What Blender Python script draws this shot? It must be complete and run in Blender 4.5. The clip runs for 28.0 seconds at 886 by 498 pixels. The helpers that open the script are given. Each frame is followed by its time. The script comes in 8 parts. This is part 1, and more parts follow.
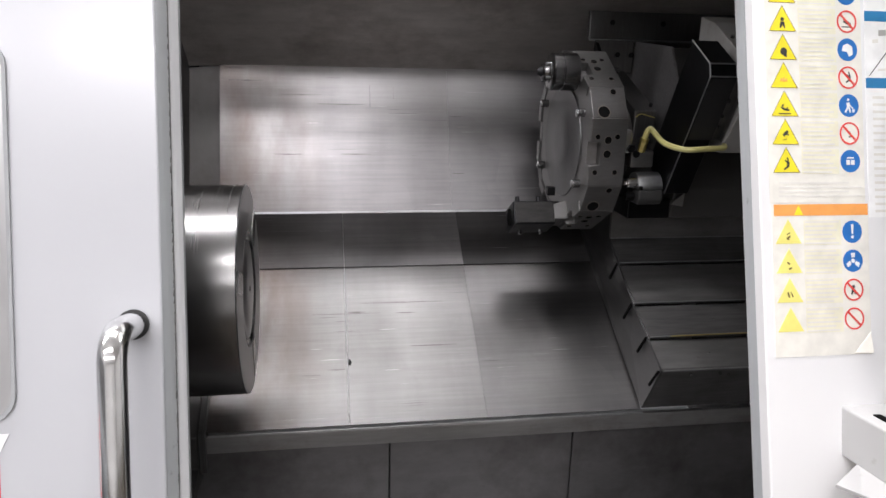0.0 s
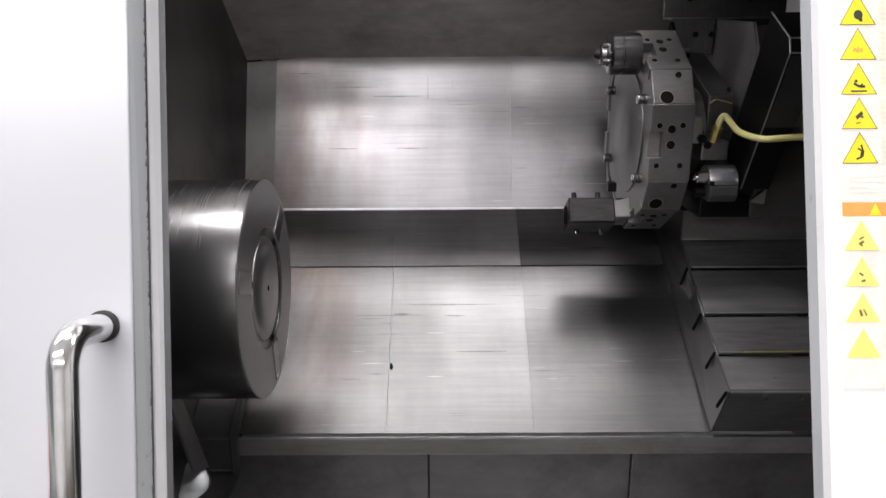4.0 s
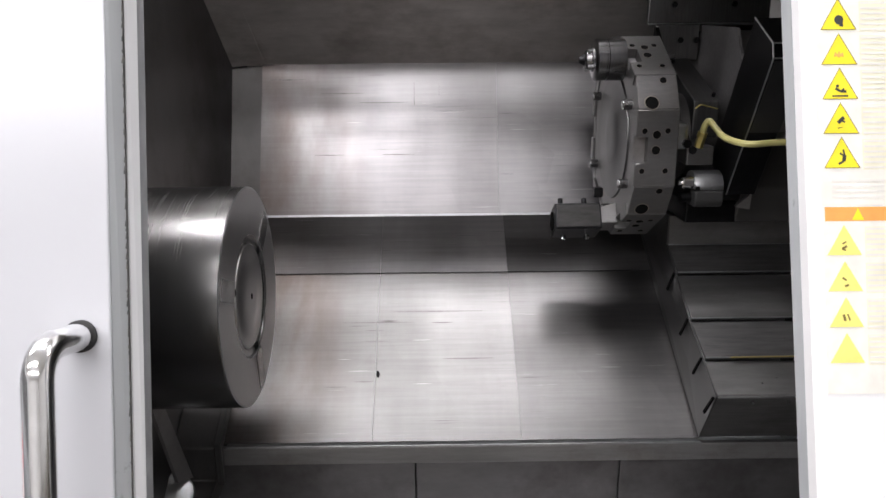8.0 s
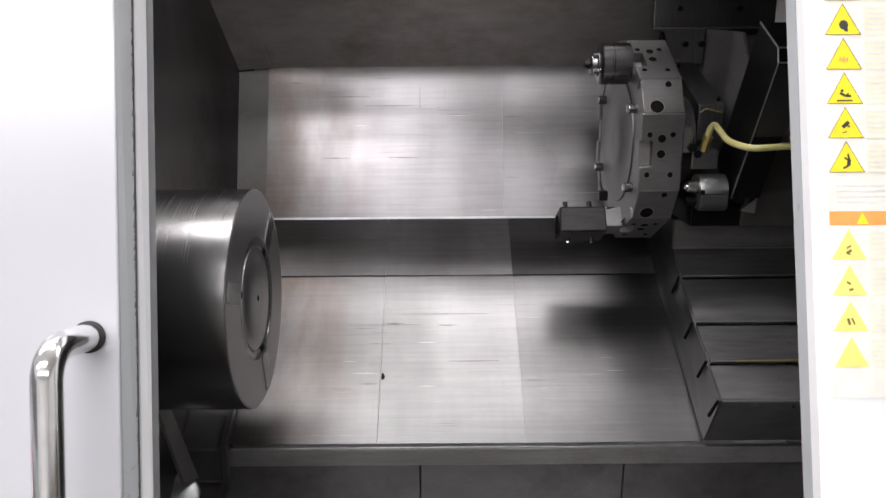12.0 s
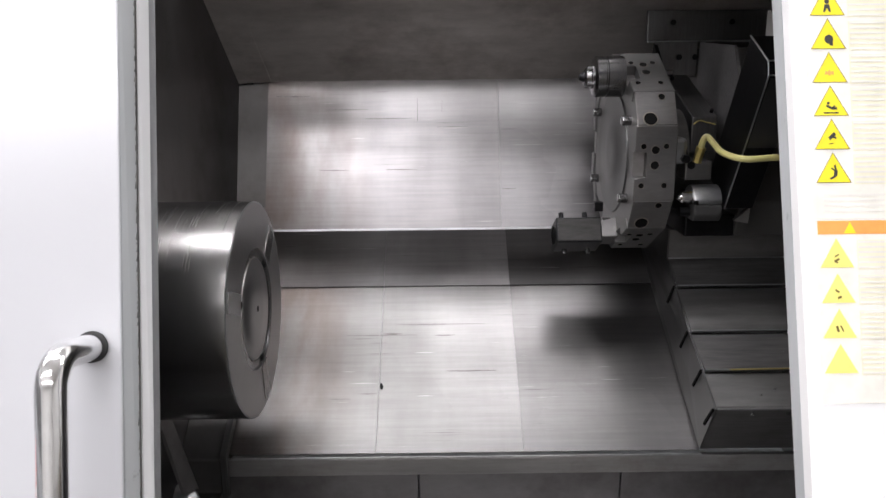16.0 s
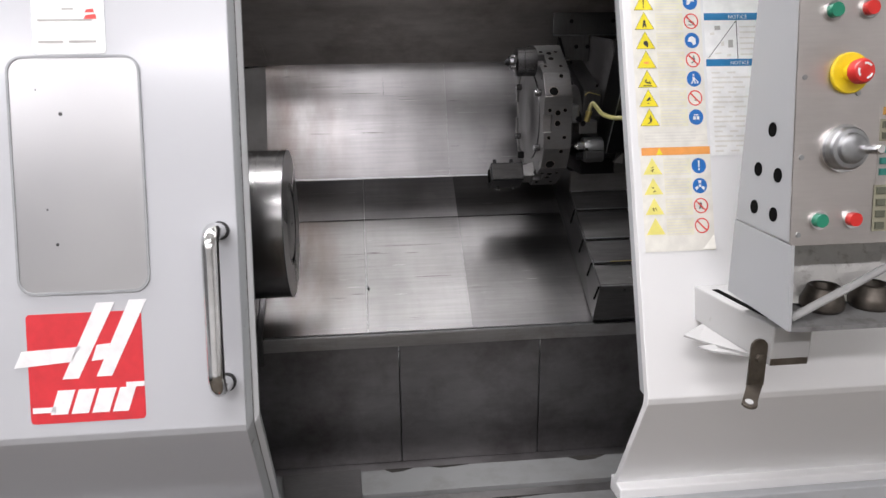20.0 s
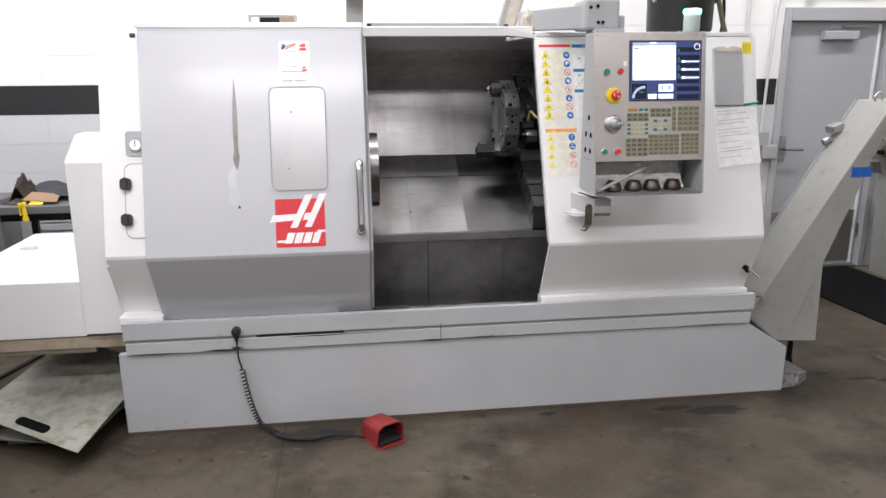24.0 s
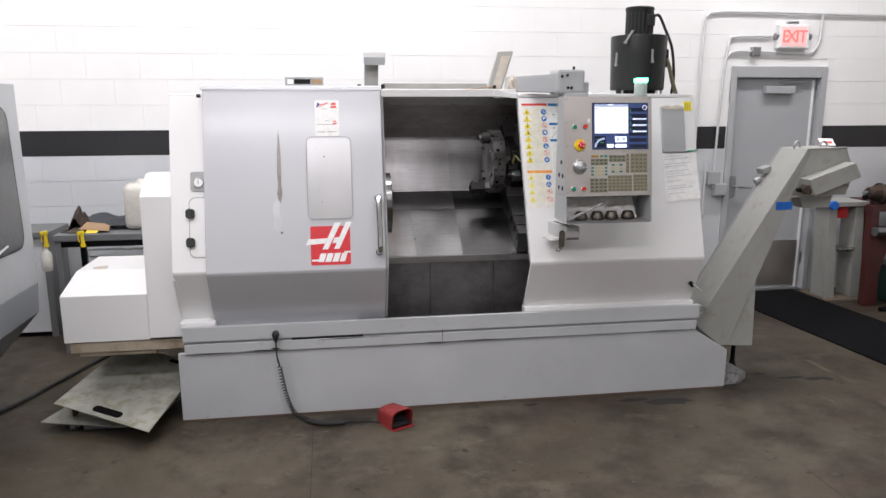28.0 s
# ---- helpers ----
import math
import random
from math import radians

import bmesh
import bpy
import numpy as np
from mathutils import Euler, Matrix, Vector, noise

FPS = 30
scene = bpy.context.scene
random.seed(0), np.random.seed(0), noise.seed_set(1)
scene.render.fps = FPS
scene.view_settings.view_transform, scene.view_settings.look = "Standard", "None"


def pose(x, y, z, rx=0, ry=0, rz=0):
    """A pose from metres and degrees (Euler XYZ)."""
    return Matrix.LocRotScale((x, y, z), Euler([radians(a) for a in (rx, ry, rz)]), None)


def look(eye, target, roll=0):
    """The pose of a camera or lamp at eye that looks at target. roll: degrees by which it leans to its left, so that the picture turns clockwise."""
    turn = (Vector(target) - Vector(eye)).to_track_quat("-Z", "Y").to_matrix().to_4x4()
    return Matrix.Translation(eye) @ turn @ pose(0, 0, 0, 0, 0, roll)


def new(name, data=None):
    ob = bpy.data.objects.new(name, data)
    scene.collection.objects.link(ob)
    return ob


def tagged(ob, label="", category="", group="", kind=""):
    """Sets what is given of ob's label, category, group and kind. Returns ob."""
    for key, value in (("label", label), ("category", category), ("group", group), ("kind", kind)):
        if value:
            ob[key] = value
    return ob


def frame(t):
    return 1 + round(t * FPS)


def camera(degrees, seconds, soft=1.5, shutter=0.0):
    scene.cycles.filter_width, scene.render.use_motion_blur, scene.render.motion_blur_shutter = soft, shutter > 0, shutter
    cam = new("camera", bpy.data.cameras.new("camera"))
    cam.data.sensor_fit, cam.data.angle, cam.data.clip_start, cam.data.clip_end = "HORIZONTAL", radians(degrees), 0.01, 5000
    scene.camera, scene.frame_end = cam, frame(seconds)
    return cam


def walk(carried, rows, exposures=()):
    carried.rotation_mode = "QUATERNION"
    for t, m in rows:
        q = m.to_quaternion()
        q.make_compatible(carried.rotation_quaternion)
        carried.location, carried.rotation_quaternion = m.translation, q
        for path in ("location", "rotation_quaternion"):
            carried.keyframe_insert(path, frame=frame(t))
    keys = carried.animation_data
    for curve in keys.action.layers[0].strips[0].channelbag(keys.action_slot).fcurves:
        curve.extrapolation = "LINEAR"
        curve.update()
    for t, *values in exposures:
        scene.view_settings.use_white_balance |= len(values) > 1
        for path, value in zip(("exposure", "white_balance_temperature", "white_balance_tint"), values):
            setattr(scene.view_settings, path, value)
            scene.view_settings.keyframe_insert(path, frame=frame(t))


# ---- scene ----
cam = camera(63.2, 28.0)
PATH = [
    (0, (1.356, -0.892, 1.583), (1.665, 1.01, 1.048), 1.4),
    (0.5, (1.374, -0.896, 1.581), (1.665, 1.005, 1.032), 1.2),
    (1, (1.43, -0.854, 1.583), (1.668, 1.052, 1.027), 1.9),
    (1.5, (1.492, -0.818, 1.569), (1.617, 1.096, 1.002), 1.4),
    (2, (1.51, -0.802, 1.564), (1.562, 1.118, 1.005), -0.6),
    (2.5, (1.513, -0.799, 1.559), (1.535, 1.119, 0.989), -0.5),
    (3, (1.515, -0.8, 1.56), (1.507, 1.119, 1.0), -0.6),
    (3.5, (1.513, -0.799, 1.56), (1.499, 1.123, 1.008), -0.5),
    (4, (1.515, -0.8, 1.562), (1.505, 1.124, 1.015), -0.4),
    (4.5, (1.516, -0.799, 1.564), (1.514, 1.126, 1.023), -0.2),
    (6.5, (1.519, -0.806, 1.562), (1.518, 1.121, 1.028), -0.1),
    (7, (1.521, -0.804, 1.561), (1.538, 1.123, 1.029), 0.4),
    (7.5, (1.524, -0.798, 1.561), (1.552, 1.13, 1.03), 0.1),
    (8, (1.525, -0.793, 1.561), (1.54, 1.135, 1.03), -0.5),
    (8.5, (1.528, -0.789, 1.56), (1.532, 1.139, 1.028), -0.6),
    (9, (1.527, -0.788, 1.559), (1.53, 1.14, 1.029), -0.7),
    (9.5, (1.526, -0.789, 1.559), (1.525, 1.14, 1.03), -0.6),
    (10, (1.53, -0.789, 1.56), (1.522, 1.14, 1.031), -0.7),
    (10.5, (1.528, -0.79, 1.56), (1.523, 1.139, 1.032), -0.7),
    (11, (1.528, -0.79, 1.559), (1.524, 1.139, 1.033), -0.6),
    (11.5, (1.525, -0.795, 1.563), (1.524, 1.134, 1.035), -0.6),
    (12, (1.524, -0.798, 1.562), (1.526, 1.133, 1.039), -0.4),
    (12.5, (1.527, -0.801, 1.564), (1.527, 1.131, 1.044), -0.7),
    (13, (1.525, -0.806, 1.564), (1.526, 1.126, 1.046), -0.9),
    (13.5, (1.525, -0.805, 1.561), (1.527, 1.128, 1.046), -0.8),
    (15.5, (1.53, -0.813, 1.566), (1.529, 1.123, 1.065), -0.7),
    (16, (1.527, -0.815, 1.565), (1.532, 1.123, 1.073), -0.6),
    (16.5, (1.525, -0.818, 1.565), (1.532, 1.122, 1.079), -0.6),
    (17, (1.525, -0.818, 1.567), (1.532, 1.122, 1.084), -0.6),
    (17.5, (1.526, -0.822, 1.569), (1.541, 1.119, 1.087), -0.5),
    (18, (1.526, -0.838, 1.568), (1.551, 1.104, 1.09), -0.9),
    (18.5, (1.511, -0.88, 1.573), (1.568, 1.062, 1.1), -1.0),
    (19, (1.445, -1.011, 1.572), (1.59, 0.929, 1.106), -2.1),
    (19.5, (1.387, -1.176, 1.588), (1.599, 0.743, 1.065), -1.8),
    (20, (1.412, -1.419, 1.598), (1.606, 0.494, 1.046), -0.7),
    (20.5, (1.415, -1.657, 1.621), (1.564, 0.26, 1.07), -0.6),
    (21, (1.343, -1.916, 1.634), (1.51, 0.002, 1.091), -1.2),
    (21.5, (1.36, -2.184, 1.635), (1.503, -0.258, 1.118), -0.5),
    (22, (1.321, -2.441, 1.625), (1.419, -0.51, 1.112), -0.7),
    (22.5, (1.217, -2.674, 1.643), (1.423, -0.757, 1.108), -1.6),
    (24.5, (1.056, -3.334, 1.695), (1.309, -1.41, 1.208), -0.1),
    (25, (1.012, -3.402, 1.738), (1.292, -1.484, 1.246), 0.4),
    (25.5, (0.994, -3.446, 1.703), (1.319, -1.532, 1.221), 0.9),
    (26, (1.024, -3.579, 1.718), (1.415, -1.679, 1.228), 1.1),
    (26.5, (0.998, -3.739, 1.741), (1.268, -1.823, 1.237), 1.0),
    (27, (0.942, -3.835, 1.762), (1.14, -1.893, 1.326), 0.5),
    (27.5, (0.891, -3.92, 1.776), (1.099, -1.969, 1.387), -0.2),
    (28, (0.882, -3.964, 1.758), (1.176, -2.026, 1.362), -0.1),
]
walk(cam, [(t, look(eye, target, roll)) for t, eye, target, roll in PATH],
     [(0, 0.55), (1.2, 0.55), (2.5, 0.7), (12, 0.72), (16, 0.74), (17.5, 0.78), (19, 0.58), (20, 0.36), (21, 0.24), (22, 0.22), (25, 0.24), (26, 0.24), (27, 0.20), (28, 0.0)])

# ---- world, lamps ----
world = bpy.data.worlds.new("world")
scene.world = world
world.use_nodes = True
world.node_tree.nodes["Background"].inputs[0].default_value = (0.9, 0.95, 1.0, 1)
world.node_tree.nodes["Background"].inputs[1].default_value = 0.05

LAMP_POWER = 82
LAMP_SPOTS = [(-2.8, -5.4), (0.3, -5.4), (3.5, -5.4), (-2.4, -2.6), (0.7, -2.6), (-2.2, 0.3), (0.9, 0.3), (4.6, 0.8)]


def area_lamp(x, y, z):
    data = bpy.data.lights.new("tube_light", "AREA")
    data.shape, data.size, data.size_y, data.energy = "RECTANGLE", 2.4, 0.36, LAMP_POWER
    data.color = (1.0, 0.965, 0.995)
    ob = new("tube_light", data)
    ob.matrix_basis = pose(x, y, z)
    return ob


for lx, ly in LAMP_SPOTS:
    area_lamp(lx, ly, 4.42)


# ---- materials ----
def node_material(name):
    m = bpy.data.materials.new(name)
    m.use_nodes = True
    return m, m.node_tree.nodes, m.node_tree.links, m.node_tree.nodes["Principled BSDF"]


def coords(nodes, links, scale=(1, 1, 1)):
    geo = nodes.new("ShaderNodeNewGeometry")
    mapping = nodes.new("ShaderNodeMapping")
    mapping.inputs["Scale"].default_value = scale
    links.new(geo.outputs["Position"], mapping.inputs["Vector"])
    return mapping.outputs["Vector"]


def noise_node(nodes, links, vec, scale, detail=4, rough=0.55):
    n = nodes.new("ShaderNodeTexNoise")
    n.inputs["Scale"].default_value, n.inputs["Detail"].default_value, n.inputs["Roughness"].default_value = scale, detail, rough
    links.new(vec, n.inputs["Vector"])
    return n.outputs["Fac"]


def ramp(nodes, links, fac, lo, hi, c0, c1):
    r = nodes.new("ShaderNodeValToRGB")
    r.color_ramp.elements[0].position, r.color_ramp.elements[1].position = lo, hi
    r.color_ramp.elements[0].color, r.color_ramp.elements[1].color = (*c0, 1), (*c1, 1)
    links.new(fac, r.inputs["Fac"])
    return r.outputs["Color"]


def mixed(nodes, links, fac, a, b, mode="MIX"):
    m = nodes.new("ShaderNodeMix")
    m.data_type, m.blend_type = "RGBA", mode
    for sock, v in ((m.inputs[0], fac), (m.inputs[6], a), (m.inputs[7], b)):
        if isinstance(v, (int, float)):
            sock.default_value = v
        elif isinstance(v, tuple):
            sock.default_value = (*v, 1)
        else:
            links.new(v, sock)
    return m.outputs[2]


def grey(v):
    return (v, v, v)


def bumped(nodes, links, b, height, strength, distance):
    n = nodes.new("ShaderNodeBump")
    n.inputs["Strength"].default_value, n.inputs["Distance"].default_value = strength, distance
    links.new(height, n.inputs["Height"])
    links.new(n.outputs["Normal"], b.inputs["Normal"])


def paint(name, col, rough=0.4, var=0.07, dirt=None, dirt_lo=0.6, dirt_hi=0.8, bump=0.02, coarse=1.6, fine=260, metal=0.0, dent=0.0):
    """Painted sheet: soft patches, fine orange peel, and stains where dirt is given."""
    m, n, l, b = node_material(name)
    v = coords(n, l)
    big = noise_node(n, l, v, coarse, 5)
    c = ramp(n, l, big, 0.3, 0.7, tuple(x * (1 - var) for x in col), tuple(min(1, x * (1 + var * 0.6)) for x in col))
    if dirt:
        spots = noise_node(n, l, v, coarse * 5.3, 8, 0.65)
        mask = ramp(n, l, spots, dirt_lo, dirt_hi, grey(0), grey(0.8))
        c = mixed(n, l, mask, c, dirt)
    l.new(c, b.inputs["Base Color"])
    small = noise_node(n, l, v, fine, 3)
    l.new(ramp(n, l, big, 0.3, 0.7, grey(max(0.03, rough - 0.025)), grey(rough + 0.035)), b.inputs["Roughness"])
    b.inputs["Metallic"].default_value = metal
    bumped(n, l, b, small, bump, 0.002)
    if dent:
        wavy = n.new("ShaderNodeBump")
        wavy.inputs["Strength"].default_value, wavy.inputs["Distance"].default_value = dent, 0.02
        l.new(noise_node(n, l, v, coarse * 2.2, 2, 0.4), wavy.inputs["Height"])
        l.new(wavy.outputs["Normal"], b.inputs["Normal"].links[0].from_node.inputs["Normal"])
    return m


def steel(name, col, rough, stretch=(2, 60, 60), streak=0.25, stain=None, stain_lo=0.55, stain_hi=0.75, bump=0.05, blotch=3.0):
    """Bare sheet steel: streaks along one axis, blotches in colour and gloss, and stains where given."""
    m, n, l, b = node_material(name)
    v, s = coords(n, l), coords(n, l, stretch)
    lines = noise_node(n, l, s, 4.0, 6, 0.7)
    big = noise_node(n, l, v, blotch, 6, 0.6)
    c = ramp(n, l, lines, 0.3, 0.7, tuple(x * (1 - streak) for x in col), tuple(min(1, x * (1 + streak * 0.6)) for x in col))
    c = mixed(n, l, 1.0, c, ramp(n, l, big, 0.3, 0.75, grey(0.78), grey(1.0)), "MULTIPLY")
    if stain:
        c = mixed(n, l, ramp(n, l, noise_node(n, l, v, 4.5, 8, 0.65), stain_lo, stain_hi, grey(0), grey(0.75)), c, stain)
    l.new(c, b.inputs["Base Color"])
    b.inputs["Metallic"].default_value = 1.0
    r = mixed(n, l, 0.5, ramp(n, l, lines, 0.3, 0.7, grey(max(0.02, rough - streak * 0.35)), grey(rough + streak * 0.4)), ramp(n, l, big, 0.3, 0.7, grey(max(0.02, rough - 0.1)), grey(rough + 0.12)))
    l.new(r, b.inputs["Roughness"])
    bumped(n, l, b, lines, bump, 0.002)
    return m


def worn_sheet(name, col, rough, stain=(1.1, 1.32), brown=(0.080, 0.057, 0.046), amount=0.7):
    """Wiped sheet steel: soft bands, square wiped patches, sparse scratches, and a brown oil stain between two x, which
    on the slope also carries a dark reflection.
    """
    m, n, l, b = node_material(name)
    v = coords(n, l)
    fine = noise_node(n, l, coords(n, l, (1.6, 42, 42)), 3.0, 5, 0.6)
    bands = noise_node(n, l, coords(n, l, (5.0, 0.5, 0.5)), 1.0, 6, 0.6)
    cloud = noise_node(n, l, v, 3.2, 7, 0.62)
    vor = n.new("ShaderNodeTexVoronoi")
    vor.distance, vor.inputs["Scale"].default_value = "CHEBYCHEV", 1.0
    l.new(coords(n, l, (4.2, 3.0, 6.5)), vor.inputs["Vector"])
    sep = n.new("ShaderNodeSeparateColor")
    l.new(vor.outputs["Color"], sep.inputs[0])
    c = ramp(n, l, fine, 0.3, 0.7, tuple(x * 0.90 for x in col), tuple(x * 1.06 for x in col))
    c = mixed(n, l, 1.0, c, ramp(n, l, bands, 0.3, 0.7, grey(0.82), grey(1.04)), "MULTIPLY")
    c = mixed(n, l, 1.0, c, ramp(n, l, cloud, 0.25, 0.7, grey(0.78), grey(1.04)), "MULTIPLY")
    c = mixed(n, l, 1.0, c, ramp(n, l, sep.outputs[0], 0.0, 1.0, grey(0.95), grey(1.02)), "MULTIPLY")
    cut = noise_node(n, l, coords(n, l, (2.5, 95, 95)), 2.2, 3, 0.5)
    where = ramp(n, l, noise_node(n, l, coords(n, l, (3, 9, 9)), 1.3, 3), 0.52, 0.62, grey(0), grey(1))
    dark = mixed(n, l, 1.0, ramp(n, l, cut, 0.66, 0.72, grey(0), grey(0.55)), where, "MULTIPLY")
    c = mixed(n, l, dark, c, (0.03, 0.028, 0.026))
    lite = ramp(n, l, noise_node(n, l, coords(n, l, (2.0, 80, 80)), 3.1, 3, 0.5), 0.70, 0.76, grey(0), grey(0.35))
    c = mixed(n, l, lite, c, (0.5, 0.5, 0.5))
    xyz = n.new("ShaderNodeSeparateXYZ")
    l.new(v, xyz.inputs[0])
    mr = n.new("ShaderNodeMapRange")
    mr.inputs["From Min"].default_value, mr.inputs["From Max"].default_value = stain[1] - 0.10, stain[1] + 0.06
    mr.inputs["To Min"].default_value, mr.inputs["To Max"].default_value = amount, 0.0
    l.new(xyz.outputs[0], mr.inputs["Value"])
    runs = ramp(n, l, noise_node(n, l, coords(n, l, (5, 2.0, 2.0)), 1.5, 6, 0.58), 0.34, 0.70, grey(0), grey(1))
    st = mixed(n, l, 1.0, runs, mr.outputs["Result"], "MULTIPLY")
    c = mixed(n, l, st, c, brown)
    l.new(c, b.inputs["Base Color"])
    b.inputs["Metallic"].default_value = 1.0
    r = mixed(n, l, 0.5, ramp(n, l, cloud, 0.3, 0.7, grey(rough + 0.10), grey(rough - 0.06)), ramp(n, l, bands, 0.3, 0.7, grey(rough + 0.08), grey(rough - 0.05)))
    l.new(r, b.inputs["Roughness"])
    b.inputs["Anisotropic"].default_value = 0.4
    bumped(n, l, b, fine, 0.02, 0.001)
    return m


def plain(name, col, rough=0.5, metal=0.0, glow=0.0, spec=0.5):
    m, n, l, b = node_material(name)
    v = coords(n, l)
    c = ramp(n, l, noise_node(n, l, v, 35, 4), 0.3, 0.7, tuple(x * 0.9 for x in col), tuple(min(1, x * 1.06) for x in col))
    l.new(c, b.inputs["Base Color"])
    b.inputs["Roughness"].default_value, b.inputs["Metallic"].default_value = rough, metal
    b.inputs["Specular IOR Level"].default_value = spec
    if glow:
        b.inputs["Emission Color"].default_value, b.inputs["Emission Strength"].default_value = (*col, 1), glow
    return m


def film_pane(name):
    """Polished pane behind scuffed film: even tone, soft gloss, a few cloudy wipes."""
    m, n, l, b = node_material(name)
    v = coords(n, l)
    l.new(ramp(n, l, noise_node(n, l, v, 2.4, 3, 0.5), 0.3, 0.7, (0.43, 0.43, 0.44), (0.50, 0.50, 0.505)), b.inputs["Base Color"])
    b.inputs["Metallic"].default_value, b.inputs["Roughness"].default_value = 0.75, 0.30
    bumped(n, l, b, noise_node(n, l, v, 1.1, 1), 0.10, 0.02)
    return m


def concrete(name):
    """Old workshop floor: brown-grey sealer worn off in crisp flakes, oil soaked in, rust tints and drips."""
    m, n, l, b = node_material(name)
    v = coords(n, l)
    base = ramp(n, l, noise_node(n, l, v, 0.9, 9, 0.62), 0.36, 0.66, (0.050, 0.040, 0.029), (0.100, 0.086, 0.063))
    red = ramp(n, l, noise_node(n, l, coords(n, l, (0.6, 2.0, 1)), 1.1, 7, 0.62), 0.55, 0.70, grey(0), grey(0.55))
    c = mixed(n, l, red, base, (0.080, 0.044, 0.030))
    oil = ramp(n, l, noise_node(n, l, v, 1.7, 11, 0.68), 0.49, 0.63, grey(0), grey(0.72))
    c = mixed(n, l, oil, c, (0.026, 0.020, 0.016))
    flake = ramp(n, l, noise_node(n, l, coords(n, l, (1.0, 1.7, 1)), 2.1, 12, 0.74), 0.57, 0.62, grey(0), grey(0.45))
    c = mixed(n, l, flake, c, (0.130, 0.112, 0.086))
    chip = ramp(n, l, noise_node(n, l, coords(n, l, (1.0, 2.2, 1)), 7.0, 8, 0.7), 0.63, 0.65, grey(0), grey(0.45))
    c = mixed(n, l, chip, c, (0.165, 0.145, 0.115))
    spots = ramp(n, l, noise_node(n, l, v, 13, 6, 0.6), 0.64, 0.69, grey(0), grey(0.85))
    c = mixed(n, l, spots, c, (0.016, 0.013, 0.011))
    scuff = ramp(n, l, noise_node(n, l, coords(n, l, (1.2, 14, 1)), 2.6, 4, 0.6), 0.66, 0.72, grey(0), grey(0.3))
    c = mixed(n, l, scuff, c, (0.03, 0.026, 0.022))
    grit = noise_node(n, l, v, 90, 5, 0.7)
    c = mixed(n, l, 1.0, c, ramp(n, l, grit, 0.25, 0.75, grey(0.76), grey(1.1)), "MULTIPLY")
    l.new(c, b.inputs["Base Color"])
    l.new(ramp(n, l, noise_node(n, l, v, 2.3, 8, 0.6), 0.34, 0.66, grey(0.34), grey(0.68)), b.inputs["Roughness"])
    b.inputs["Specular IOR Level"].default_value = 0.22
    bumped(n, l, b, grit, 0.15, 0.003)
    return m


WHITE = paint("white_paint", (0.80, 0.80, 0.80), 0.32, 0.03, (0.55, 0.53, 0.49), 0.72, 0.95, dent=0.1)
DOOR_GREY = paint("door_grey_paint", (0.505, 0.515, 0.54), 0.31, 0.05, metal=0.12, bump=0.01, coarse=1.1, dent=0.13)
DOOR_GREY.node_tree.nodes["Principled BSDF"].inputs["Coat Weight"].default_value = 0.4
DOOR_GREY.node_tree.nodes["Principled BSDF"].inputs["Coat Roughness"].default_value = 0.13
PAN_GREY = paint("pan_grey_paint", (0.465, 0.48, 0.495), 0.36, 0.08, (0.28, 0.26, 0.23), 0.62, 0.84, coarse=2.3, dent=0.16)
SKIRT_GREY = paint("skirt_grey_paint", (0.20, 0.215, 0.23), 0.4, 0.06)
CREAM_GREY = paint("cream_grey_paint", (0.355, 0.36, 0.335), 0.38, 0.10, (0.24, 0.22, 0.17), 0.53, 0.8, coarse=2.4, dent=0.15)
ARM_GREY = paint("arm_grey_paint", (0.38, 0.39, 0.40), 0.42, 0.06, (0.3, 0.29, 0.26), 0.65, 0.9)
WALL_WHITE = paint("wall_white_paint", (0.86, 0.86, 0.85), 0.55, 0.04, bump=0.3, fine=120)
WALL_GREY = paint("wall_grey_paint", (0.58, 0.60, 0.62), 0.45, 0.05, bump=0.3, fine=120)
WALL_BLACK = paint("wall_black_paint", (0.018, 0.018, 0.02), 0.45, 0.2, bump=0.3, fine=120)
DOOR_WALL = paint("door_leaf_paint", (0.39, 0.405, 0.42), 0.42, 0.05, (0.27, 0.27, 0.27), 0.66, 0.9)
FRAME_WALL = paint("door_frame_paint", (0.41, 0.42, 0.43), 0.42, 0.05)
FLOOR = concrete("oily_concrete")
BRIGHT = worn_sheet("brushed_plate", (0.232, 0.226, 0.228), 0.32)
# Darker copy of BRIGHT: the light's fall-off to the right, in the colour.
BACK_SHADED = worn_sheet("shaded_back_plate", (0.20, 0.196, 0.198), 0.33, (1.0, 1.05), amount=0.0)
# Stain turned up: it also paints the dark reflection at the slope's left.
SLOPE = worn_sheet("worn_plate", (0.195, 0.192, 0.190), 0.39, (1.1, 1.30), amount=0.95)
# Darker right-hand copies: shade and reflection by the turret, put into the colour.
SLOPE_SHADED = worn_sheet("shaded_worn_plate", (0.148, 0.145, 0.145), 0.40, (1.0, 1.05), amount=0.0)
UPPER_SHADED = worn_sheet("shaded_upper_plate", (0.095, 0.093, 0.093), 0.55, (1.0, 1.05), amount=0.0)
UPPER = worn_sheet("oiled_plate", (0.225, 0.220, 0.222), 0.56, (1.1, 1.3), amount=0.4)
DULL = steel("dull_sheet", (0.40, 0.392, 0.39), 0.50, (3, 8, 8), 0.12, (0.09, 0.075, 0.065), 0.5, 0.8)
# Left wall and corner sheets: stained, with a darker base than the right wall.
FACETM = steel("dark_facet_sheet", (0.13, 0.127, 0.125), 0.5, (3, 3, 1), 0.15, (0.05, 0.04, 0.035), 0.5, 0.8)
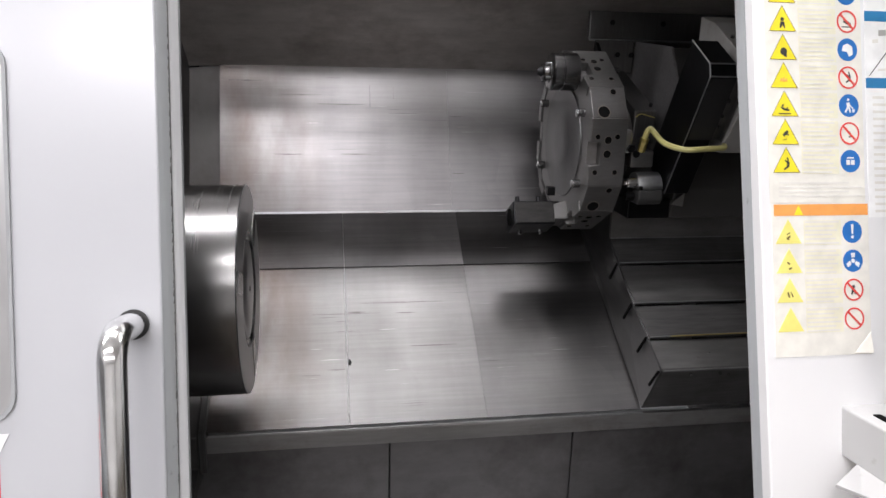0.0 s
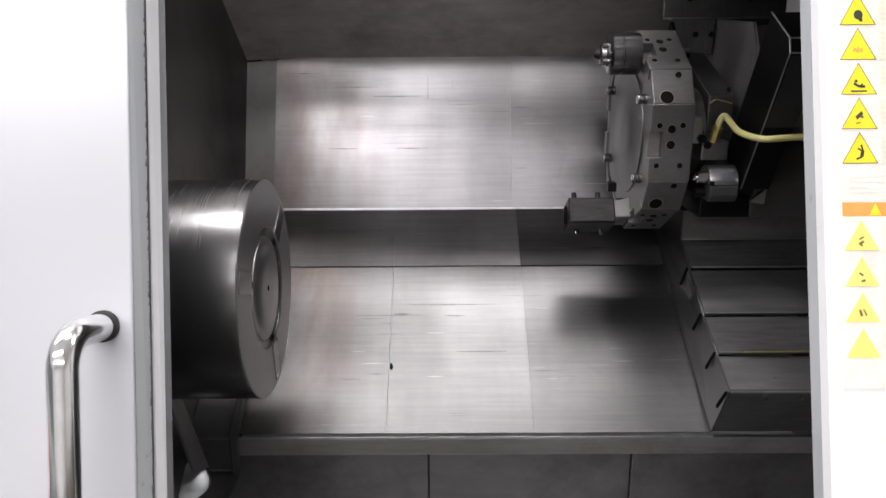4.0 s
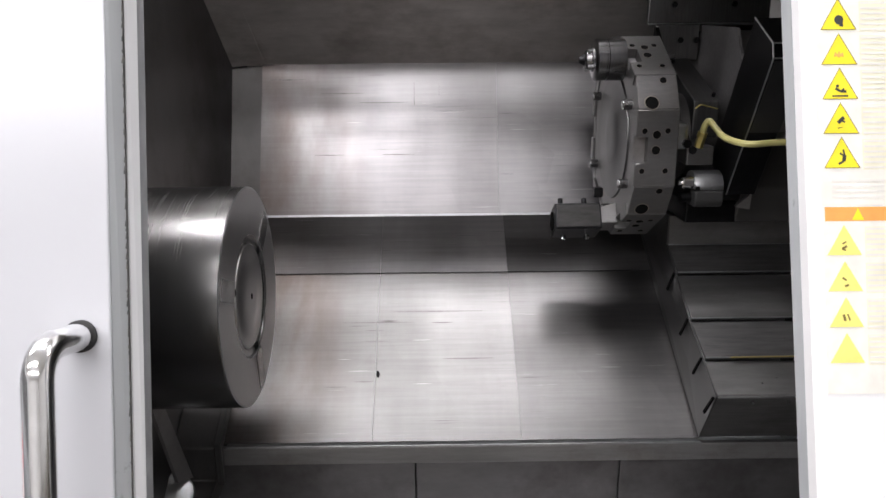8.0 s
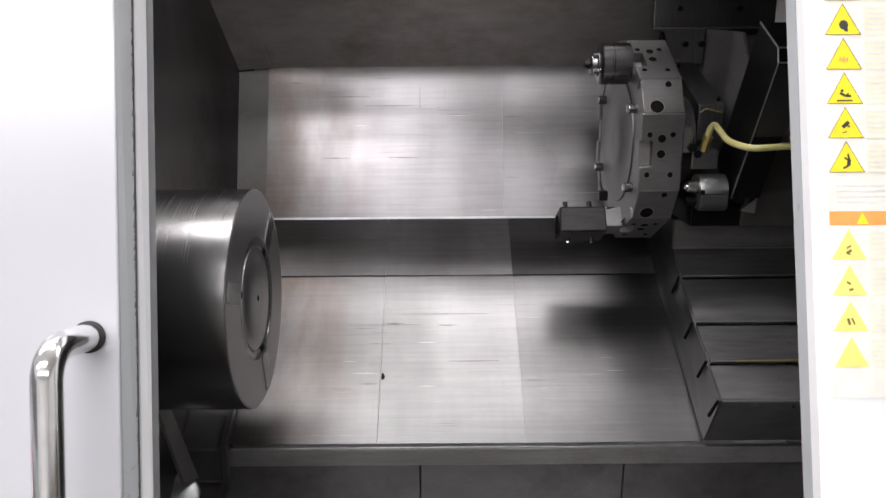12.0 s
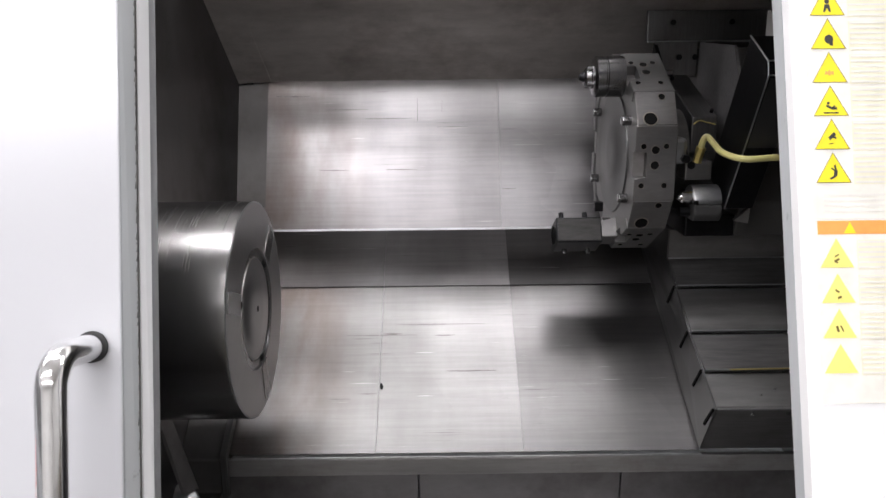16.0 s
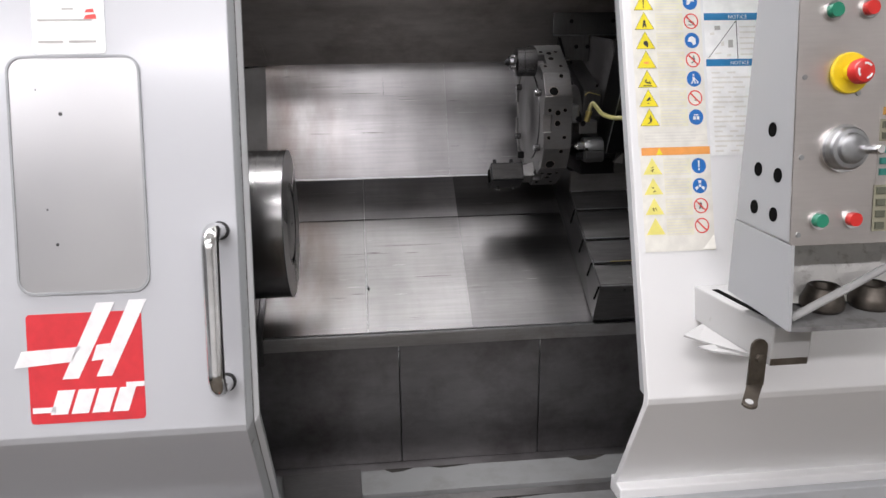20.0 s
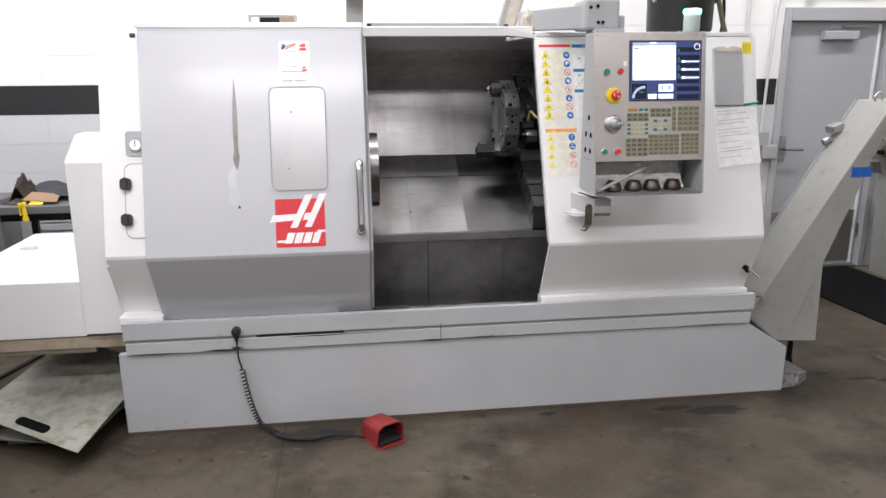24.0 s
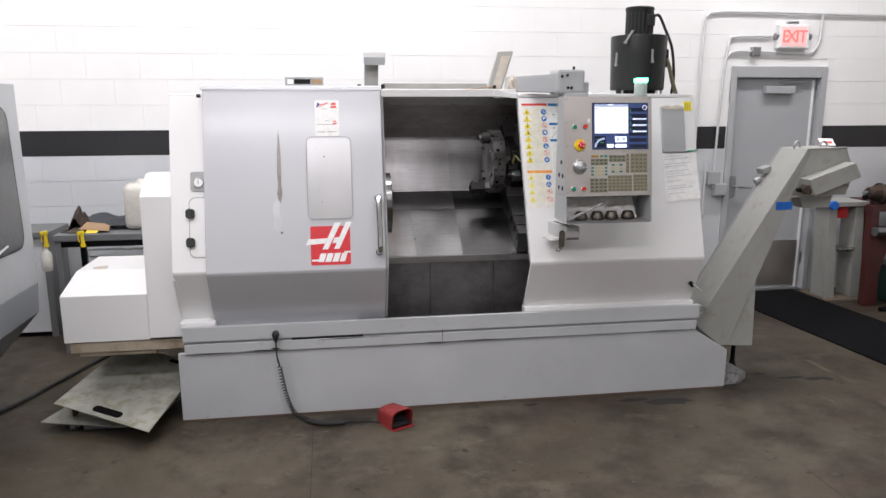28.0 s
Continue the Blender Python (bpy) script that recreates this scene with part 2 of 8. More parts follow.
INNER_DARK = steel("dark_wall_sheet", (0.21, 0.205, 0.205), 0.42, (3, 3, 1), 0.15, (0.06, 0.05, 0.045), 0.5, 0.8)
PANEL_DARK = steel("dark_lower_sheet", (0.27, 0.262, 0.265), 0.46, (3, 8, 8), 0.14, (0.07, 0.06, 0.055), 0.48, 0.78, blotch=2.0)
HOOD = steel("hood_sheet", (0.60, 0.57, 0.55), 0.40, (2, 6, 6), 0.22, (0.16, 0.125, 0.105), 0.46, 0.76, blotch=2.2)
HOOD.node_tree.nodes["Principled BSDF"].inputs["Metallic"].default_value = 0.45
HOUSING = paint("housing_grey_paint", (0.30, 0.295, 0.285), 0.42, 0.08, (0.16, 0.14, 0.11), 0.55, 0.8, coarse=3)
COVER_A = steel("grey_cover_sheet", (0.29, 0.287, 0.285), 0.48, (2, 12, 12), 0.2, (0.10, 0.09, 0.08), 0.5, 0.8)
COVER_B = steel("worn_cover_sheet", (0.24, 0.237, 0.235), 0.50, (3, 30, 30), 0.3, (0.07, 0.06, 0.05), 0.5, 0.78)
COVER = steel("cover_sheet", (0.17, 0.17, 0.17), 0.42, (60, 3, 3), 0.25, (0.08, 0.07, 0.06), 0.52, 0.8)
CHUCKM = steel("turned_steel", (0.25, 0.247, 0.244), 0.27, (70, 0.3, 0.3), 0.05, bump=0.002, blotch=0.6)
FACEM = steel("faced_steel", (0.36, 0.355, 0.35), 0.34, (6, 6, 6), 0.06, bump=0.006)
GROUND = steel("bright_ground_steel", (0.05, 0.049, 0.048), 0.5, (6, 30, 30), 0.3, (0.05, 0.05, 0.05), 0.5, 0.7, blotch=12)
TURRETM = steel("ground_steel", (0.225, 0.222, 0.22), 0.44, (8, 40, 40), 0.15, (0.16, 0.14, 0.12), 0.58, 0.85)
DARKSTEEL = steel("black_oxide", (0.028, 0.028, 0.030), 0.42, (20, 20, 20), 0.2)
CHROME = plain("chrome", (0.72, 0.72, 0.72), 0.15, 1.0)
STAINLESS = steel("stainless_panel", (0.66, 0.625, 0.60), 0.40, (3, 3, 40), 0.05, bump=0.01)
ZINC = steel("galvanised", (0.48, 0.49, 0.50), 0.36, (10, 10, 10), 0.2)
ALU_DIRTY = paint("oily_aluminium", (0.37, 0.37, 0.33), 0.42, 0.22, (0.15, 0.145, 0.07), 0.46, 0.70, metal=0.35, coarse=2.6)
BLACK = plain("black_plastic", (0.016, 0.016, 0.017), 0.42)
RUBBER = plain("black_rubber", (0.02, 0.02, 0.02), 0.7)
DARKHOLE = plain("dark_socket", (0.006, 0.006, 0.006), 0.9, spec=0.03)
RED = plain("red_plastic", (0.62, 0.03, 0.025), 0.3)
# Red taken darker for the shadowed corner; the shade is in the colour.
RED_SHADED = paint("shaded_red_paint", (0.075, 0.015, 0.013), 0.45, 0.25, (0.03, 0.018, 0.013), 0.5, 0.7, coarse=4)
GREEN = plain("green_plastic", (0.02, 0.22, 0.13), 0.3)
RED_PEDAL = paint("worn_red_paint", (0.27, 0.020, 0.022), 0.55, 0.2, (0.06, 0.025, 0.02), 0.5, 0.72, coarse=9)
YELLOW = plain("yellow_plastic", (0.85, 0.62, 0.02), 0.35)
BRASS = plain("brass", (0.62, 0.52, 0.2), 0.3, 0.9)
LOGO_RED = plain("red_vinyl", (0.64, 0.035, 0.045), 0.35)
VINYL_WHITE = plain("white_vinyl", (0.85, 0.85, 0.85), 0.35)
PAPER = plain("paper", (0.88, 0.88, 0.87), 0.6)
STICK_PAPER = plain("sticker_paper", (0.82, 0.80, 0.73), 0.45)
INK = plain("grey_ink", (0.42, 0.41, 0.39), 0.6)
INK_DARK = plain("black_ink", (0.04, 0.04, 0.04), 0.6)
S_YELLOW = plain("sign_yellow", (0.88, 0.74, 0.03), 0.45)
S_BLUE = plain("sign_blue", (0.02, 0.16, 0.50), 0.45)
S_RED = plain("sign_red", (0.75, 0.06, 0.05), 0.45)
S_ORANGE = plain("sign_orange", (0.9, 0.381, 0.099), 0.45)
S_SKY = plain("label_blue", (0.02, 0.19, 0.42), 0.45)
SCREEN_BLUE = plain("screen_blue", (0.028, 0.046, 0.13), 0.25, 0, 0.75)
SCREEN_WHITE = plain("screen_white", (0.75, 0.78, 0.85), 0.25, 0, 1.0)
SCREEN_GREY = plain("screen_grey", (0.35, 0.42, 0.60), 0.25, 0, 0.6)
SCREEN_DARK = plain("screen_dark", (0.008, 0.012, 0.03), 0.25, 0, 0.3)
SCREEN_GREEN = plain("screen_green", (0.05, 0.30, 0.16), 0.25, 0, 0.25)
BEACON_ON = plain("beacon_green", (0.10, 1.0, 0.55), 0.3, 0, 9.0)
BEACON_OFF = plain("beacon_frosted", (0.42, 0.49, 0.46), 0.3)
EXIT_GLOW = plain("exit_red", (1.0, 0.13, 0.12), 0.3, 0, 1.1)
KEY_TAN = plain("key_tan", (0.155, 0.15, 0.095), 0.5)
KEY_FIELD = plain("key_field", (0.27, 0.26, 0.19), 0.5)
KEY_DARK = plain("key_dark", (0.10, 0.105, 0.075), 0.5)
KEY_TEAL = plain("key_teal", (0.03, 0.20, 0.17), 0.5)
KEY_ORANGE = plain("key_orange", (0.42, 0.22, 0.04), 0.5)
CARTON_DARK = paint("wet_cardboard", (0.055, 0.035, 0.024), 0.8, 0.3, (0.02, 0.015, 0.012), 0.45, 0.6, coarse=8)
CARDBOARD = paint("cardboard", (0.36, 0.24, 0.14), 0.8, 0.12)
CLOTH = paint("dark_cloth", (0.06, 0.065, 0.075), 0.9, 0.2)
BAG = plain("bag_film", (0.62, 0.60, 0.55), 0.2)
TABLE_GREY = paint("table_grey_paint", (0.16, 0.165, 0.17), 0.5, 0.1)
MATM = plain("black_mat", (0.009, 0.009, 0.010), 0.95, spec=0.05)
GLASS_DARK = plain("tinted_window", (0.15, 0.152, 0.155), 0.18)
BLUE_TAG = plain("blue_tag", (0.01, 0.13, 0.52), 0.35)
HOSE_Y = plain("hose_yellow", (0.40, 0.37, 0.15), 0.35)
SEAL = plain("grey_seal", (0.32, 0.33, 0.34), 0.6)
EDGE_GREY = paint("edge_grey_paint", (0.42, 0.44, 0.45), 0.35, 0.05, (0.12, 0.11, 0.1), 0.62, 0.72, coarse=4)
STAINLESS_PANE = film_pane("pane_film")
SILLM = paint("stained_sill_paint", (0.19, 0.195, 0.195), 0.4, 0.15, (0.14, 0.135, 0.13), 0.5, 0.8, coarse=2)
BRACKET = paint("bracket_paint", (0.42, 0.42, 0.415), 0.4, 0.05, (0.25, 0.22, 0.18), 0.62, 0.85, coarse=4)
TRAYD = paint("tray_paint", (0.20, 0.20, 0.20), 0.4, 0.15, (0.08, 0.075, 0.07), 0.5, 0.7, coarse=8)
FILM = plain("clear_film", (0.70, 0.70, 0.70), 0.15)
FILM.node_tree.nodes["Principled BSDF"].inputs["Transmission Weight"].default_value = 0.6
SLEEVE = paint("crumpled_film", (0.78, 0.77, 0.74), 0.3, 0.15, (0.40, 0.37, 0.33), 0.54, 0.72, coarse=9)
CUPM = steel("brown_oxide", (0.13, 0.115, 0.10), 0.4, (12, 12, 12), 0.25, (0.05, 0.04, 0.035), 0.5, 0.7)
FILLER_GLINT = paint("filler", (0.56, 0.57, 0.595), 0.45, 0.12, coarse=12)
LOGO_INK = plain("blue_ink", (0.05, 0.09, 0.30), 0.5)
INK_PAGE = plain("page_ink", (0.60, 0.61, 0.65), 0.6)
INK_SOFT = plain("faded_ink", (0.76, 0.74, 0.69), 0.6)
S_CREAM = plain("pale_cream_field", (0.82, 0.79, 0.62), 0.5)
S_PALE = plain("faded_yellow", (0.88, 0.80, 0.22), 0.5)
INK_BROWN = plain("brown_ink", (0.20, 0.15, 0.04), 0.6)
INK_TAG = plain("olive_ink", (0.42, 0.36, 0.05), 0.6)
CONDUITM = paint("conduit_paint", (0.70, 0.705, 0.71), 0.4, 0.08, metal=0.3, coarse=4)
OUTLETM = paint("chipped_lip_paint", (0.30, 0.30, 0.30), 0.5, 0.15, (0.08, 0.075, 0.07), 0.48, 0.6, coarse=7)
DRUM = plain("drum_black", (0.010, 0.012, 0.011), 0.38, spec=0.35)
GRIME = paint("black_grime", (0.022, 0.020, 0.017), 0.85, 0.3)
RUST = paint("rust_line", (0.10, 0.065, 0.045), 0.8, 0.3, coarse=14)
LINE_YELLOW = paint("worn_line_paint", (0.12, 0.10, 0.05), 0.6, 0.3, (0.09, 0.078, 0.06), 0.4, 0.55, coarse=6)
KEY_YELLOW = plain("key_cream", (0.52, 0.48, 0.25), 0.5)
RUSTY = steel("rusty_steel", (0.22, 0.195, 0.165), 0.48, (10, 10, 10), 0.3, (0.16, 0.08, 0.03), 0.5, 0.7)
RIMM = steel("worn_rim", (0.36, 0.33, 0.285), 0.35, (20, 20, 20), 0.15)
OXIDE = steel("polished_oxide", (0.24, 0.24, 0.245), 0.22, (30, 4, 4), 0.1, bump=0.01)
CHROME_DARK = steel("oiled_chrome", (0.33, 0.33, 0.335), 0.16, (60, 4, 4), 0.15)
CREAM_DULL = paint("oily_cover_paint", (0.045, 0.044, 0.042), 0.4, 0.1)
RAGM = paint("pale_rag", (0.55, 0.50, 0.43), 0.85, 0.2, coarse=14)
DRAIN = plain("olive_hose", (0.16, 0.15, 0.09), 0.5)
TRAYM = paint("stained_tray", (0.42, 0.36, 0.28), 0.5, 0.12, (0.20, 0.13, 0.07), 0.5, 0.75)
SKIRT_MID = paint("band_grey_paint", (0.27, 0.29, 0.31), 0.4, 0.06)
EDGE_LIGHT = paint("edge_pale_paint", (0.66, 0.67, 0.68), 0.35, 0.04, (0.2, 0.19, 0.18), 0.68, 0.8, coarse=5)
# Pale so that the hood lip looks lit; the brightness is in the colour.
LIP_LIT = paint("lit_lip_sheet", (0.55, 0.54, 0.53), 0.4, 0.1, (0.2, 0.17, 0.15), 0.55, 0.8, metal=0.3, coarse=3)
RUSTY_OR_SHADED = steel("rusty_or_shaded_iron", (0.10, 0.08, 0.07), 0.5, (10, 10, 10), 0.3, (0.08, 0.04, 0.02), 0.5, 0.7)
GREEN_DARK = plain("bin_green", (0.02, 0.06, 0.045), 0.45)
LIPM = steel("lip_sheet", (0.42, 0.415, 0.41), 0.42, (2, 20, 20), 0.15, (0.16, 0.12, 0.09), 0.56, 0.8)
PLANKM = paint("worn_plank", (0.17, 0.14, 0.105), 0.75, 0.2, (0.08, 0.065, 0.05), 0.5, 0.7, coarse=4)
SMUDGE = paint("grey_smudge", (0.30, 0.30, 0.30), 0.5, 0.2, coarse=10)
SCRATCH = steel("dark_scratch", (0.135, 0.128, 0.124), 0.5, (20, 20, 20), 0.5)
CHIPM = paint("chipped_edge", (0.13, 0.13, 0.128), 0.6, 0.3, (0.25, 0.24, 0.22), 0.5, 0.6, coarse=30)
SCRAPE = steel("scraped_metal", (0.27, 0.25, 0.24), 0.35, (40, 40, 3), 0.3, (0.12, 0.08, 0.06), 0.5, 0.7)


# ---- mesh helpers ----
def part(name, bm, material, parent=None, label="", smooth=False):
    """Links a bmesh, in world coordinates, as one mesh object under a thing or a part."""
    me = bpy.data.meshes.new(name)
    bmesh.ops.recalc_face_normals(bm, faces=bm.faces)
    bm.to_mesh(me)
    bm.free()
    if smooth:
        me.polygons.foreach_set("use_smooth", [True] * len(me.polygons))
        me.set_sharp_from_angle(angle=radians(35))
    me.materials.append(material)
    ob = new(name, me)
    if parent is not None:
        ob.parent = parent
        ob.matrix_parent_inverse = Matrix.Translation(parent.location).inverted()
    if label:
        ob["label"] = label
    return ob


def thing(name, at, label, category, group="", kind=""):
    ob = new(name)
    ob.empty_display_size = 0.1
    ob.location = at
    return tagged(ob, label, category, group, kind)


def B():
    return bmesh.new()


def box(bm, x0, x1, y0, y1, z0, z1, bevel=0.0, seg=2):
    vs = [bm.verts.new((x, y, z)) for x in (x0, x1) for y in (y0, y1) for z in (z0, z1)]
    fs = [bm.faces.new([vs[i] for i in q]) for q in ((0, 1, 3, 2), (4, 6, 7, 5), (0, 4, 5, 1), (2, 3, 7, 6), (0, 2, 6, 4), (1, 5, 7, 3))]
    if bevel:
        es = {e for f in fs for e in f.edges}
        bmesh.ops.bevel(bm, geom=list(es), offset=bevel, segments=seg, affect="EDGES", profile=0.5)
    return bm


def cube(x0, x1, y0, y1, z0, z1, bevel=0.0, seg=2):
    return box(B(), x0, x1, y0, y1, z0, z1, bevel, seg)


def solid(bm, lower, upper, bevel=0.0, seg=2):
    """A solid between two polygons with the same number of corners."""
    a, b = [bm.verts.new(p) for p in lower], [bm.verts.new(p) for p in upper]
    n = len(a)
    fs = [bm.faces.new(a[::-1]), bm.faces.new(b)]
    fs += [bm.faces.new((a[i], a[(i + 1) % n], b[(i + 1) % n], b[i])) for i in range(n)]
    if bevel:
        bmesh.ops.bevel(bm, geom=list({e for f in fs for e in f.edges}), offset=bevel, segments=seg, affect="EDGES", profile=0.5)
    return bm


def along_x(profile, x0, x1, bevel=0.0, bm=None):
    """A (y, z) profile drawn out from x0 to x1."""
    return solid(bm or B(), [(x0, y, z) for y, z in profile], [(x1, y, z) for y, z in profile], bevel)


def along_y(profile, y0, y1, bevel=0.0, bm=None):
    return solid(bm or B(), [(x, y0, z) for x, z in profile], [(x, y1, z) for x, z in profile], bevel)


def folded(line, thick, x0, x1, bevel=0.0):
    """Sheet metal folded along a (y, z) line, thickened to its right-hand side."""
    off = []
    for i, p in enumerate(line):
        p = Vector(p)
        ns = []
        for a, b in ((i - 1, i), (i, i + 1)):
            if 0 <= a and b < len(line):
                d = (Vector(line[b]) - Vector(line[a])).normalized()
                ns.append(Vector((d.y, -d.x)))
        n = sum(ns, Vector((0, 0))).normalized()
        off.append(p + n * (thick / max(0.4, n.dot(ns[0]))))
    return along_x(list(line) + [tuple(o) for o in off[::-1]], x0, x1, bevel)


def basis(d):
    d = d.normalized()
    u = d.cross(Vector((0, 0, 1)) if abs(d.z) < 0.9 else Vector((1, 0, 0))).normalized()
    return u, d.cross(u)


def cyl(bm, p0, p1, r0, r1=None, seg=24, bevel=0.0):
    p0, p1 = Vector(p0), Vector(p1)
    r1 = r0 if r1 is None else r1
    u, v = basis(p1 - p0)
    ring = [(math.cos(2 * math.pi * i / seg), math.sin(2 * math.pi * i / seg)) for i in range(seg)]
    a, b = [bm.verts.new(p0 + (u * c + v * s) * r0) for c, s in ring], [bm.verts.new(p1 + (u * c + v * s) * r1) for c, s in ring]
    f0, f1 = bm.faces.new(a[::-1]), bm.faces.new(b)
    for i in range(seg):
        bm.faces.new((a[i], a[(i + 1) % seg], b[(i + 1) % seg], b[i]))
    if bevel:
        bmesh.ops.bevel(bm, geom=list(set(f0.edges) | set(f1.edges)), offset=bevel, segments=2, affect="EDGES", profile=0.5)
    return bm


def rod(p0, p1, r0, r1=None, seg=24, bevel=0.0):
    return cyl(B(), p0, p1, r0, r1, seg, bevel)


def turned(bm, rings, origin, axis, seg=48, caps=True):
    """A turned body: rings of (distance along the axis, radius)."""
    o, d = Vector(origin), Vector(axis).normalized()
    u, v = basis(d)
    rows = [[bm.verts.new(o + d * t + (u * math.cos(2 * math.pi * i / seg) + v * math.sin(2 * math.pi * i / seg)) * max(r, 1e-4)) for i in range(seg)] for t, r in rings]
    for a, b in zip(rows, rows[1:]):
        for i in range(seg):
            bm.faces.new((a[i], a[(i + 1) % seg], b[(i + 1) % seg], b[i]))
    if caps:
        bm.faces.new(rows[0][::-1])
        bm.faces.new(rows[-1])
    return bm


def smooth_path(pts, steps=8):
    ps = [Vector(p) for p in pts]
    ps = [ps[0] * 2 - ps[1]] + ps + [ps[-1] * 2 - ps[-2]]
    out = []
    for i in range(1, len(ps) - 2):
        a, b, c, d = ps[i - 1 : i + 3]
        for k in range(steps):
            t = k / steps
            out.append(0.5 * (2 * b + (c - a) * t + (2 * a - 5 * b + 4 * c - d) * t * t + (3 * b - a - 3 * c + d) * t ** 3))
    return out + [ps[-2]]


def tube(pts, r, seg=10, bm=None, closed_ends=True):
    bm = bm or B()
    pts = [Vector(p) for p in pts]
    u = None
    rows = []
    for i, p in enumerate(pts):
        d = (pts[min(i + 1, len(pts) - 1)] - pts[max(i - 1, 0)]).normalized()
        u = basis(d)[0] if u is None else (u - d * u.dot(d)).normalized()
        v = d.cross(u)
        rows.append([bm.verts.new(p + (u * math.cos(2 * math.pi * k / seg) + v * math.sin(2 * math.pi * k / seg)) * r) for k in range(seg)])
    for a, b in zip(rows, rows[1:]):
        for k in range(seg):
            bm.faces.new((a[k], a[(k + 1) % seg], b[(k + 1) % seg], b[k]))
    bm.faces.new(rows[0][::-1])
    bm.faces.new(rows[-1])
    return bm


def rounded(x0, x1, z0, z1, r, n=5):
    out = []
    for cx, cz, a0 in ((x1 - r, z1 - r, 0), (x0 + r, z1 - r, 90), (x0 + r, z0 + r, 180), (x1 - r, z0 + r, 270)):
        for k in range(n + 1):
            a = radians(a0 + 90 * k / n)
            out.append((cx + r * math.cos(a), cz + r * math.sin(a)))
    return out


def disc(cx, cz, r, n=20):
    return [(cx + r * math.cos(2 * math.pi * k / n), cz + r * math.sin(2 * math.pi * k / n)) for k in range(n)]


class Plane:
    """An upright or leaning front: y = y0 + slope * (z - z0), facing -y."""

    def __init__(self, y0, z0, slope):
        self.y0, self.z0, self.slope = y0, z0, slope
        k = math.hypot(1, slope)
        self.n = Vector((0, -1 / k, slope / k))

    def at(self, x, z, off=0.0):
        return Vector((x, self.y0 + self.slope * (z - self.z0), z)) + self.n * off

    def plate(self, pts, o0, o1, bm=None, bevel=0.0):
        return solid(bm or B(), [self.at(x, z, o0) for x, z in pts], [self.at(x, z, o1) for x, z in pts], bevel)

    def rect(self, x0, x1, z0, z1, o0, o1, bm=None, bevel=0.0):
        return self.plate([(x0, z0), (x1, z0), (x1, z1), (x0, z1)], o0, o1, bm, bevel)

    def ring(self, outer, inner, o0, o1, bm=None):
        """A flat frame between two outlines with the same number of corners."""
        bm = bm or B()
        vs = [[bm.verts.new(self.at(x, z, o)) for x, z in pts] for pts, o in ((outer, o0), (outer, o1), (inner, o1), (inner, o0))]
        n = len(outer)
        for a, b in zip(vs, vs[1:] + vs[:1]):
            for i in range(n):
                bm.faces.new((a[i], a[(i + 1) % n], b[(i + 1) % n], b[i]))
        return bm


LEAN = 0.25
FRONT = Plane(-0.12, 0.855, LEAN)      # the leaning front of door and panel
FACE = Plane(-0.41, 1.14, 0.14)         # the face of the control pendant


# ---- the hall ----
floor = tagged(part("floor", cube(-6, 8, -9.5, 2.4, -0.12, 0), FLOOR), "oil-stained bare concrete workshop floor", "floor", kind="structure")
# Unseen ceiling and three walls, added so that their white fills the light.
tagged(part("ceiling", cube(-6, 8, -9.5, 2.4, 4.6, 4.75), WALL_WHITE), "unseen white ceiling added to bounce light", "ceiling", kind="structure")
tagged(part("fill_wall_west", cube(-6.2, -6, -9.5, 2.4, 0, 4.6), WALL_WHITE), "unseen white wall added to bounce light", "wall", kind="structure")
tagged(part("fill_wall_east", cube(8, 8.2, -9.5, 2.4, 0, 4.6), WALL_WHITE), "unseen white wall added to bounce light", "wall", kind="structure")
tagged(part("fill_wall_south", cube(-6, 8, -9.7, -9.5, 0, 4.6), WALL_WHITE), "unseen white wall added to bounce light", "wall", kind="structure")
for jx0, jy0, jx1, jy1 in ((0.727, 0.0, 0.77, -9.4), (3.13, -1.02, 3.16, -9.4), (-5.9, -2.55, 7.9, -2.62)):
    dx, dy = (0.0014, 0) if abs(jx1 - jx0) < 1 else (0, 0.0014)
    part("joint", solid(B(), [(jx0 - dx, jy0 - dy, 0), (jx1 - dx, jy1 - dy, 0), (jx1 + dx, jy1 + dy, 0), (jx0 + dx, jy0 + dy, 0)], [(jx0 - dx, jy0 - dy, 0.0006), (jx1 - dx, jy1 - dy, 0.0006), (jx1 + dx, jy1 + dy, 0.0006), (jx0 + dx, jy0 + dy, 0.0006)]), GRIME, floor)
for pts in ([(4.09, 0.36), (4.12, 0.37), (4.135, 0.12), (4.10, 0.15)], [(4.115, 0.06), (4.14, 0.05), (4.15, -0.08), (4.13, -0.07)], [(3.765, -0.22), (3.79, -0.23), (3.82, -0.30), (3.80, -0.31)]):
    part("worn_line", solid(B(), [(x, y, 0) for x, y in pts], [(x, y, 0.0008) for x, y in pts]), LINE_YELLOW, floor, "worn yellow floor line")
rs = random.Random(4)
for cx, cy, rx, ry in ((3.80, 0.09, 0.10, 0.02), (3.95, 0.05, 0.09, 0.03), (4.02, 0.02, 0.04, 0.02), (3.62, 0.18, 0.05, 0.02), (2.84, -0.15, 0.16, 0.05), (2.62, -0.10, 0.10, 0.03), (0.95, -0.14, 0.12, 0.06), (2.0, -0.07, 0.05, 0.02)):
    pts = [(cx + rx * math.cos(a) * rs.uniform(0.6, 1.1), cy + ry * math.sin(a) * rs.uniform(0.6, 1.1)) for a in [math.pi * q / 9 for q in range(18)]]
    part("oil_spot", solid(B(), [(x, y, 0) for x, y in pts], [(x, y, 0.0007) for x, y in pts]), GRIME, floor, "dried black oil spot")
WY = 2.17
DX0, DX1, DZ = 4.411, 5.345, 2.08
wall = B()
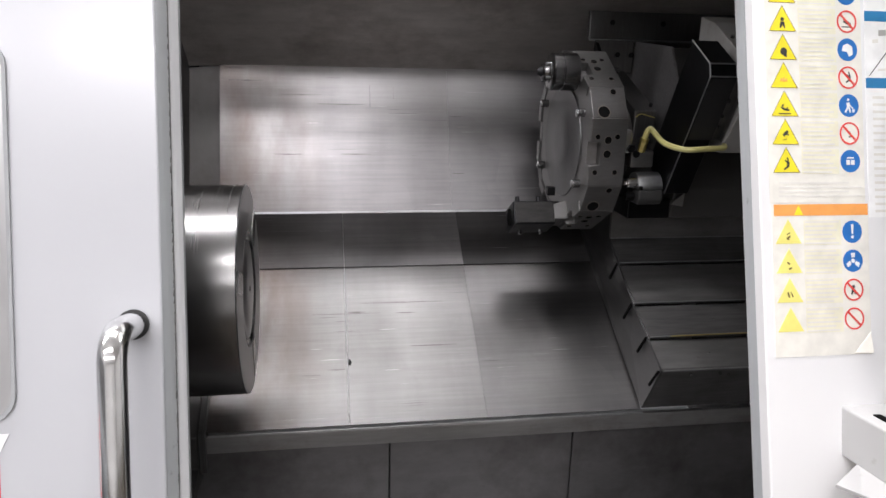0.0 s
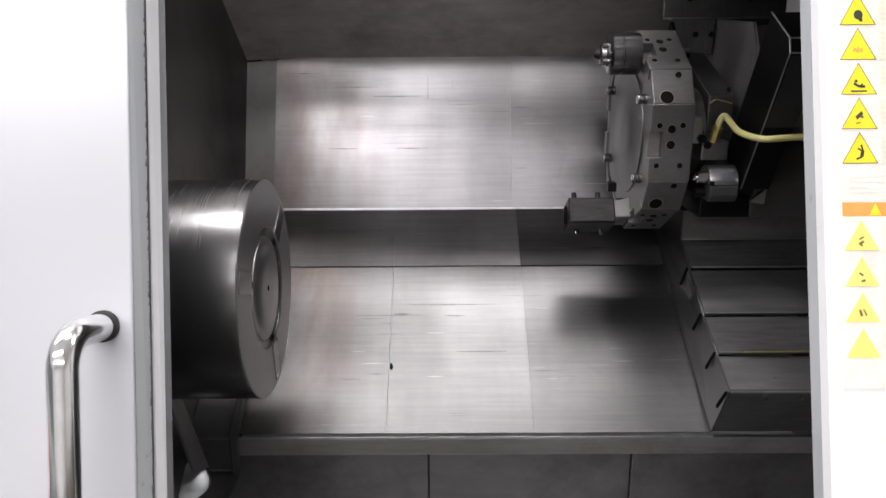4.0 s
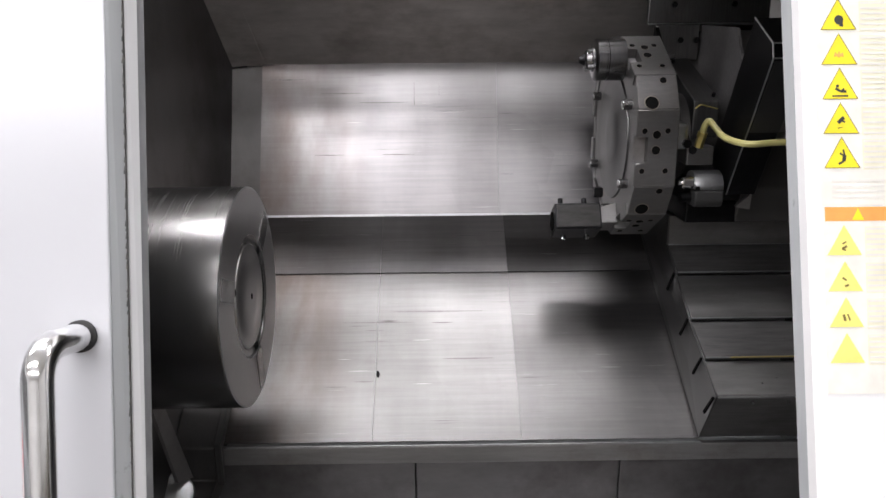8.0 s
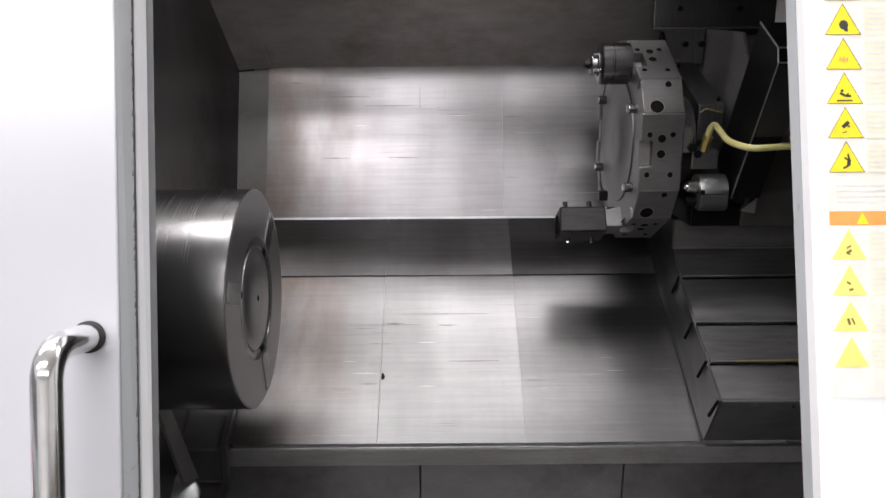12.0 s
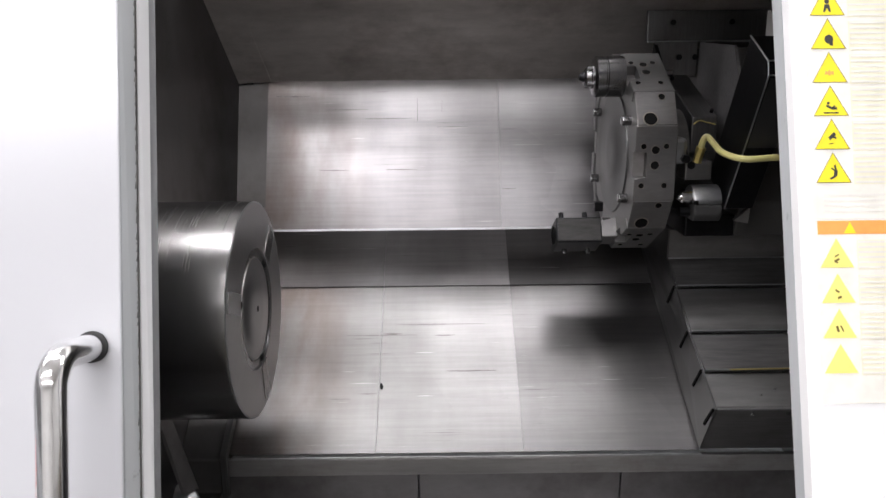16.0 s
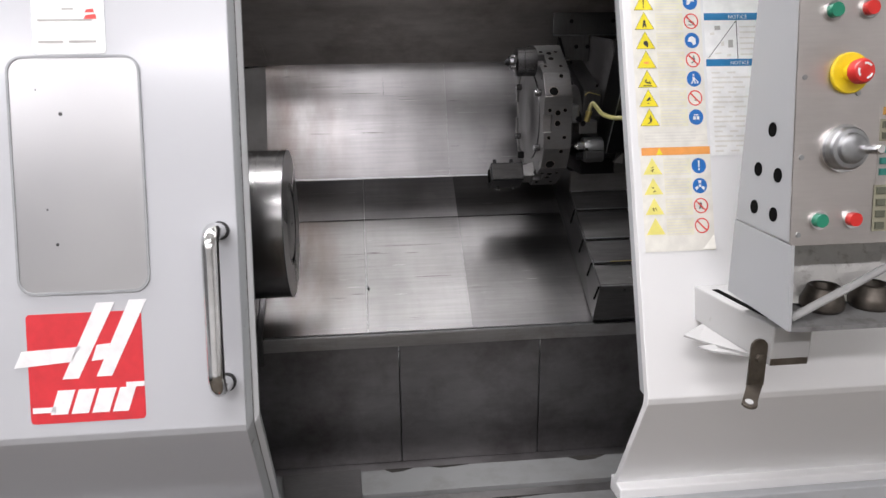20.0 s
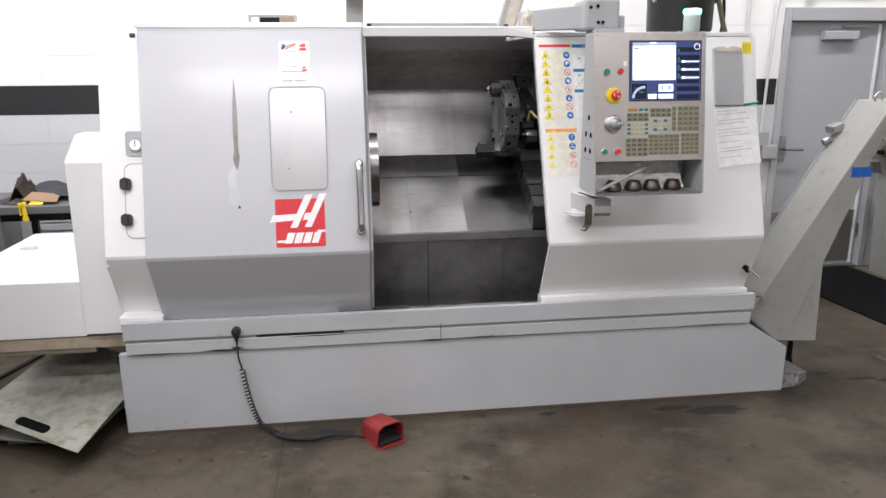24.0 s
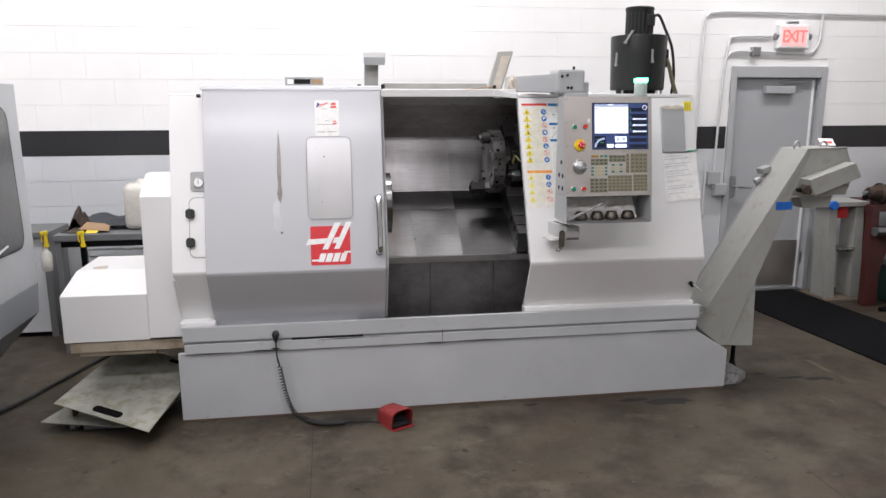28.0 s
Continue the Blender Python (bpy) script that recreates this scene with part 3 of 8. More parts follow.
box(wall, -6, DX0, WY + 0.006, 2.4, 0, 4.6)
box(wall, DX1, 8, WY + 0.006, 2.4, 0, 4.6)
box(wall, DX0, DX1, WY + 0.006, 2.4, DZ, 4.6)
wall_north = tagged(part("wall_north", wall, WALL_WHITE), "painted block wall, white over a black stripe over grey", "wall", kind="structure")

block_meshes = {}


def wall_block(x0, x1, z0, material):
    """One painted wall block with eased edges, proud of its joints."""
    idx = (round(x1 - x0, 3), material.name)
    if idx not in block_meshes:
        w, h = (x1 - x0) / 2 - 0.0002, 0.0993
        bm = solid(B(), [(-w, 0.008, -h), (w, 0.008, -h), (w, 0.008, h), (-w, 0.008, h)], [(-w + 0.0002, 0, -h + 0.0007), (w - 0.0002, 0, -h + 0.0007), (w - 0.0002, 0, h - 0.0007), (-w + 0.0002, 0, h - 0.0007)])
        bmesh.ops.recalc_face_normals(bm, faces=bm.faces)
        me = bpy.data.meshes.new("block")
        bm.to_mesh(me)
        bm.free()
        me.materials.append(material)
        block_meshes[idx] = me
    ob = new("block", block_meshes[idx])
    ob.location = ((x0 + x1) / 2, WY, z0 + 0.1)
    ob.parent = wall_north


for row in range(-7, 7):
    z0 = 1.352 + 0.199 * row
    if z0 < -0.06:
        continue
    paint_ = WALL_BLACK if row == 0 else WALL_WHITE if row > 0 else WALL_GREY
    x = -2.4 + (0.2 if row % 2 else 0.0)
    while x < 6.6:
        a, b = x, x + 0.4
        if z0 < DZ:
            if a < DX0 < b:
                b = DX0
            if a < DX1 < b:
                a = DX1
        if b - a > 0.03 and not (z0 < DZ and a >= DX0 and b <= DX1):
            wall_block(a, b, z0, paint_)
        x += 0.4

for lx, ly in LAMP_SPOTS:
    f = thing("ceiling_light", (lx, ly, 4.44), "white fluorescent fitting under the ceiling", "ceiling light", "workshop ceiling lights")
    part("housing", solid(B(), [(lx - 1.24, ly - 0.2, 4.44), (lx + 1.24, ly - 0.2, 4.44), (lx + 1.24, ly + 0.2, 4.44), (lx - 1.24, ly + 0.2, 4.44)],
                          [(lx - 1.2, ly - 0.09, 4.6), (lx + 1.2, ly - 0.09, 4.6), (lx + 1.2, ly + 0.09, 4.6), (lx - 1.2, ly + 0.09, 4.6)]), WALL_WHITE, f)

# exit door in its frame
exit_door = tagged(thing("door_1", (4.88, 2.2, 0), "", "door"), "closed grey steel exit door in a steel frame", kind="structure")
for nm, bx in (("jamb", (DX0, DX0 + 0.055, WY - 0.02, 2.32, 0, DZ)), ("jamb", (DX1 - 0.055, DX1, WY - 0.02, 2.32, 0, DZ)), ("head", (DX0 + 0.055, DX1 - 0.055, WY - 0.02, 2.32, DZ - 0.10, DZ))):
    part(nm, cube(*bx, 0.006), FRAME_WALL, exit_door)
leaf = part("leaf", cube(DX0 + 0.06, DX1 - 0.06, 2.215, 2.26, 0.012, DZ - 0.107, 0.003), DOOR_WALL, exit_door)
part("kick_plate", cube(DX0 + 0.09, DX1 - 0.09, 2.208, 2.215, 0.04, 0.48, 0.002), STAINLESS, exit_door, "scuffed steel kick plate")
part("threshold", cube(DX0 + 0.055, DX1 - 0.055, 2.16, 2.3, 0, 0.012, 0.003), ZINC, exit_door, "worn metal threshold")
part("weather_strip", cube(DX1 - 0.105, DX1 - 0.085, 2.205, 2.215, 0.02, DZ - 0.12), VINYL_WHITE, exit_door)
closer = part("closer", cube(4.755, 5.045, 2.155, 2.215, 1.84, 1.908, 0.008), DOOR_WALL, exit_door, "box door closer")
part("arm", cube(4.90, 5.14, 2.165, 2.185, 1.935, 1.948, 0.003), ZINC, closer)
part("lock_plate", cube(4.50, 4.56, 2.206, 2.215, 0.90, 1.10, 0.003), ZINC, exit_door)
lever = tube(smooth_path([(4.53, 2.21, 1.0), (4.53, 2.15, 1.0), (4.56, 2.14, 1.0), (4.67, 2.14, 0.995)]), 0.011)
part("lever", lever, ZINC, exit_door, smooth=True)
for hz in (0.25, 1.05, 1.8):
    part("hinge", rod((DX1 - 0.06, 2.2, hz), (DX1 - 0.06, 2.2, hz + 0.11), 0.009, seg=10), ZINC, exit_door)

# conduits, boxes and the exit sign
def conduit(pts, label):
    c = thing("conduit", pts[0], label, "conduit", "wall conduits")
    part("pipe", tube(smooth_path(pts, 6), 0.0108, 10), CONDUITM, c, smooth=True)
    return c

cy = WY - 0.022
c = conduit([(4.10, cy, 0.75), (4.10, cy, 1.6), (4.12, cy, 2.40), (4.14, cy, 2.50), (4.22, cy, 2.535), (4.6, cy, 2.54), (5.6, cy, 2.53), (7.4, cy, 2.52)], "long galvanised conduit bent along the wall above the door")
conduit([(4.30, cy, 1.0), (4.31, cy, 1.6), (4.335, cy, 2.08), (4.36, cy, 2.17), (4.43, cy, 2.205), (4.57, cy, 2.205)], "galvanised conduit rising beside the exit door")
conduit([(4.66, cy, 2.205), (5.10, cy, 2.195), (5.19, cy, 2.23), (5.23, cy, 2.32), (5.24, cy, 2.53)], "galvanised conduit looping up past the exit sign")
conduit([(4.33, cy, 2.0), (4.36, cy, 2.29), (4.40, cy, 2.325), (4.50, cy, 2.335), (4.76, cy, 2.335)], "thin conduit running into the exit sign")
conduit([(4.22, cy, 0.75), (4.22, cy, 1.25)], "short galvanised conduit between two switch boxes")
for bx, lab in (((4.572, 4.652, WY - 0.05, WY, 2.165, 2.245), "small steel junction box on the conduit"), ((4.24, 4.35, WY - 0.06, WY, 1.03, 1.15), "small steel switch box on the wall"), ((4.30, 4.42, WY - 0.07, WY, 0.93, 1.04), "small steel outlet box beside the door")):
    jb = thing("junction_box", (bx[0], bx[2], bx[4]), lab, "junction box", "wall boxes")
    mt = ZINC if bx[4] > 2 else ARM_GREY
    part("body", cube(*bx, 0.006), mt, jb)
    part("cover", cube(bx[0] + 0.008, bx[1] - 0.008, bx[2] - 0.004, bx[2], bx[4] + 0.008, bx[5] - 0.008, 0.002), mt, jb)
sign = thing("exit_sign", (4.95, WY, 2.24), "white exit sign box with glowing red letters", "exit sign")
part("housing", cube(4.80, 5.10, WY - 0.06, WY, 2.23, 2.44, 0.012), VINYL_WHITE, sign)
part("lit_face", cube(4.835, 5.065, WY - 0.064, WY - 0.06, 2.255, 2.415), plain("exit_face", (1.0, 0.34, 0.33), 0.4, 0, 0.95), sign)
for k, ch in enumerate("EXIT"):
    cu = bpy.data.curves.new("letter", "FONT")
    cu.body, cu.size, cu.extrude, cu.align_x = ch, 0.15, 0.002, "CENTER"
    tmp = new("letter", cu)
    me = bpy.data.meshes.new_from_object(tmp.evaluated_get(bpy.context.evaluated_depsgraph_get()))
    bpy.data.objects.remove(tmp)
    me.transform(pose(4.867 + 0.055 * k, WY - 0.067, 2.285, 90, 0, 0))
    me.materials.append(EXIT_GLOW)
    ob = new("letter", me)
    ob.parent, ob.matrix_parent_inverse = sign, Matrix.Translation(sign.location).inverted()
part("top_bracket", cube(4.9, 5.0, WY - 0.04, WY, 2.44, 2.465, 0.004), ZINC, sign)
for hx in (4.785, 5.125):
    part("end_fitting", rod((hx, WY - 0.03, 2.335), (hx + (0.02 if hx < 5 else -0.02), WY - 0.03, 2.335), 0.03, seg=14), ZINC, sign)

# ---- the lathe: pan and base ----
pan = thing("chip_pan", (1.6, 0, 0), "light grey sheet-metal chip pan resting on the floor", "chip pan")
part("front", along_y([(0, 0), (3.275, 0), (3.275, 0.25), (3.05, 0.393), (0, 0.393)], 0, 0.012, 0.003), PAN_GREY, pan)
part("body", along_y([(0.01, 0.004), (3.265, 0.004), (3.265, 0.245), (3.04, 0.36), (0.01, 0.36)], 0.012, 1.35), PAN_GREY, pan)
part("top_lip", cube(0, 3.05, 0, 0.035, 0.393, 0.399, 0.002), PAN_GREY, pan)
part("outlet_foot", solid(B(), [(3.275, 0.03, 0), (3.40, 0.05, 0), (3.485, 0.11, 0), (3.47, 0.3, 0), (3.275, 0.3, 0)], [(3.275, 0.03, 0.09), (3.40, 0.05, 0.075), (3.485, 0.11, 0.05), (3.47, 0.3, 0.05), (3.275, 0.3, 0.09)], 0.004), OUTLETM, pan, "chipped grey outlet lip")

part("rust_edge", cube(0.0, 3.275, -0.0012, 0.0, 0.0, 0.011), RUST, pan, "rusty bottom edge")
for x, z, rx, rz in ((2.0, 0.19, 0.003, 0.005), (1.9, 0.33, 0.002, 0.002), (0.7, 0.21, 0.002, 0.004), (2.7, 0.12, 0.003, 0.002), (0.21, 0.30, 0.002, 0.002)):
    ring_ = [(x + rx * math.cos(a) * (0.7 + 0.3 * math.sin(a * 5 + x)), z + rz * math.sin(a)) for a in [math.pi * q / 10 for q in range(20)]]
    part("smudge", along_y(ring_, -0.0008, 0.0), SMUDGE, pan)
base = thing("machine_bed", (1.6, 0.3, 0.36), "grey lathe base rail with a dark groove along it", "machine base")
part("upper_band", cube(0.035, 3.06, -0.022, 0.004, 0.472, 0.556, 0.003), PAN_GREY, base)
for a, b in ((0.05, 0.995), (2.605, 3.05)):
    part("ledge", cube(a, b, 0.005, 0.075, 0.50, 0.533), PAN_GREY, base)
part("groove", cube(0.045, 3.05, -0.008, 0.05, 0.456, 0.472), SEAL, base, "dark recessed groove")
part("groove_grease", cube(0.62, 1.02, -0.0095, -0.008, 0.456, 0.470), GRIME, base, "black grease in the groove")
part("lower_band", cube(0.04, 3.05, -0.016, 0.05, 0.399, 0.456, 0.003), PAN_GREY, base)
part("bed", cube(0.05, 0.98, 0.06, 1.28, 0.362, 0.56), DULL, base)
part("bed", cube(2.62, 3.03, 0.06, 1.28, 0.362, 0.56), DULL, base)
part("rust_mark", along_y([(1.475, 0.405), (1.476, 0.4725), (1.4795, 0.4725), (1.478, 0.405)], -0.0168, -0.0095), RUST, base)
part("rust_run", along_y([(1.476, 0.474), (1.4772, 0.489), (1.479, 0.474)], -0.0226, -0.021), GRIME, base)
for x0, x1, z, w in ((1.36, 1.56, 0.4015, 0.003), (1.40, 1.478, 0.3955, 0.0012), (1.60, 1.78, 0.404, 0.0012), (1.715, 1.735, 0.409, 0.002), (1.775, 1.785, 0.41, 0.002)):
    part("grease_smear", solid(B(), [(x0, -0.0170, z), ((x0 + x1) / 2, -0.0170, z - w), (x1, -0.0170, z), ((x0 * 2 + x1) / 3, -0.0170, z + w * 0.8)], [(x0, -0.0155, z), ((x0 + x1) / 2, -0.0155, z - w), (x1, -0.0155, z), ((x0 * 2 + x1) / 3, -0.0155, z + w * 0.8)]), GRIME, base)

for x0, x1, z, w in ((0.36, 0.60, 0.404, 0.006), (0.50, 0.56, 0.412, 0.008), (0.76, 1.05, 0.452, 0.003), (0.85, 1.30, 0.454, 0.0015), (0.05, 0.30, 0.402, 0.003), (1.30, 2.2, 0.4015, 0.0015), (2.7, 3.0, 0.402, 0.002)):
    part("grease_smear", solid(B(), [(x0, -0.0165, z), ((x0 + x1) / 2, -0.0165, z - w), (x1, -0.0165, z), ((x0 * 2 + x1) / 3, -0.0165, z + w * 0.8)], [(x0, -0.0155, z), ((x0 + x1) / 2, -0.0155, z - w), (x1, -0.0155, z), ((x0 * 2 + x1) / 3, -0.0155, z + w * 0.8)]), GRIME, base)
PROFILE = [(0.058, 0.537), (-0.105, 0.848), (-0.1125, 0.863), (-0.115, 0.877)]


def front_line(top, dy=0.0):
    return [(y + dy, z) for y, z in PROFILE] + [(-0.12 + LEAN * (top - 0.855) + dy, top)]


shell = thing("lathe_enclosure", (1.6, 0.6, 0.58), "white sheet-metal lathe enclosure round an open work space", "machine enclosure")
part("left_cover", folded(front_line(1.80, 0.05), 0.02, 0.02, 0.21, 0.002), WHITE, shell)
part("left_side", along_x([(0.10, 0.56), (-0.05, 0.83), (-0.05, 0.88), (0.18, 1.80), (1.3, 1.80), (1.3, 0.56)], 0.015, 0.03), WHITE, shell)
part("left_foot", cube(0.02, 0.21, 0.006, 0.12, 0.545, 0.575, 0.004), WHITE, shell)
rp = B()
line = front_line(1.79)
inner = [(y + 0.02, z) for y, z in line]
edge = lambda z: 1.933 + 0.040 * (1.79 - z) if z > 0.86 else 1.971
lo = [(edge(z), y, z) for y, z in line] + [(edge(z), y, z) for y, z in inner[::-1]]
hi = [(2.983 + 0.036 * (1.79 - z), y, z) for y, z in line] + [(2.983 + 0.036 * (1.79 - z), y, z) for y, z in inner[::-1]]
solid(rp, lo, hi, 0.002)
part("right_panel", rp, WHITE, shell)
part("panel_foot", cube(1.97, 3.03, 0.006, 0.075, 0.540, 0.578, 0.004), WHITE, shell)
part("right_side", solid(B(), [(3.005, y, z) for y, z in [(0.05, 0.56), (-0.10, 0.84), (0.115, 1.79), (1.3, 1.79), (1.3, 0.56)]], [(2.985, y, z) for y, z in [(0.05, 0.56), (-0.10, 0.84), (0.115, 1.79), (1.3, 1.79), (1.3, 0.56)]]), WHITE, shell)
part("panel_edge", solid(B(), [(edge(z), y + 0.021, z) for y, z in line[3:]] + [(edge(z), y + 0.045, z) for y, z in line[3:][::-1]], [(edge(z) + 0.006, y + 0.021, z) for y, z in line[3:]] + [(edge(z) + 0.006, y + 0.045, z) for y, z in line[3:][::-1]]), EDGE_GREY, shell, "grey inner return of the panel edge")
part("roof_front", cube(0.205, 1.93, 0.135, 0.175, 1.795, 1.838, 0.004), WHITE, shell)
part("roof_left", cube(0.018, 1.0, 0.183, 1.3, 1.8005, 1.814, 0.002), WHITE, shell)
part("roof_right", cube(1.94, 2.985, 0.115, 1.3, 1.792, 1.812, 0.003), WHITE, shell)
part("roof_rear", cube(1.0, 2.0, 0.74, 1.3, 1.822, 1.838), WHITE, shell)
part("roof_corner", solid(B(), [(1.80, 0.13, 1.80), (1.938, 0.115, 1.785), (1.938, 0.3, 1.80), (1.80, 0.3, 1.80)], [(1.80, 0.13, 1.836), (1.938, 0.115, 1.80), (1.938, 0.3, 1.812), (1.80, 0.3, 1.836)]), WHITE, shell)
part("rear_wall", cube(0.03, 3.0, 1.30, 1.32, 0.4, 1.83), WHITE, shell)
for hx in (0.05, 3.0):
    part("corner_post", cube(hx - 0.02, hx + 0.02, 1.26, 1.30, 0.36, 1.8), WHITE, shell)

# ---- work space ----
inside = thing("work_space", (1.6, 0.6, 0.38), "dark oily sheet-steel lining of the lathe work space", "lathe interior")
part("left_wall", along_x([(0.20, 0.38), (0.20, 0.57), (-0.02, 0.83), (-0.02, 0.88), (0.20, 1.78), (1.29, 1.78), (1.29, 0.38)], 0.985, 1.0), INNER_DARK, inside)
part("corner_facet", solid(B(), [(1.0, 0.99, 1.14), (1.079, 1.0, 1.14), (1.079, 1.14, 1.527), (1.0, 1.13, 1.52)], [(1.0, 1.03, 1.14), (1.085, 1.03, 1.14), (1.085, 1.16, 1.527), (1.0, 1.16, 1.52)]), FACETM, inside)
part("hood_facet", solid(B(), [(1.0, 1.13, 1.525), (1.085, 1.128, 1.53), (1.075, 0.845, 1.748), (0.98, 0.845, 1.748)], [(1.0, 1.15, 1.545), (1.085, 1.15, 1.55), (1.085, 0.86, 1.768), (0.98, 0.86, 1.768)]), HOOD, inside)
part("hood", solid(B(), [(1.0, 1.136, 1.527), (2.6, 1.136, 1.527), (2.6, 0.84, 1.75), (1.0, 0.84, 1.75)], [(1.0, 1.155, 1.55), (2.6, 1.155, 1.55), (2.6, 0.855, 1.77), (1.0, 0.855, 1.77)]), HOOD, inside, "sloping hood sheet with wiped oil marks")
part("hood_lip", solid(B(), [(1.0, 0.84, 1.75), (2.6, 0.84, 1.75), (2.6, 0.742, 1.82), (1.0, 0.742, 1.82)], [(1.0, 0.852, 1.762), (2.6, 0.852, 1.762), (2.6, 0.754, 1.832), (1.0, 0.754, 1.832)]), LIP_LIT, inside)
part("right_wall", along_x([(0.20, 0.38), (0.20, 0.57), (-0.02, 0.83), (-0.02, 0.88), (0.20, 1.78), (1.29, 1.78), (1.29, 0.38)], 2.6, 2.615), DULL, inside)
part("front_lip", cube(1.0, 2.6, 0.4885, 0.50, 0.762, 0.7995, 0.0015), LIPM, inside)
for a, b in ((1.0, 1.474), (1.4765, 1.89), (1.8925, 2.6)):
    part("front_panel", cube(a, b, 0.503, 0.512, 0.38, 0.762, 0.002), PANEL_DARK, inside)
part("trough", cube(1.0, 2.6, 0.05, 0.512, 0.36, 0.38), PANEL_DARK, inside)
part("channel", cube(1.0, 2.6, 0.210, 0.262, 0.41, 0.424), DULL, inside, "dark oily sliding channel")
part("outer_sill", cube(1.0, 2.6, 0.05, 0.208, 0.40, 0.4385, 0.002), SILLM, inside, "stained grey sill strip")
part("sill", folded([(0.264, 0.40), (0.264, 0.437), (0.372, 0.440), (0.372, 0.381)], 0.006, 1.0, 2.6, 0.001), SILLM, inside, "stained grey sill strip")
for x0, x1, y0, y1 in ((1.42, 1.50, 0.355, 0.372), (1.55, 1.66, 0.362, 0.372), (1.95, 2.06, 0.35, 0.372), (1.50, 1.585, 0.192, 0.208), (1.30, 1.36, 0.196, 0.208), (1.70, 1.86, 0.200, 0.208)):
    z = 0.4395 if y0 < 0.25 else 0.4402
    part("oil_stain", solid(B(), [(x0, y1, z), ((x0 * 3 + x1) / 4, y0, z), ((x0 + x1 * 2) / 3, y0 + 0.004, z), (x1, y1, z)], [(x0, y1, z + 0.0008), ((x0 * 3 + x1) / 4, y0, z + 0.0008), ((x0 + x1 * 2) / 3, y0 + 0.004, z + 0.0008), (x1, y1, z + 0.0008)]), GRIME, inside)
part("sill_plate", solid(B(), [(1.157, 0.245, 0.4425), (1.361, 0.190, 0.4425), (1.353, 0.370, 0.4475), (1.139, 0.360, 0.4475)], [(1.157, 0.245, 0.4455), (1.361, 0.190, 0.4455), (1.353, 0.370, 0.4505), (1.139, 0.360, 0.4505)], 0.001), TURRETM, inside, "loose bent plate on the sill")
part("plate_hole", rod((1.344, 0.208, 0.444), (1.344, 0.208, 0.4475), 0.006, seg=10), DARKHOLE, inside)
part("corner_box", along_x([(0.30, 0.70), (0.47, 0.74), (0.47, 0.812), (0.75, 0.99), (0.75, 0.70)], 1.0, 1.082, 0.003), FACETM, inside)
part("corner_rib", along_x([(0.462, 0.735), (0.462, 0.825), (0.75, 1.005), (0.76, 0.99), (0.475, 0.81), (0.475, 0.735)], 1.086, 1.098), COVER, inside)
part("coolant_spout", rod((0.985, 0.46, 0.69), (1.012, 0.42, 0.748), 0.050, 0.042, 24, 0.012), ZINC, inside, "dull round spout in the corner", True)
part("slant_strip", solid(B(), [(1.028, 0.318, 0.995), (1.032, 0.361, 0.972), (1.032, 0.464, 0.752), (1.028, 0.40, 0.782)], [(1.034, 0.318, 0.995), (1.038, 0.361, 0.972), (1.038, 0.464, 0.752), (1.034, 0.40, 0.782)]), DULL, inside)
part("spindle_plate", along_x([(0.10, 1.30), (0.35, 1.345), (0.37, 1.40), (0.33, 1.52), (0.10, 1.56)], 1.001, 1.03, 0.003), DULL, inside)
for by, bz in ((0.346, 1.374), (0.335, 1.48)):
    part("bolt", rod((1.03, by, bz), (1.037, by, bz), 0.006, seg=10), CHROME, inside)

# ---- sliding way covers ----
SLIDE = 0.28                           # how far the carriage has run to the right
CX = 1.767 + SLIDE
SEAM, LAP = 1.69, 1.389                # joints between the telescoping sheets; shade is put into the colour right of SEAM
covers = thing("way_cover", (1.7, 0.7, 0.8), "brushed steel way cover sloping behind the chuck", "way cover")
SLOPEP, BACKP = Plane(0.50, 0.805, 1.3437), Plane(0.979, 1.163, 0.416)
for a, b, mt in ((1.085, LAP, SLOPE), (LAP + 0.0007, SEAM, SLOPE), (SEAM + 0.0003, CX, SLOPE_SHADED)):
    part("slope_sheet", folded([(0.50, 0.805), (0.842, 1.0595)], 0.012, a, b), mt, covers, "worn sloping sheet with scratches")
    part("upper_sheet", folded([(0.8325, 1.0567), (0.9755, 1.1632)], 0.010, a, b), UPPER if b < CX else UPPER_SHADED, covers, "oily upper sheet, shade in the right one's colour")
part("front_edge", cube(1.1, CX, 0.486, 0.5, 0.80, 0.8045, 0.001), ZINC, covers)
part("chip", SLOPEP.plate([(1.391, 0.893), (1.396, 0.890), (1.399, 0.895), (1.395, 0.900), (1.392, 0.899)], 0.0, 0.002), DARKHOLE, covers)
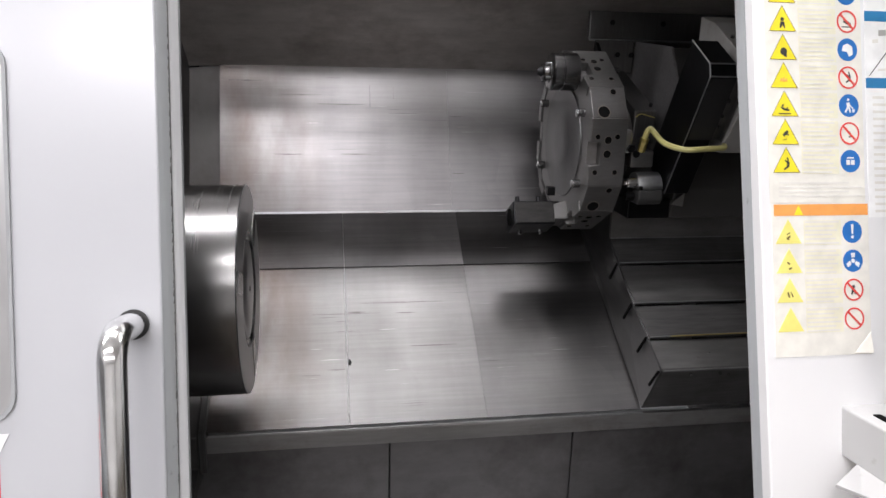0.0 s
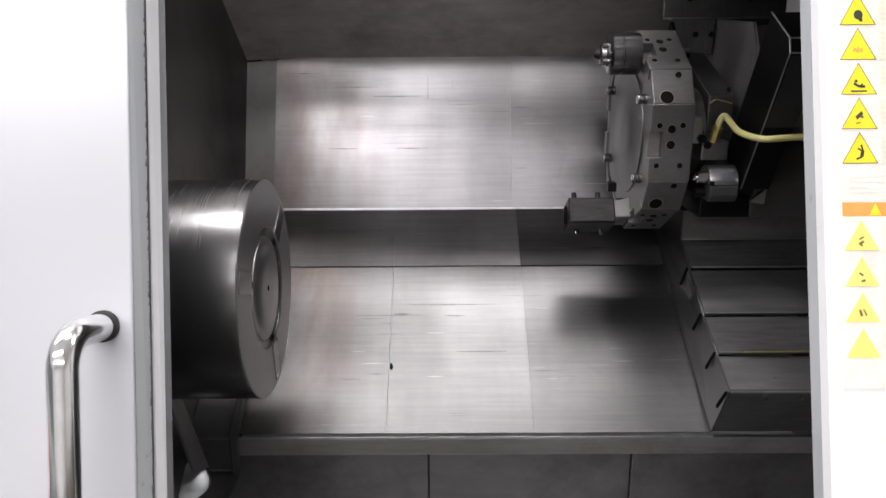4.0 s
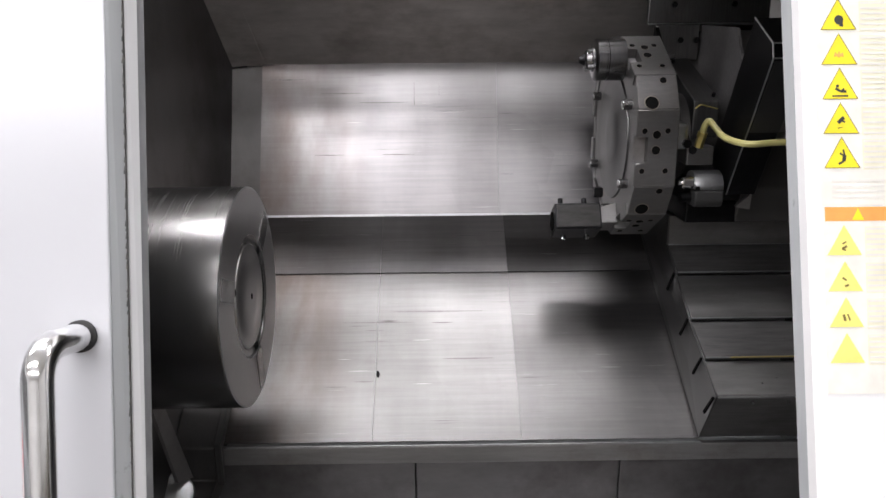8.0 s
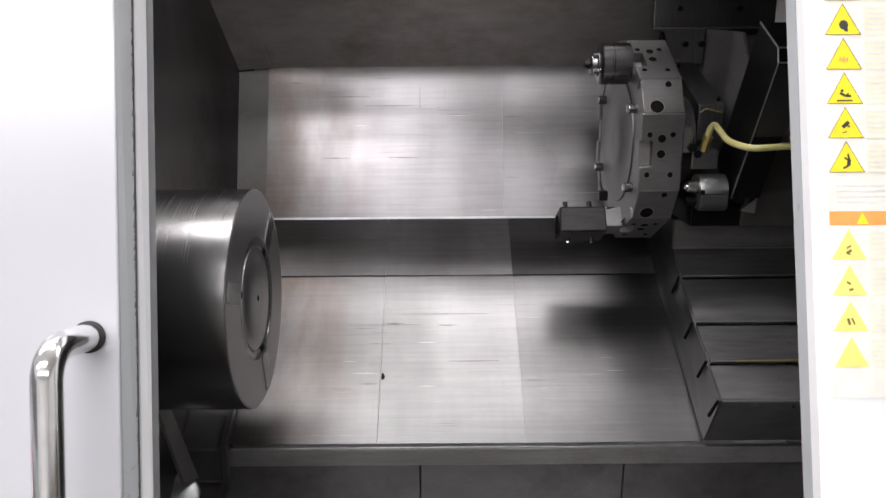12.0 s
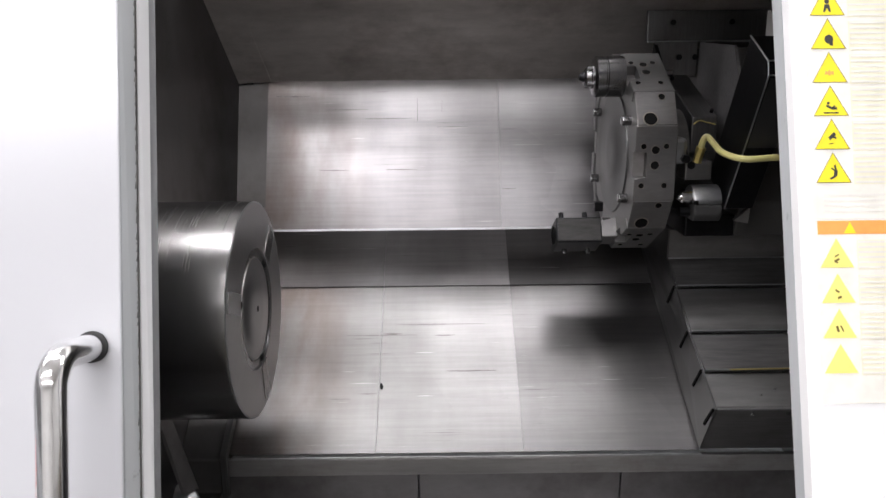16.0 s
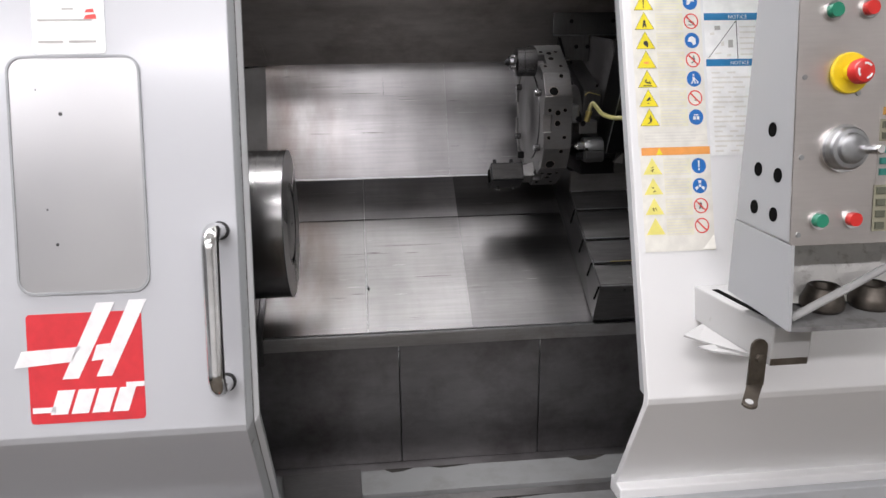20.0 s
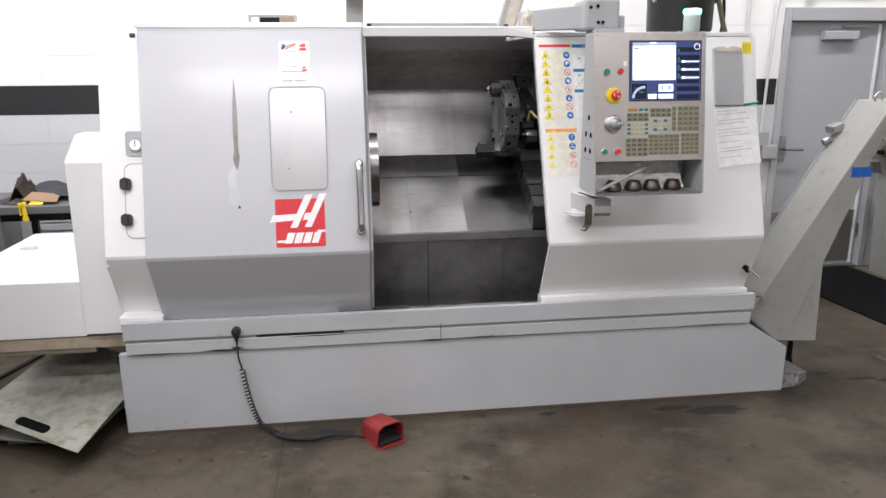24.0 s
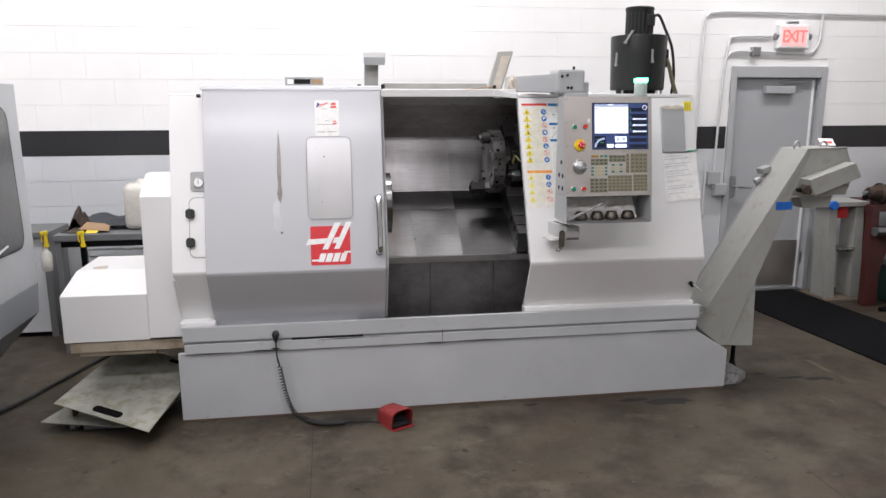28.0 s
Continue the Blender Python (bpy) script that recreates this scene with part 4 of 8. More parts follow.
for plane_, x0, x1, z, w in ((SLOPEP, 1.395, 1.435, 0.975, 0.0016), (SLOPEP, 1.51, 1.555, 0.972, 0.001), (SLOPEP, 1.535, 1.645, 0.917, 0.0009), (SLOPEP, 1.31, 1.47, 0.973, 0.0006), (SLOPEP, 1.345, 1.385, 0.885, 0.001), (SLOPEP, 1.425, 1.625, 0.99, 0.0007), (SLOPEP, 1.28, 1.33, 0.878, 0.0008),
                             (BACKP, 1.215, 1.29, 1.307, 0.0014), (BACKP, 1.388, 1.468, 1.3075, 0.0014), (BACKP, 1.33, 1.455, 1.434, 0.0012), (BACKP, 1.23, 1.34, 1.457, 0.0012), (BACKP, 1.10, 1.19, 1.492, 0.0022), (BACKP, 1.52, 1.60, 1.412, 0.0007), (BACKP, 1.685, 1.73, 1.405, 0.001), (BACKP, 1.685, 1.72, 1.258, 0.001)):
    part("scratch", plane_.plate([(x0, z - w / 3), ((x0 + x1) / 2, z - w), (x1, z - w / 4), (x1, z + w / 4), ((x0 + x1) / 2, z + w * 0.6), (x0, z + w / 3)], 0.0, 0.0003), SCRATCH, covers)
for x, z0, z1, w in ((1.469, 1.428, 1.484, 0.0008), (1.533, 1.45, 1.48, 0.0004)):
    part("scratch", BACKP.plate([(x - w, z0), (x + w, z0), (x + w / 2, z1), (x - w / 2, z1)], 0.0, 0.0003), SCRATCH, covers)
part("lap_line", BACKP.rect(1.50, 1.68, 1.3250, 1.3268, 0.0, 0.0006), BRIGHT, covers)
for a, b, mt in ((1.0775, 1.681, BRIGHT), (1.6815, 2.6, BACK_SHADED)):
    part("back_sheet", folded([(0.979, 1.163), (1.139, 1.5476)], 0.01, a, b), mt, covers, "brushed back sheet with brown oil stains" if mt is BRIGHT else "back sheet with shade in its colour")
part("lower_rim", folded([(0.970, 1.157), (0.976, 1.166)], 0.012, 1.088, 2.6), ZINC, covers)

steps = thing("step_cover", (2.35, 0.6, 0.81), "overlapping grey telescopic way covers beside the turret", "way cover")
STEP = [((0.491, 0.812), (0.376, 0.957)), ((0.376, 0.957), (0.447, 0.995)), ((0.447, 1.003), (0.535, 1.040)), ((0.535, 1.048), (0.635, 1.104)), ((0.635, 1.112), (0.707, 1.152)), ((0.707, 1.152), (0.709, 1.2155))]


def cover_end(z):
    """The covers' left end leans out a little above the sheet."""
    return CX - 0.022 * min(1.0, (z - 0.812) / 0.145)


for k, (a, b) in enumerate(STEP):
    d = Vector((b[0] - a[0], b[1] - a[1])).normalized()
    n_ = Vector((d.y, -d.x)) * 0.006
    lo = [(cover_end(z), y, z) for y, z in (a, b)] + [(cover_end(z), y + n_.x, z + n_.y) for y, z in (b, a)]
    part("cover", solid(B(), lo, [(2.598, y, z) for _, y, z in lo]), COVER_A if k % 2 else COVER_B, steps)
    if 0 < k:
        part("edge", tube([(cover_end(a[1]), a[0] - 0.0005, a[1]), (2.597, a[0] - 0.0005, a[1])], 0.0016, 6), ZINC, steps)
part("top_sheet", solid(B(), [(cover_end(1.3), 0.709, 1.2095), (2.598, 0.709, 1.2095), (2.598, 1.05, 1.2095), (cover_end(1.3), 1.05, 1.2095)], [(cover_end(1.3), 0.709, 1.2155), (2.598, 0.709, 1.2155), (2.598, 1.05, 1.2155), (cover_end(1.3), 1.05, 1.2155)]), COVER, steps)
prof = [STEP[0][0]] + [s_[1] for s_ in STEP] + [(1.0, 1.2155), (0.99, 1.16)]
part("end_plate", solid(B(), [(cover_end(z) - 0.004, y, z) for y, z in prof], [(cover_end(z) - 0.0005, y, z) for y, z in prof]), COVER, steps)
for k in range(1, 5):
    y, z = STEP[k][0]
    x = cover_end(z)
    lo = [(x - 0.0062, y + 0.006, z - 0.004), (x - 0.0062, y + 0.012, z - 0.004), (x - 0.0062, y + 0.048, z - 0.052), (x - 0.0062, y + 0.042, z - 0.054)]
    part("slot", solid(B(), lo, [(q[0] + 0.003, q[1], q[2]) for q in lo]), DARKHOLE, steps)
for sx, sz in ((1.812, 0.944), (1.878, 0.944), (1.902, 0.936), (2.09, 0.938), (2.12, 0.945)):
    y = 0.376 + (0.957 - sz) * 0.793
    part("screw", rod((sx + SLIDE, y, sz), (sx + SLIDE, y - 0.004, sz - 0.003), 0.0036, seg=8), CHROME, steps)
for sx, sy, k in ((1.83, 0.40, 1), (1.86, 0.41, 1), (1.905, 0.487, 2), (1.99, 0.53, 2)):
    (ay, az), (by, bz) = STEP[k]
    z = az + (bz - az) * (sy - ay) / (by - ay)
    part("swarf", solid(B(), [(sx + SLIDE, sy, z), (sx + SLIDE + 0.006, sy + 0.001, z), (sx + SLIDE + 0.005, sy + 0.003, z)], [(sx + SLIDE, sy, z + 0.002), (sx + SLIDE + 0.006, sy + 0.001, z + 0.002), (sx + SLIDE + 0.005, sy + 0.003, z + 0.003)]), CHROME, steps)
part("brass_chip", tube([(1.79 + SLIDE, 0.443, 1.005), (1.93 + SLIDE, 0.4435, 1.0055), (2.02 + SLIDE, 0.444, 1.005)], 0.0016, 6), BRASS, steps, "thin brass shaving")

# ---- chuck ----
CY, CZ, CR = 0.344, 1.17, 0.182
chuck = thing("chuck", (1.1, CY, CZ), "large turned steel lathe chuck with an empty recessed face", "lathe chuck")
part("body", turned(B(), [(0.0, 0.14), (0.0, CR - 0.004), (0.004, CR), (0.2115, CR), (0.213, CR - 0.0015), (0.213, 0.101), (0.2105, 0.099), (0.2105, 0.090), (0.209, 0.088), (0.209, 0.02)], (1.001, CY, CZ), (1, 0, 0), 128), CHUCKM, chuck, "", True)
part("edge_ring", turned(B(), [(0, CR - 0.0016), (0.0005, CR - 0.0006), (0.0013, CR - 0.002), (0.0002, CR - 0.0024)], (1.2136, CY, CZ), (1, 0, 0), 128, False), ZINC, chuck, "bright turned edge", True)
part("face", turned(B(), [(0, CR - 0.0022), (0.0008, CR - 0.003), (0.0008, 0.104), (0.0, 0.103)], (1.2140, CY, CZ), (1, 0, 0), 96, False), FACEM, chuck, "", True)
part("bore_cover", turned(B(), [(0, 0.087), (0.002, 0.086), (0.002, 0.070), (0.0045, 0.066), (0.005, 0.03)], (1.2102, CY, CZ), (1, 0, 0), 64), FACEM, chuck, "round plate over the bore", True)
for k in range(3):
    a = radians(-82 + 120 * k)
    u, v = Vector((0, math.cos(a), math.sin(a))), Vector((0, -math.sin(a), math.cos(a)))
    c0 = Vector((1.2149, CY, CZ))
    for s0 in (-0.021, 0.020):
        lo = [c0 + u * r + v * s for r, s in ((0.103, s0), (CR - 0.006, s0), (CR - 0.006, s0 + 0.001), (0.103, s0 + 0.001))]
        part("jaw_seam", solid(B(), lo, [p + Vector((0.0004, 0, 0)) for p in lo]), DULL, chuck)
    lo = [c0 + u * r + v * s for r, s in ((0.104, -0.017), (CR - 0.010, -0.017), (CR - 0.010, 0.017), (0.104, 0.017))]
    part("jaw_way", solid(B(), lo, [p + Vector((0.0011, 0, 0)) for p in lo], 0.0004), CHUCKM, chuck)
    p = c0 + u * 0.094 - Vector((0.004, 0, 0))
    part("plate_bolt", rod(p, p + Vector((0.003, 0, 0)), 0.006, seg=12), DARKHOLE, chuck)
part("centre_hole", rod((1.2150, CY, CZ), (1.2157, CY, CZ), 0.005, seg=10), DARKHOLE, chuck)

# ---- sliding door ----
door = thing("sliding_door", (0.68, -0.03, 0.58), "grey sheet-metal sliding door with a scrape, slid half open", "machine door")
part("door_sheet", folded(front_line(1.835), 0.022, 0.20, 1.150, 0.002), DOOR_GREY, door)
part("top_rail", along_x([(0.121, 1.832), (0.127, 1.850), (0.146, 1.856), (0.19, 1.850), (0.19, 1.832)], 0.19, 1.155, 0.002), DOOR_GREY, door)
part("left_flange", along_x([(p[0] + 0.023, p[1]) for p in front_line(1.832)] + [(p[0] + 0.075, p[1]) for p in front_line(1.832)[::-1]], 0.20, 0.206), DOOR_GREY, door)
def edge_band(x0, d0, x1, d1, material, name):
    line = front_line(1.832)
    a = [(x0, y + d0, z) for y, z in line] + [(x1, y + d1, z) for y, z in line[::-1]]
    part(name, solid(B(), a, [(x - 0.006, y + 0.004, z) for x, y, z in a]), material, door)
edge_band(1.1505, 0.001, 1.1600, 0.025, EDGE_GREY, "edge_flange")
edge_band(1.1595, 0.026, 1.1600, 0.030, SCRAPE, "edge_seam")
edge_band(1.1605, 0.030, 1.1690, 0.046, EDGE_LIGHT, "edge_guard")
edge_band(1.1660, 0.046, 1.1660, 0.075, SEAL, "edge_seal")
chip_rng = random.Random(11)
cz_ = 0.90
while cz_ < 1.81:
    ln, w0, w1 = chip_rng.uniform(0.003, 0.012), chip_rng.uniform(0.0004, 0.0014), chip_rng.uniform(0.0003, 0.0011)
    y_ = lambda z: -0.12 + LEAN * (z - 0.855)
    quad = [(1.1602, y_(cz_) + 0.0262, cz_), (1.1602 - w0, y_(cz_) + 0.0262 - 2.5 * w0, cz_ + 0.001), (1.1602 - w1, y_(cz_ + ln) + 0.0262 - 2.5 * w1, cz_ + ln), (1.1602, y_(cz_ + ln) + 0.0262, cz_ + ln + 0.001)]
    part("paint_chip", solid(B(), quad, [(x + 0.0007, y - 0.0004, z) for x, y, z in quad]), CHIPM, door)
    cz_ += ln + chip_rng.choice((0.0015, 0.002, 0.004, 0.009))
outer, inner_o = rounded(0.738, 0.982, 1.142, 1.582, 0.03), rounded(0.7425, 0.9775, 1.1465, 1.5775, 0.0265)
part("window_seal", FRONT.ring(outer, inner_o, 0.0005, 0.004), SEAL, door, "grey rubber window seal")
part("window_pane", FRONT.plate(inner_o, 0.0005, 0.0022), STAINLESS_PANE, door, "scuffed reflective window pane")
for px, pz, pr in ((0.833, 1.475, 0.004), (0.815, 1.235, 0.0032), (0.80, 1.30, 0.002), (0.79, 1.52, 0.0015)):
    part("chip_mark", FRONT.plate(disc(px, pz, pr, 7), 0.0022, 0.0026), INK_DARK, door)
part("scrape", FRONT.plate([(0.592, 1.622), (0.597, 1.57), (0.602, 1.50), (0.603, 1.42), (0.601, 1.33), (0.6065, 1.29), (0.603, 1.262), (0.596, 1.235), (0.586, 1.25), (0.578, 1.28), (0.584, 1.32), (0.581, 1.40), (0.583, 1.50), (0.588, 1.57)], 0.0003, 0.0012), SCRAPE, door, "long bare-metal scrape with rust")
# Paler than the door: reflections of the dented sheet put into the filler's colour.
part("filler_patch", FRONT.plate([(0.555, 1.232), (0.575, 1.252), (0.592, 1.225), (0.588, 1.18), (0.602, 1.14), (0.60, 1.10), (0.58, 1.085), (0.556, 1.10), (0.562, 1.15), (0.553, 1.19)], 0.0003, 0.001), FILLER_GLINT, door, "filler patch with dent glints in its colour")
part("dent_mark", FRONT.plate(disc(0.598, 1.078, 0.006, 8), 0.0003, 0.0012), INK_DARK, door)

lab = part("label_card", FRONT.plate(rounded(0.790, 0.922, 1.585, 1.776, 0.008), 0.0003, 0.0016), PAPER, door, "white printed card")
bars = [(0.825, 0.865, 1.729, 1.732, INK), (0.845, 0.866, 1.665, 1.669, INK), (0.80, 0.90, 1.645, 1.649, INK), (0.80, 0.845, 1.605, 1.610, INK), (0.855, 0.905, 1.605, 1.610, INK)]
part("print_wedge", FRONT.plate([(0.799, 1.738), (0.806, 1.766), (0.820, 1.757), (0.812, 1.742)], 0.0016, 0.002), LOGO_INK, lab)
for dz in (0.0, 0.009):
    part("print_stripe", FRONT.plate([(0.812, 1.738 + dz), (0.820, 1.745 + dz), (0.862, 1.762 + dz * 0.4), (0.862, 1.759 + dz * 0.4), (0.822, 1.741 + dz)], 0.0016, 0.002), S_RED, lab)
for x0, z0, w, h in ((0.876, 1.735, 0.032, 0.012), (0.878, 1.750, 0.028, 0.014), (0.884, 1.648, 0.024, 0.009), (0.886, 1.660, 0.018, 0.007)):
    part("print_block", FRONT.plate([(x0, z0), (x0 + w, z0), (x0 + w - 0.002, z0 + h), (x0 + 0.004, z0 + h * 0.8)], 0.0016, 0.002), S_RED, lab)
for x0, x1, z0, z1, mt in bars:
    part("print_bar", FRONT.rect(x0, x1, z0, z0 + (z1 - z0) * (0.45 if mt is not INK else 0.8), 0.0016, 0.002), mt, lab)

LX, LZ, LW, LH = 0.748, 0.902, 0.213, 0.205
lp = lambda pts: [(LX + u * LW, LZ + v * LH) for u, v in pts]
emblem = part("emblem_field", FRONT.plate(rounded(LX, LX + LW, LZ, LZ + LH, 0.008), 0.0003, 0.0012), LOGO_RED, door, "red vinyl emblem with white slanted bars")
for pts in ([(0.29, 0.40), (0.43, 0.40), (0.775, 1.085), (0.615, 1.085)], [(0.585, 0.41), (0.72, 0.41), (1.055, 1.10), (0.90, 1.10)], [(-0.12, 0.52), (0.37, 0.555), (0.46, 0.69), (-0.05, 0.67)], [(0.55, 0.555), (0.66, 0.565), (0.72, 0.71), (0.60, 0.70)],
            [(0.02, 0.10), (0.22, 0.10), (0.22, 0.15), (0.02, 0.15)], [(0.84, 0.30), (1.0, 0.30), (1.0, 0.345), (0.84, 0.345)]):
    part("white_bar", FRONT.plate(lp(pts), 0.0012, 0.0018), VINYL_WHITE, emblem)
for u, w in ((0.17, 0.15), (0.35, 0.15), (0.53, 0.15), (0.71, 0.14)):
    part("white_bar", FRONT.plate(lp([(u, 0.08), (u + w, 0.08), (u + w + 0.075, 0.30), (u + 0.075, 0.30)]), 0.0012, 0.0018), VINYL_WHITE, emblem)

hx = 1.117
top, bot = FRONT.at(hx, 1.250), FRONT.at(hx, 0.962)
up_ = (top - bot).normalized()
hp = []
RB = 0.034
for p, sgn in ((top, -1), (bot, 1)):
    c_ = p + FRONT.n * (0.092 - RB) + up_ * sgn * RB
    leg = [p + FRONT.n * (0.017 * k) for k in range(4)]
    arc = [c_ - up_ * sgn * RB * math.cos(a) + FRONT.n * RB * math.sin(a) for a in [math.pi / 2 * k / 10 for k in range(11)]]
    hp += (leg + arc) if sgn < 0 else (leg + arc)[::-1]
handle = part("handle", tube(hp, 0.0158, 24), CHROME, door, "chrome tube handle", True)
for p in (top, bot):
    part("washer", rod(p + FRONT.n * 0.001, p + FRONT.n * 0.006, 0.0185, seg=28), RUBBER, handle)

# gauge, latches and their cover on the left end
gp = Plane(-0.035, 0.855, LEAN)
gauge = thing("pressure_gauge", (0.175, 0.09, 1.29), "round pressure gauge on a grey plate", "gauge")
gauge.location = gp.at(0.175, 1.29)
gauge.location.y -= 0.03
G2 = Plane(-0.0705, 0.855, LEAN)
part("plate", G2.plate(rounded(0.122, 0.198, 1.297, 1.40, 0.012), 0.0, 0.006), ARM_GREY, gauge)
part("bezel", G2.plate(disc(0.164, 1.343, 0.028, 24), 0.006, 0.014), CHROME, gauge)
part("dial", G2.plate(disc(0.164, 1.343, 0.023, 24), 0.014, 0.0148), PAPER, gauge)
part("needle", G2.rect(0.1625, 0.1655, 1.333, 1.362, 0.0148, 0.0154), INK_DARK, gauge)
hatch = thing("access_hatch", (0.15, 0.03, 0.95), "white access hatch with two black knobs", "hatch")
part("hatch_panel", G2.plate(rounded(0.115, 0.26, 0.955, 1.262, 0.03), 0.0, 0.004), WHITE, hatch)
part("gap_line", G2.ring(rounded(0.110, 0.265, 0.950, 1.267, 0.034), rounded(0.115, 0.26, 0.955, 1.262, 0.03), 0.0, 0.002), INK, hatch)
for kz in (1.180, 1.030):
    knob = part("knob", G2.plate(rounded(0.096, 0.141, kz - 0.024, kz + 0.024, 0.012), 0.004, 0.022, bevel=0.003), BLACK, hatch)
    part("grip", G2.plate(rounded(0.112, 0.125, kz - 0.026, kz + 0.026, 0.004), 0.022, 0.030), BLACK, knob)

# ---- warning sheets on the panel ----
def shear(x, z):
    return x + 0.033 * (1.755 - z)

def sp(pts):
    return [(shear(x, z), z) for x, z in pts]

def sheet(name, label, x0, x1, z0, z1, material):
    t = thing(name, FRONT.at(shear((x0 + x1) / 2, z0), z0), label, "warning label", "warning labels on the panel")
    part("backing", FRONT.plate(sp([(x0, z0), (x1, z0), (x1, z1), (x0, z1)]), 0.0003, 0.0010), material, t)
    return t

def stroke(x0, z0, x1, z1, w=0.13):
    """A bar of half width w between two points, in hundredths of a metre."""
    d = math.hypot(x1 - x0, z1 - z0)
    ux, uz = -(z1 - z0) / d * w, (x1 - x0) / d * w
    return [(x0 + ux, z0 + uz), (x1 + ux, z1 + uz), (x1 - ux, z1 - uz), (x0 - ux, z0 - uz)]


TRI_MARKS = [
    [stroke(-0.5, -0.3, 0.1, 0.3), stroke(0.1, 0.3, 0.5, -0.4), disc(0.1, 0.65, 0.2, 8)],
    [[(-0.16, 0.9), (0.16, 0.9), (0.09, -0.15), (-0.09, -0.15)], disc(0, -0.5, 0.17, 8)],
    [disc(0.0, 0.45, 0.28, 10), [(-0.45, -0.75), (-0.28, 0.12), (0.28, 0.12), (0.45, -0.75), (0.25, -0.75), (0.0, -0.25), (-0.25, -0.75)]],
    [disc(0.08, -0.05, 0.52, 12), [(0.1, -0.4), (0.5, -0.2), (0.55, -0.8), (0.15, -0.75)]],
    [[(-0.6, -0.3), (-0.45, 0.25), (-0.2, 0.0), (0.0, 0.35), (0.15, 0.0), (0.45, 0.2), (0.5, -0.35), (0.2, -0.2), (0.0, -0.4), (-0.3, -0.2)]],
    [stroke(-0.9, -0.8, 0.9, -0.8, 0.08), stroke(-0.55, 0.05, 0.1, -0.3), stroke(0.1, -0.3, 0.7, -0.3), stroke(0.1, -0.3, 0.45, 0.0, 0.09), disc(-0.3, 0.3, 0.17, 8)],
    [stroke(-0.35, 0.05, 0.35, 0.65, 0.2), stroke(0.0, 0.35, 0.45, 0.1, 0.1), stroke(-0.4, -0.55, 0.1, -0.45, 0.05)],
    [stroke(0.15, 0.9, 0.3, 0.3, 0.1), stroke(0.3, 0.3, 0.2, -0.4, 0.2), stroke(0.2, -0.4, -0.4, -0.7, 0.11), stroke(0.25, 0.2, -0.25, 0.5, 0.09)],
    [stroke(-0.3, -0.4, 0.25, -0.1, 0.12), stroke(-0.25, 0.15, 0.2, 0.4, 0.08), stroke(-0.3, -0.4, 0.1, -0.55, 0.08)],
    [stroke(-0.35, 0.4, 0.1, 0.1, 0.1), stroke(-0.1, -0.55, 0.35, -0.4, 0.12)],
    [stroke(-0.35, 0.3, -0.15, -0.4, 0.13), stroke(0.1, 0.35, 0.4, -0.35, 0.08)],
]
DISC_MARKS = [
    [[(-0.6, -0.2), (-0.1, 0.9), (0.3, 0.3), (-0.1, -0.1)], [(0.0, -0.6), (0.6, 0.2), (0.7, -0.3)]],
    [[(-0.8, -0.6), (-0.6, 1.0), (0.7, 1.0), (0.9, 0.0), (0.2, 0.2), (-0.2, -0.5)]],
    [disc(0, 0, 0.8, 12)],
    [[(-0.9, -0.2), (-0.7, 0.55), (0.0, 0.85), (0.75, 0.4), (0.8, -0.7), (0.2, -0.95), (-0.1, -0.3)]],
    [disc(0, 0, 0.7, 12)],
    [stroke(-0.15, 0.4, -0.1, -0.1, 0.24), stroke(-0.1, -0.1, -0.6, -0.95, 0.13), stroke(-0.05, -0.1, 0.2, -0.95, 0.13), stroke(0.0, 0.2, 0.75, -0.6, 0.09), disc(-0.1, 0.8, 0.19, 8), [(0.5, -0.55), (0.95, -0.55), (0.8, -0.95), (0.55, -0.95)]],
    [disc(0, 0, 0.7, 12)],
    [[(-0.65, -0.5), (-0.08, -0.5), (-0.08, 0.15), (-0.65, 0.15)], [(0.08, -0.5), (0.65, -0.5), (0.65, 0.15), (0.08, 0.15)], stroke(-0.5, 0.45, 0.5, 0.45, 0.1)],
    [[(-0.2, 1.05), (0.2, 1.05), (0.11, -0.3), (-0.11, -0.3)], disc(0, -0.72, 0.22, 10)],
    [disc(0, 0, 0.3, 10), [(-0.25, 0.45), (0.25, 0.45), (0.35, 1.1), (-0.35, 1.1)], [(-0.5, 0.0), (-0.25, -0.45), (-0.8, -0.9), (-1.1, -0.4)], [(0.5, 0.0), (0.25, -0.45), (0.8, -0.9), (1.1, -0.4)]],
]


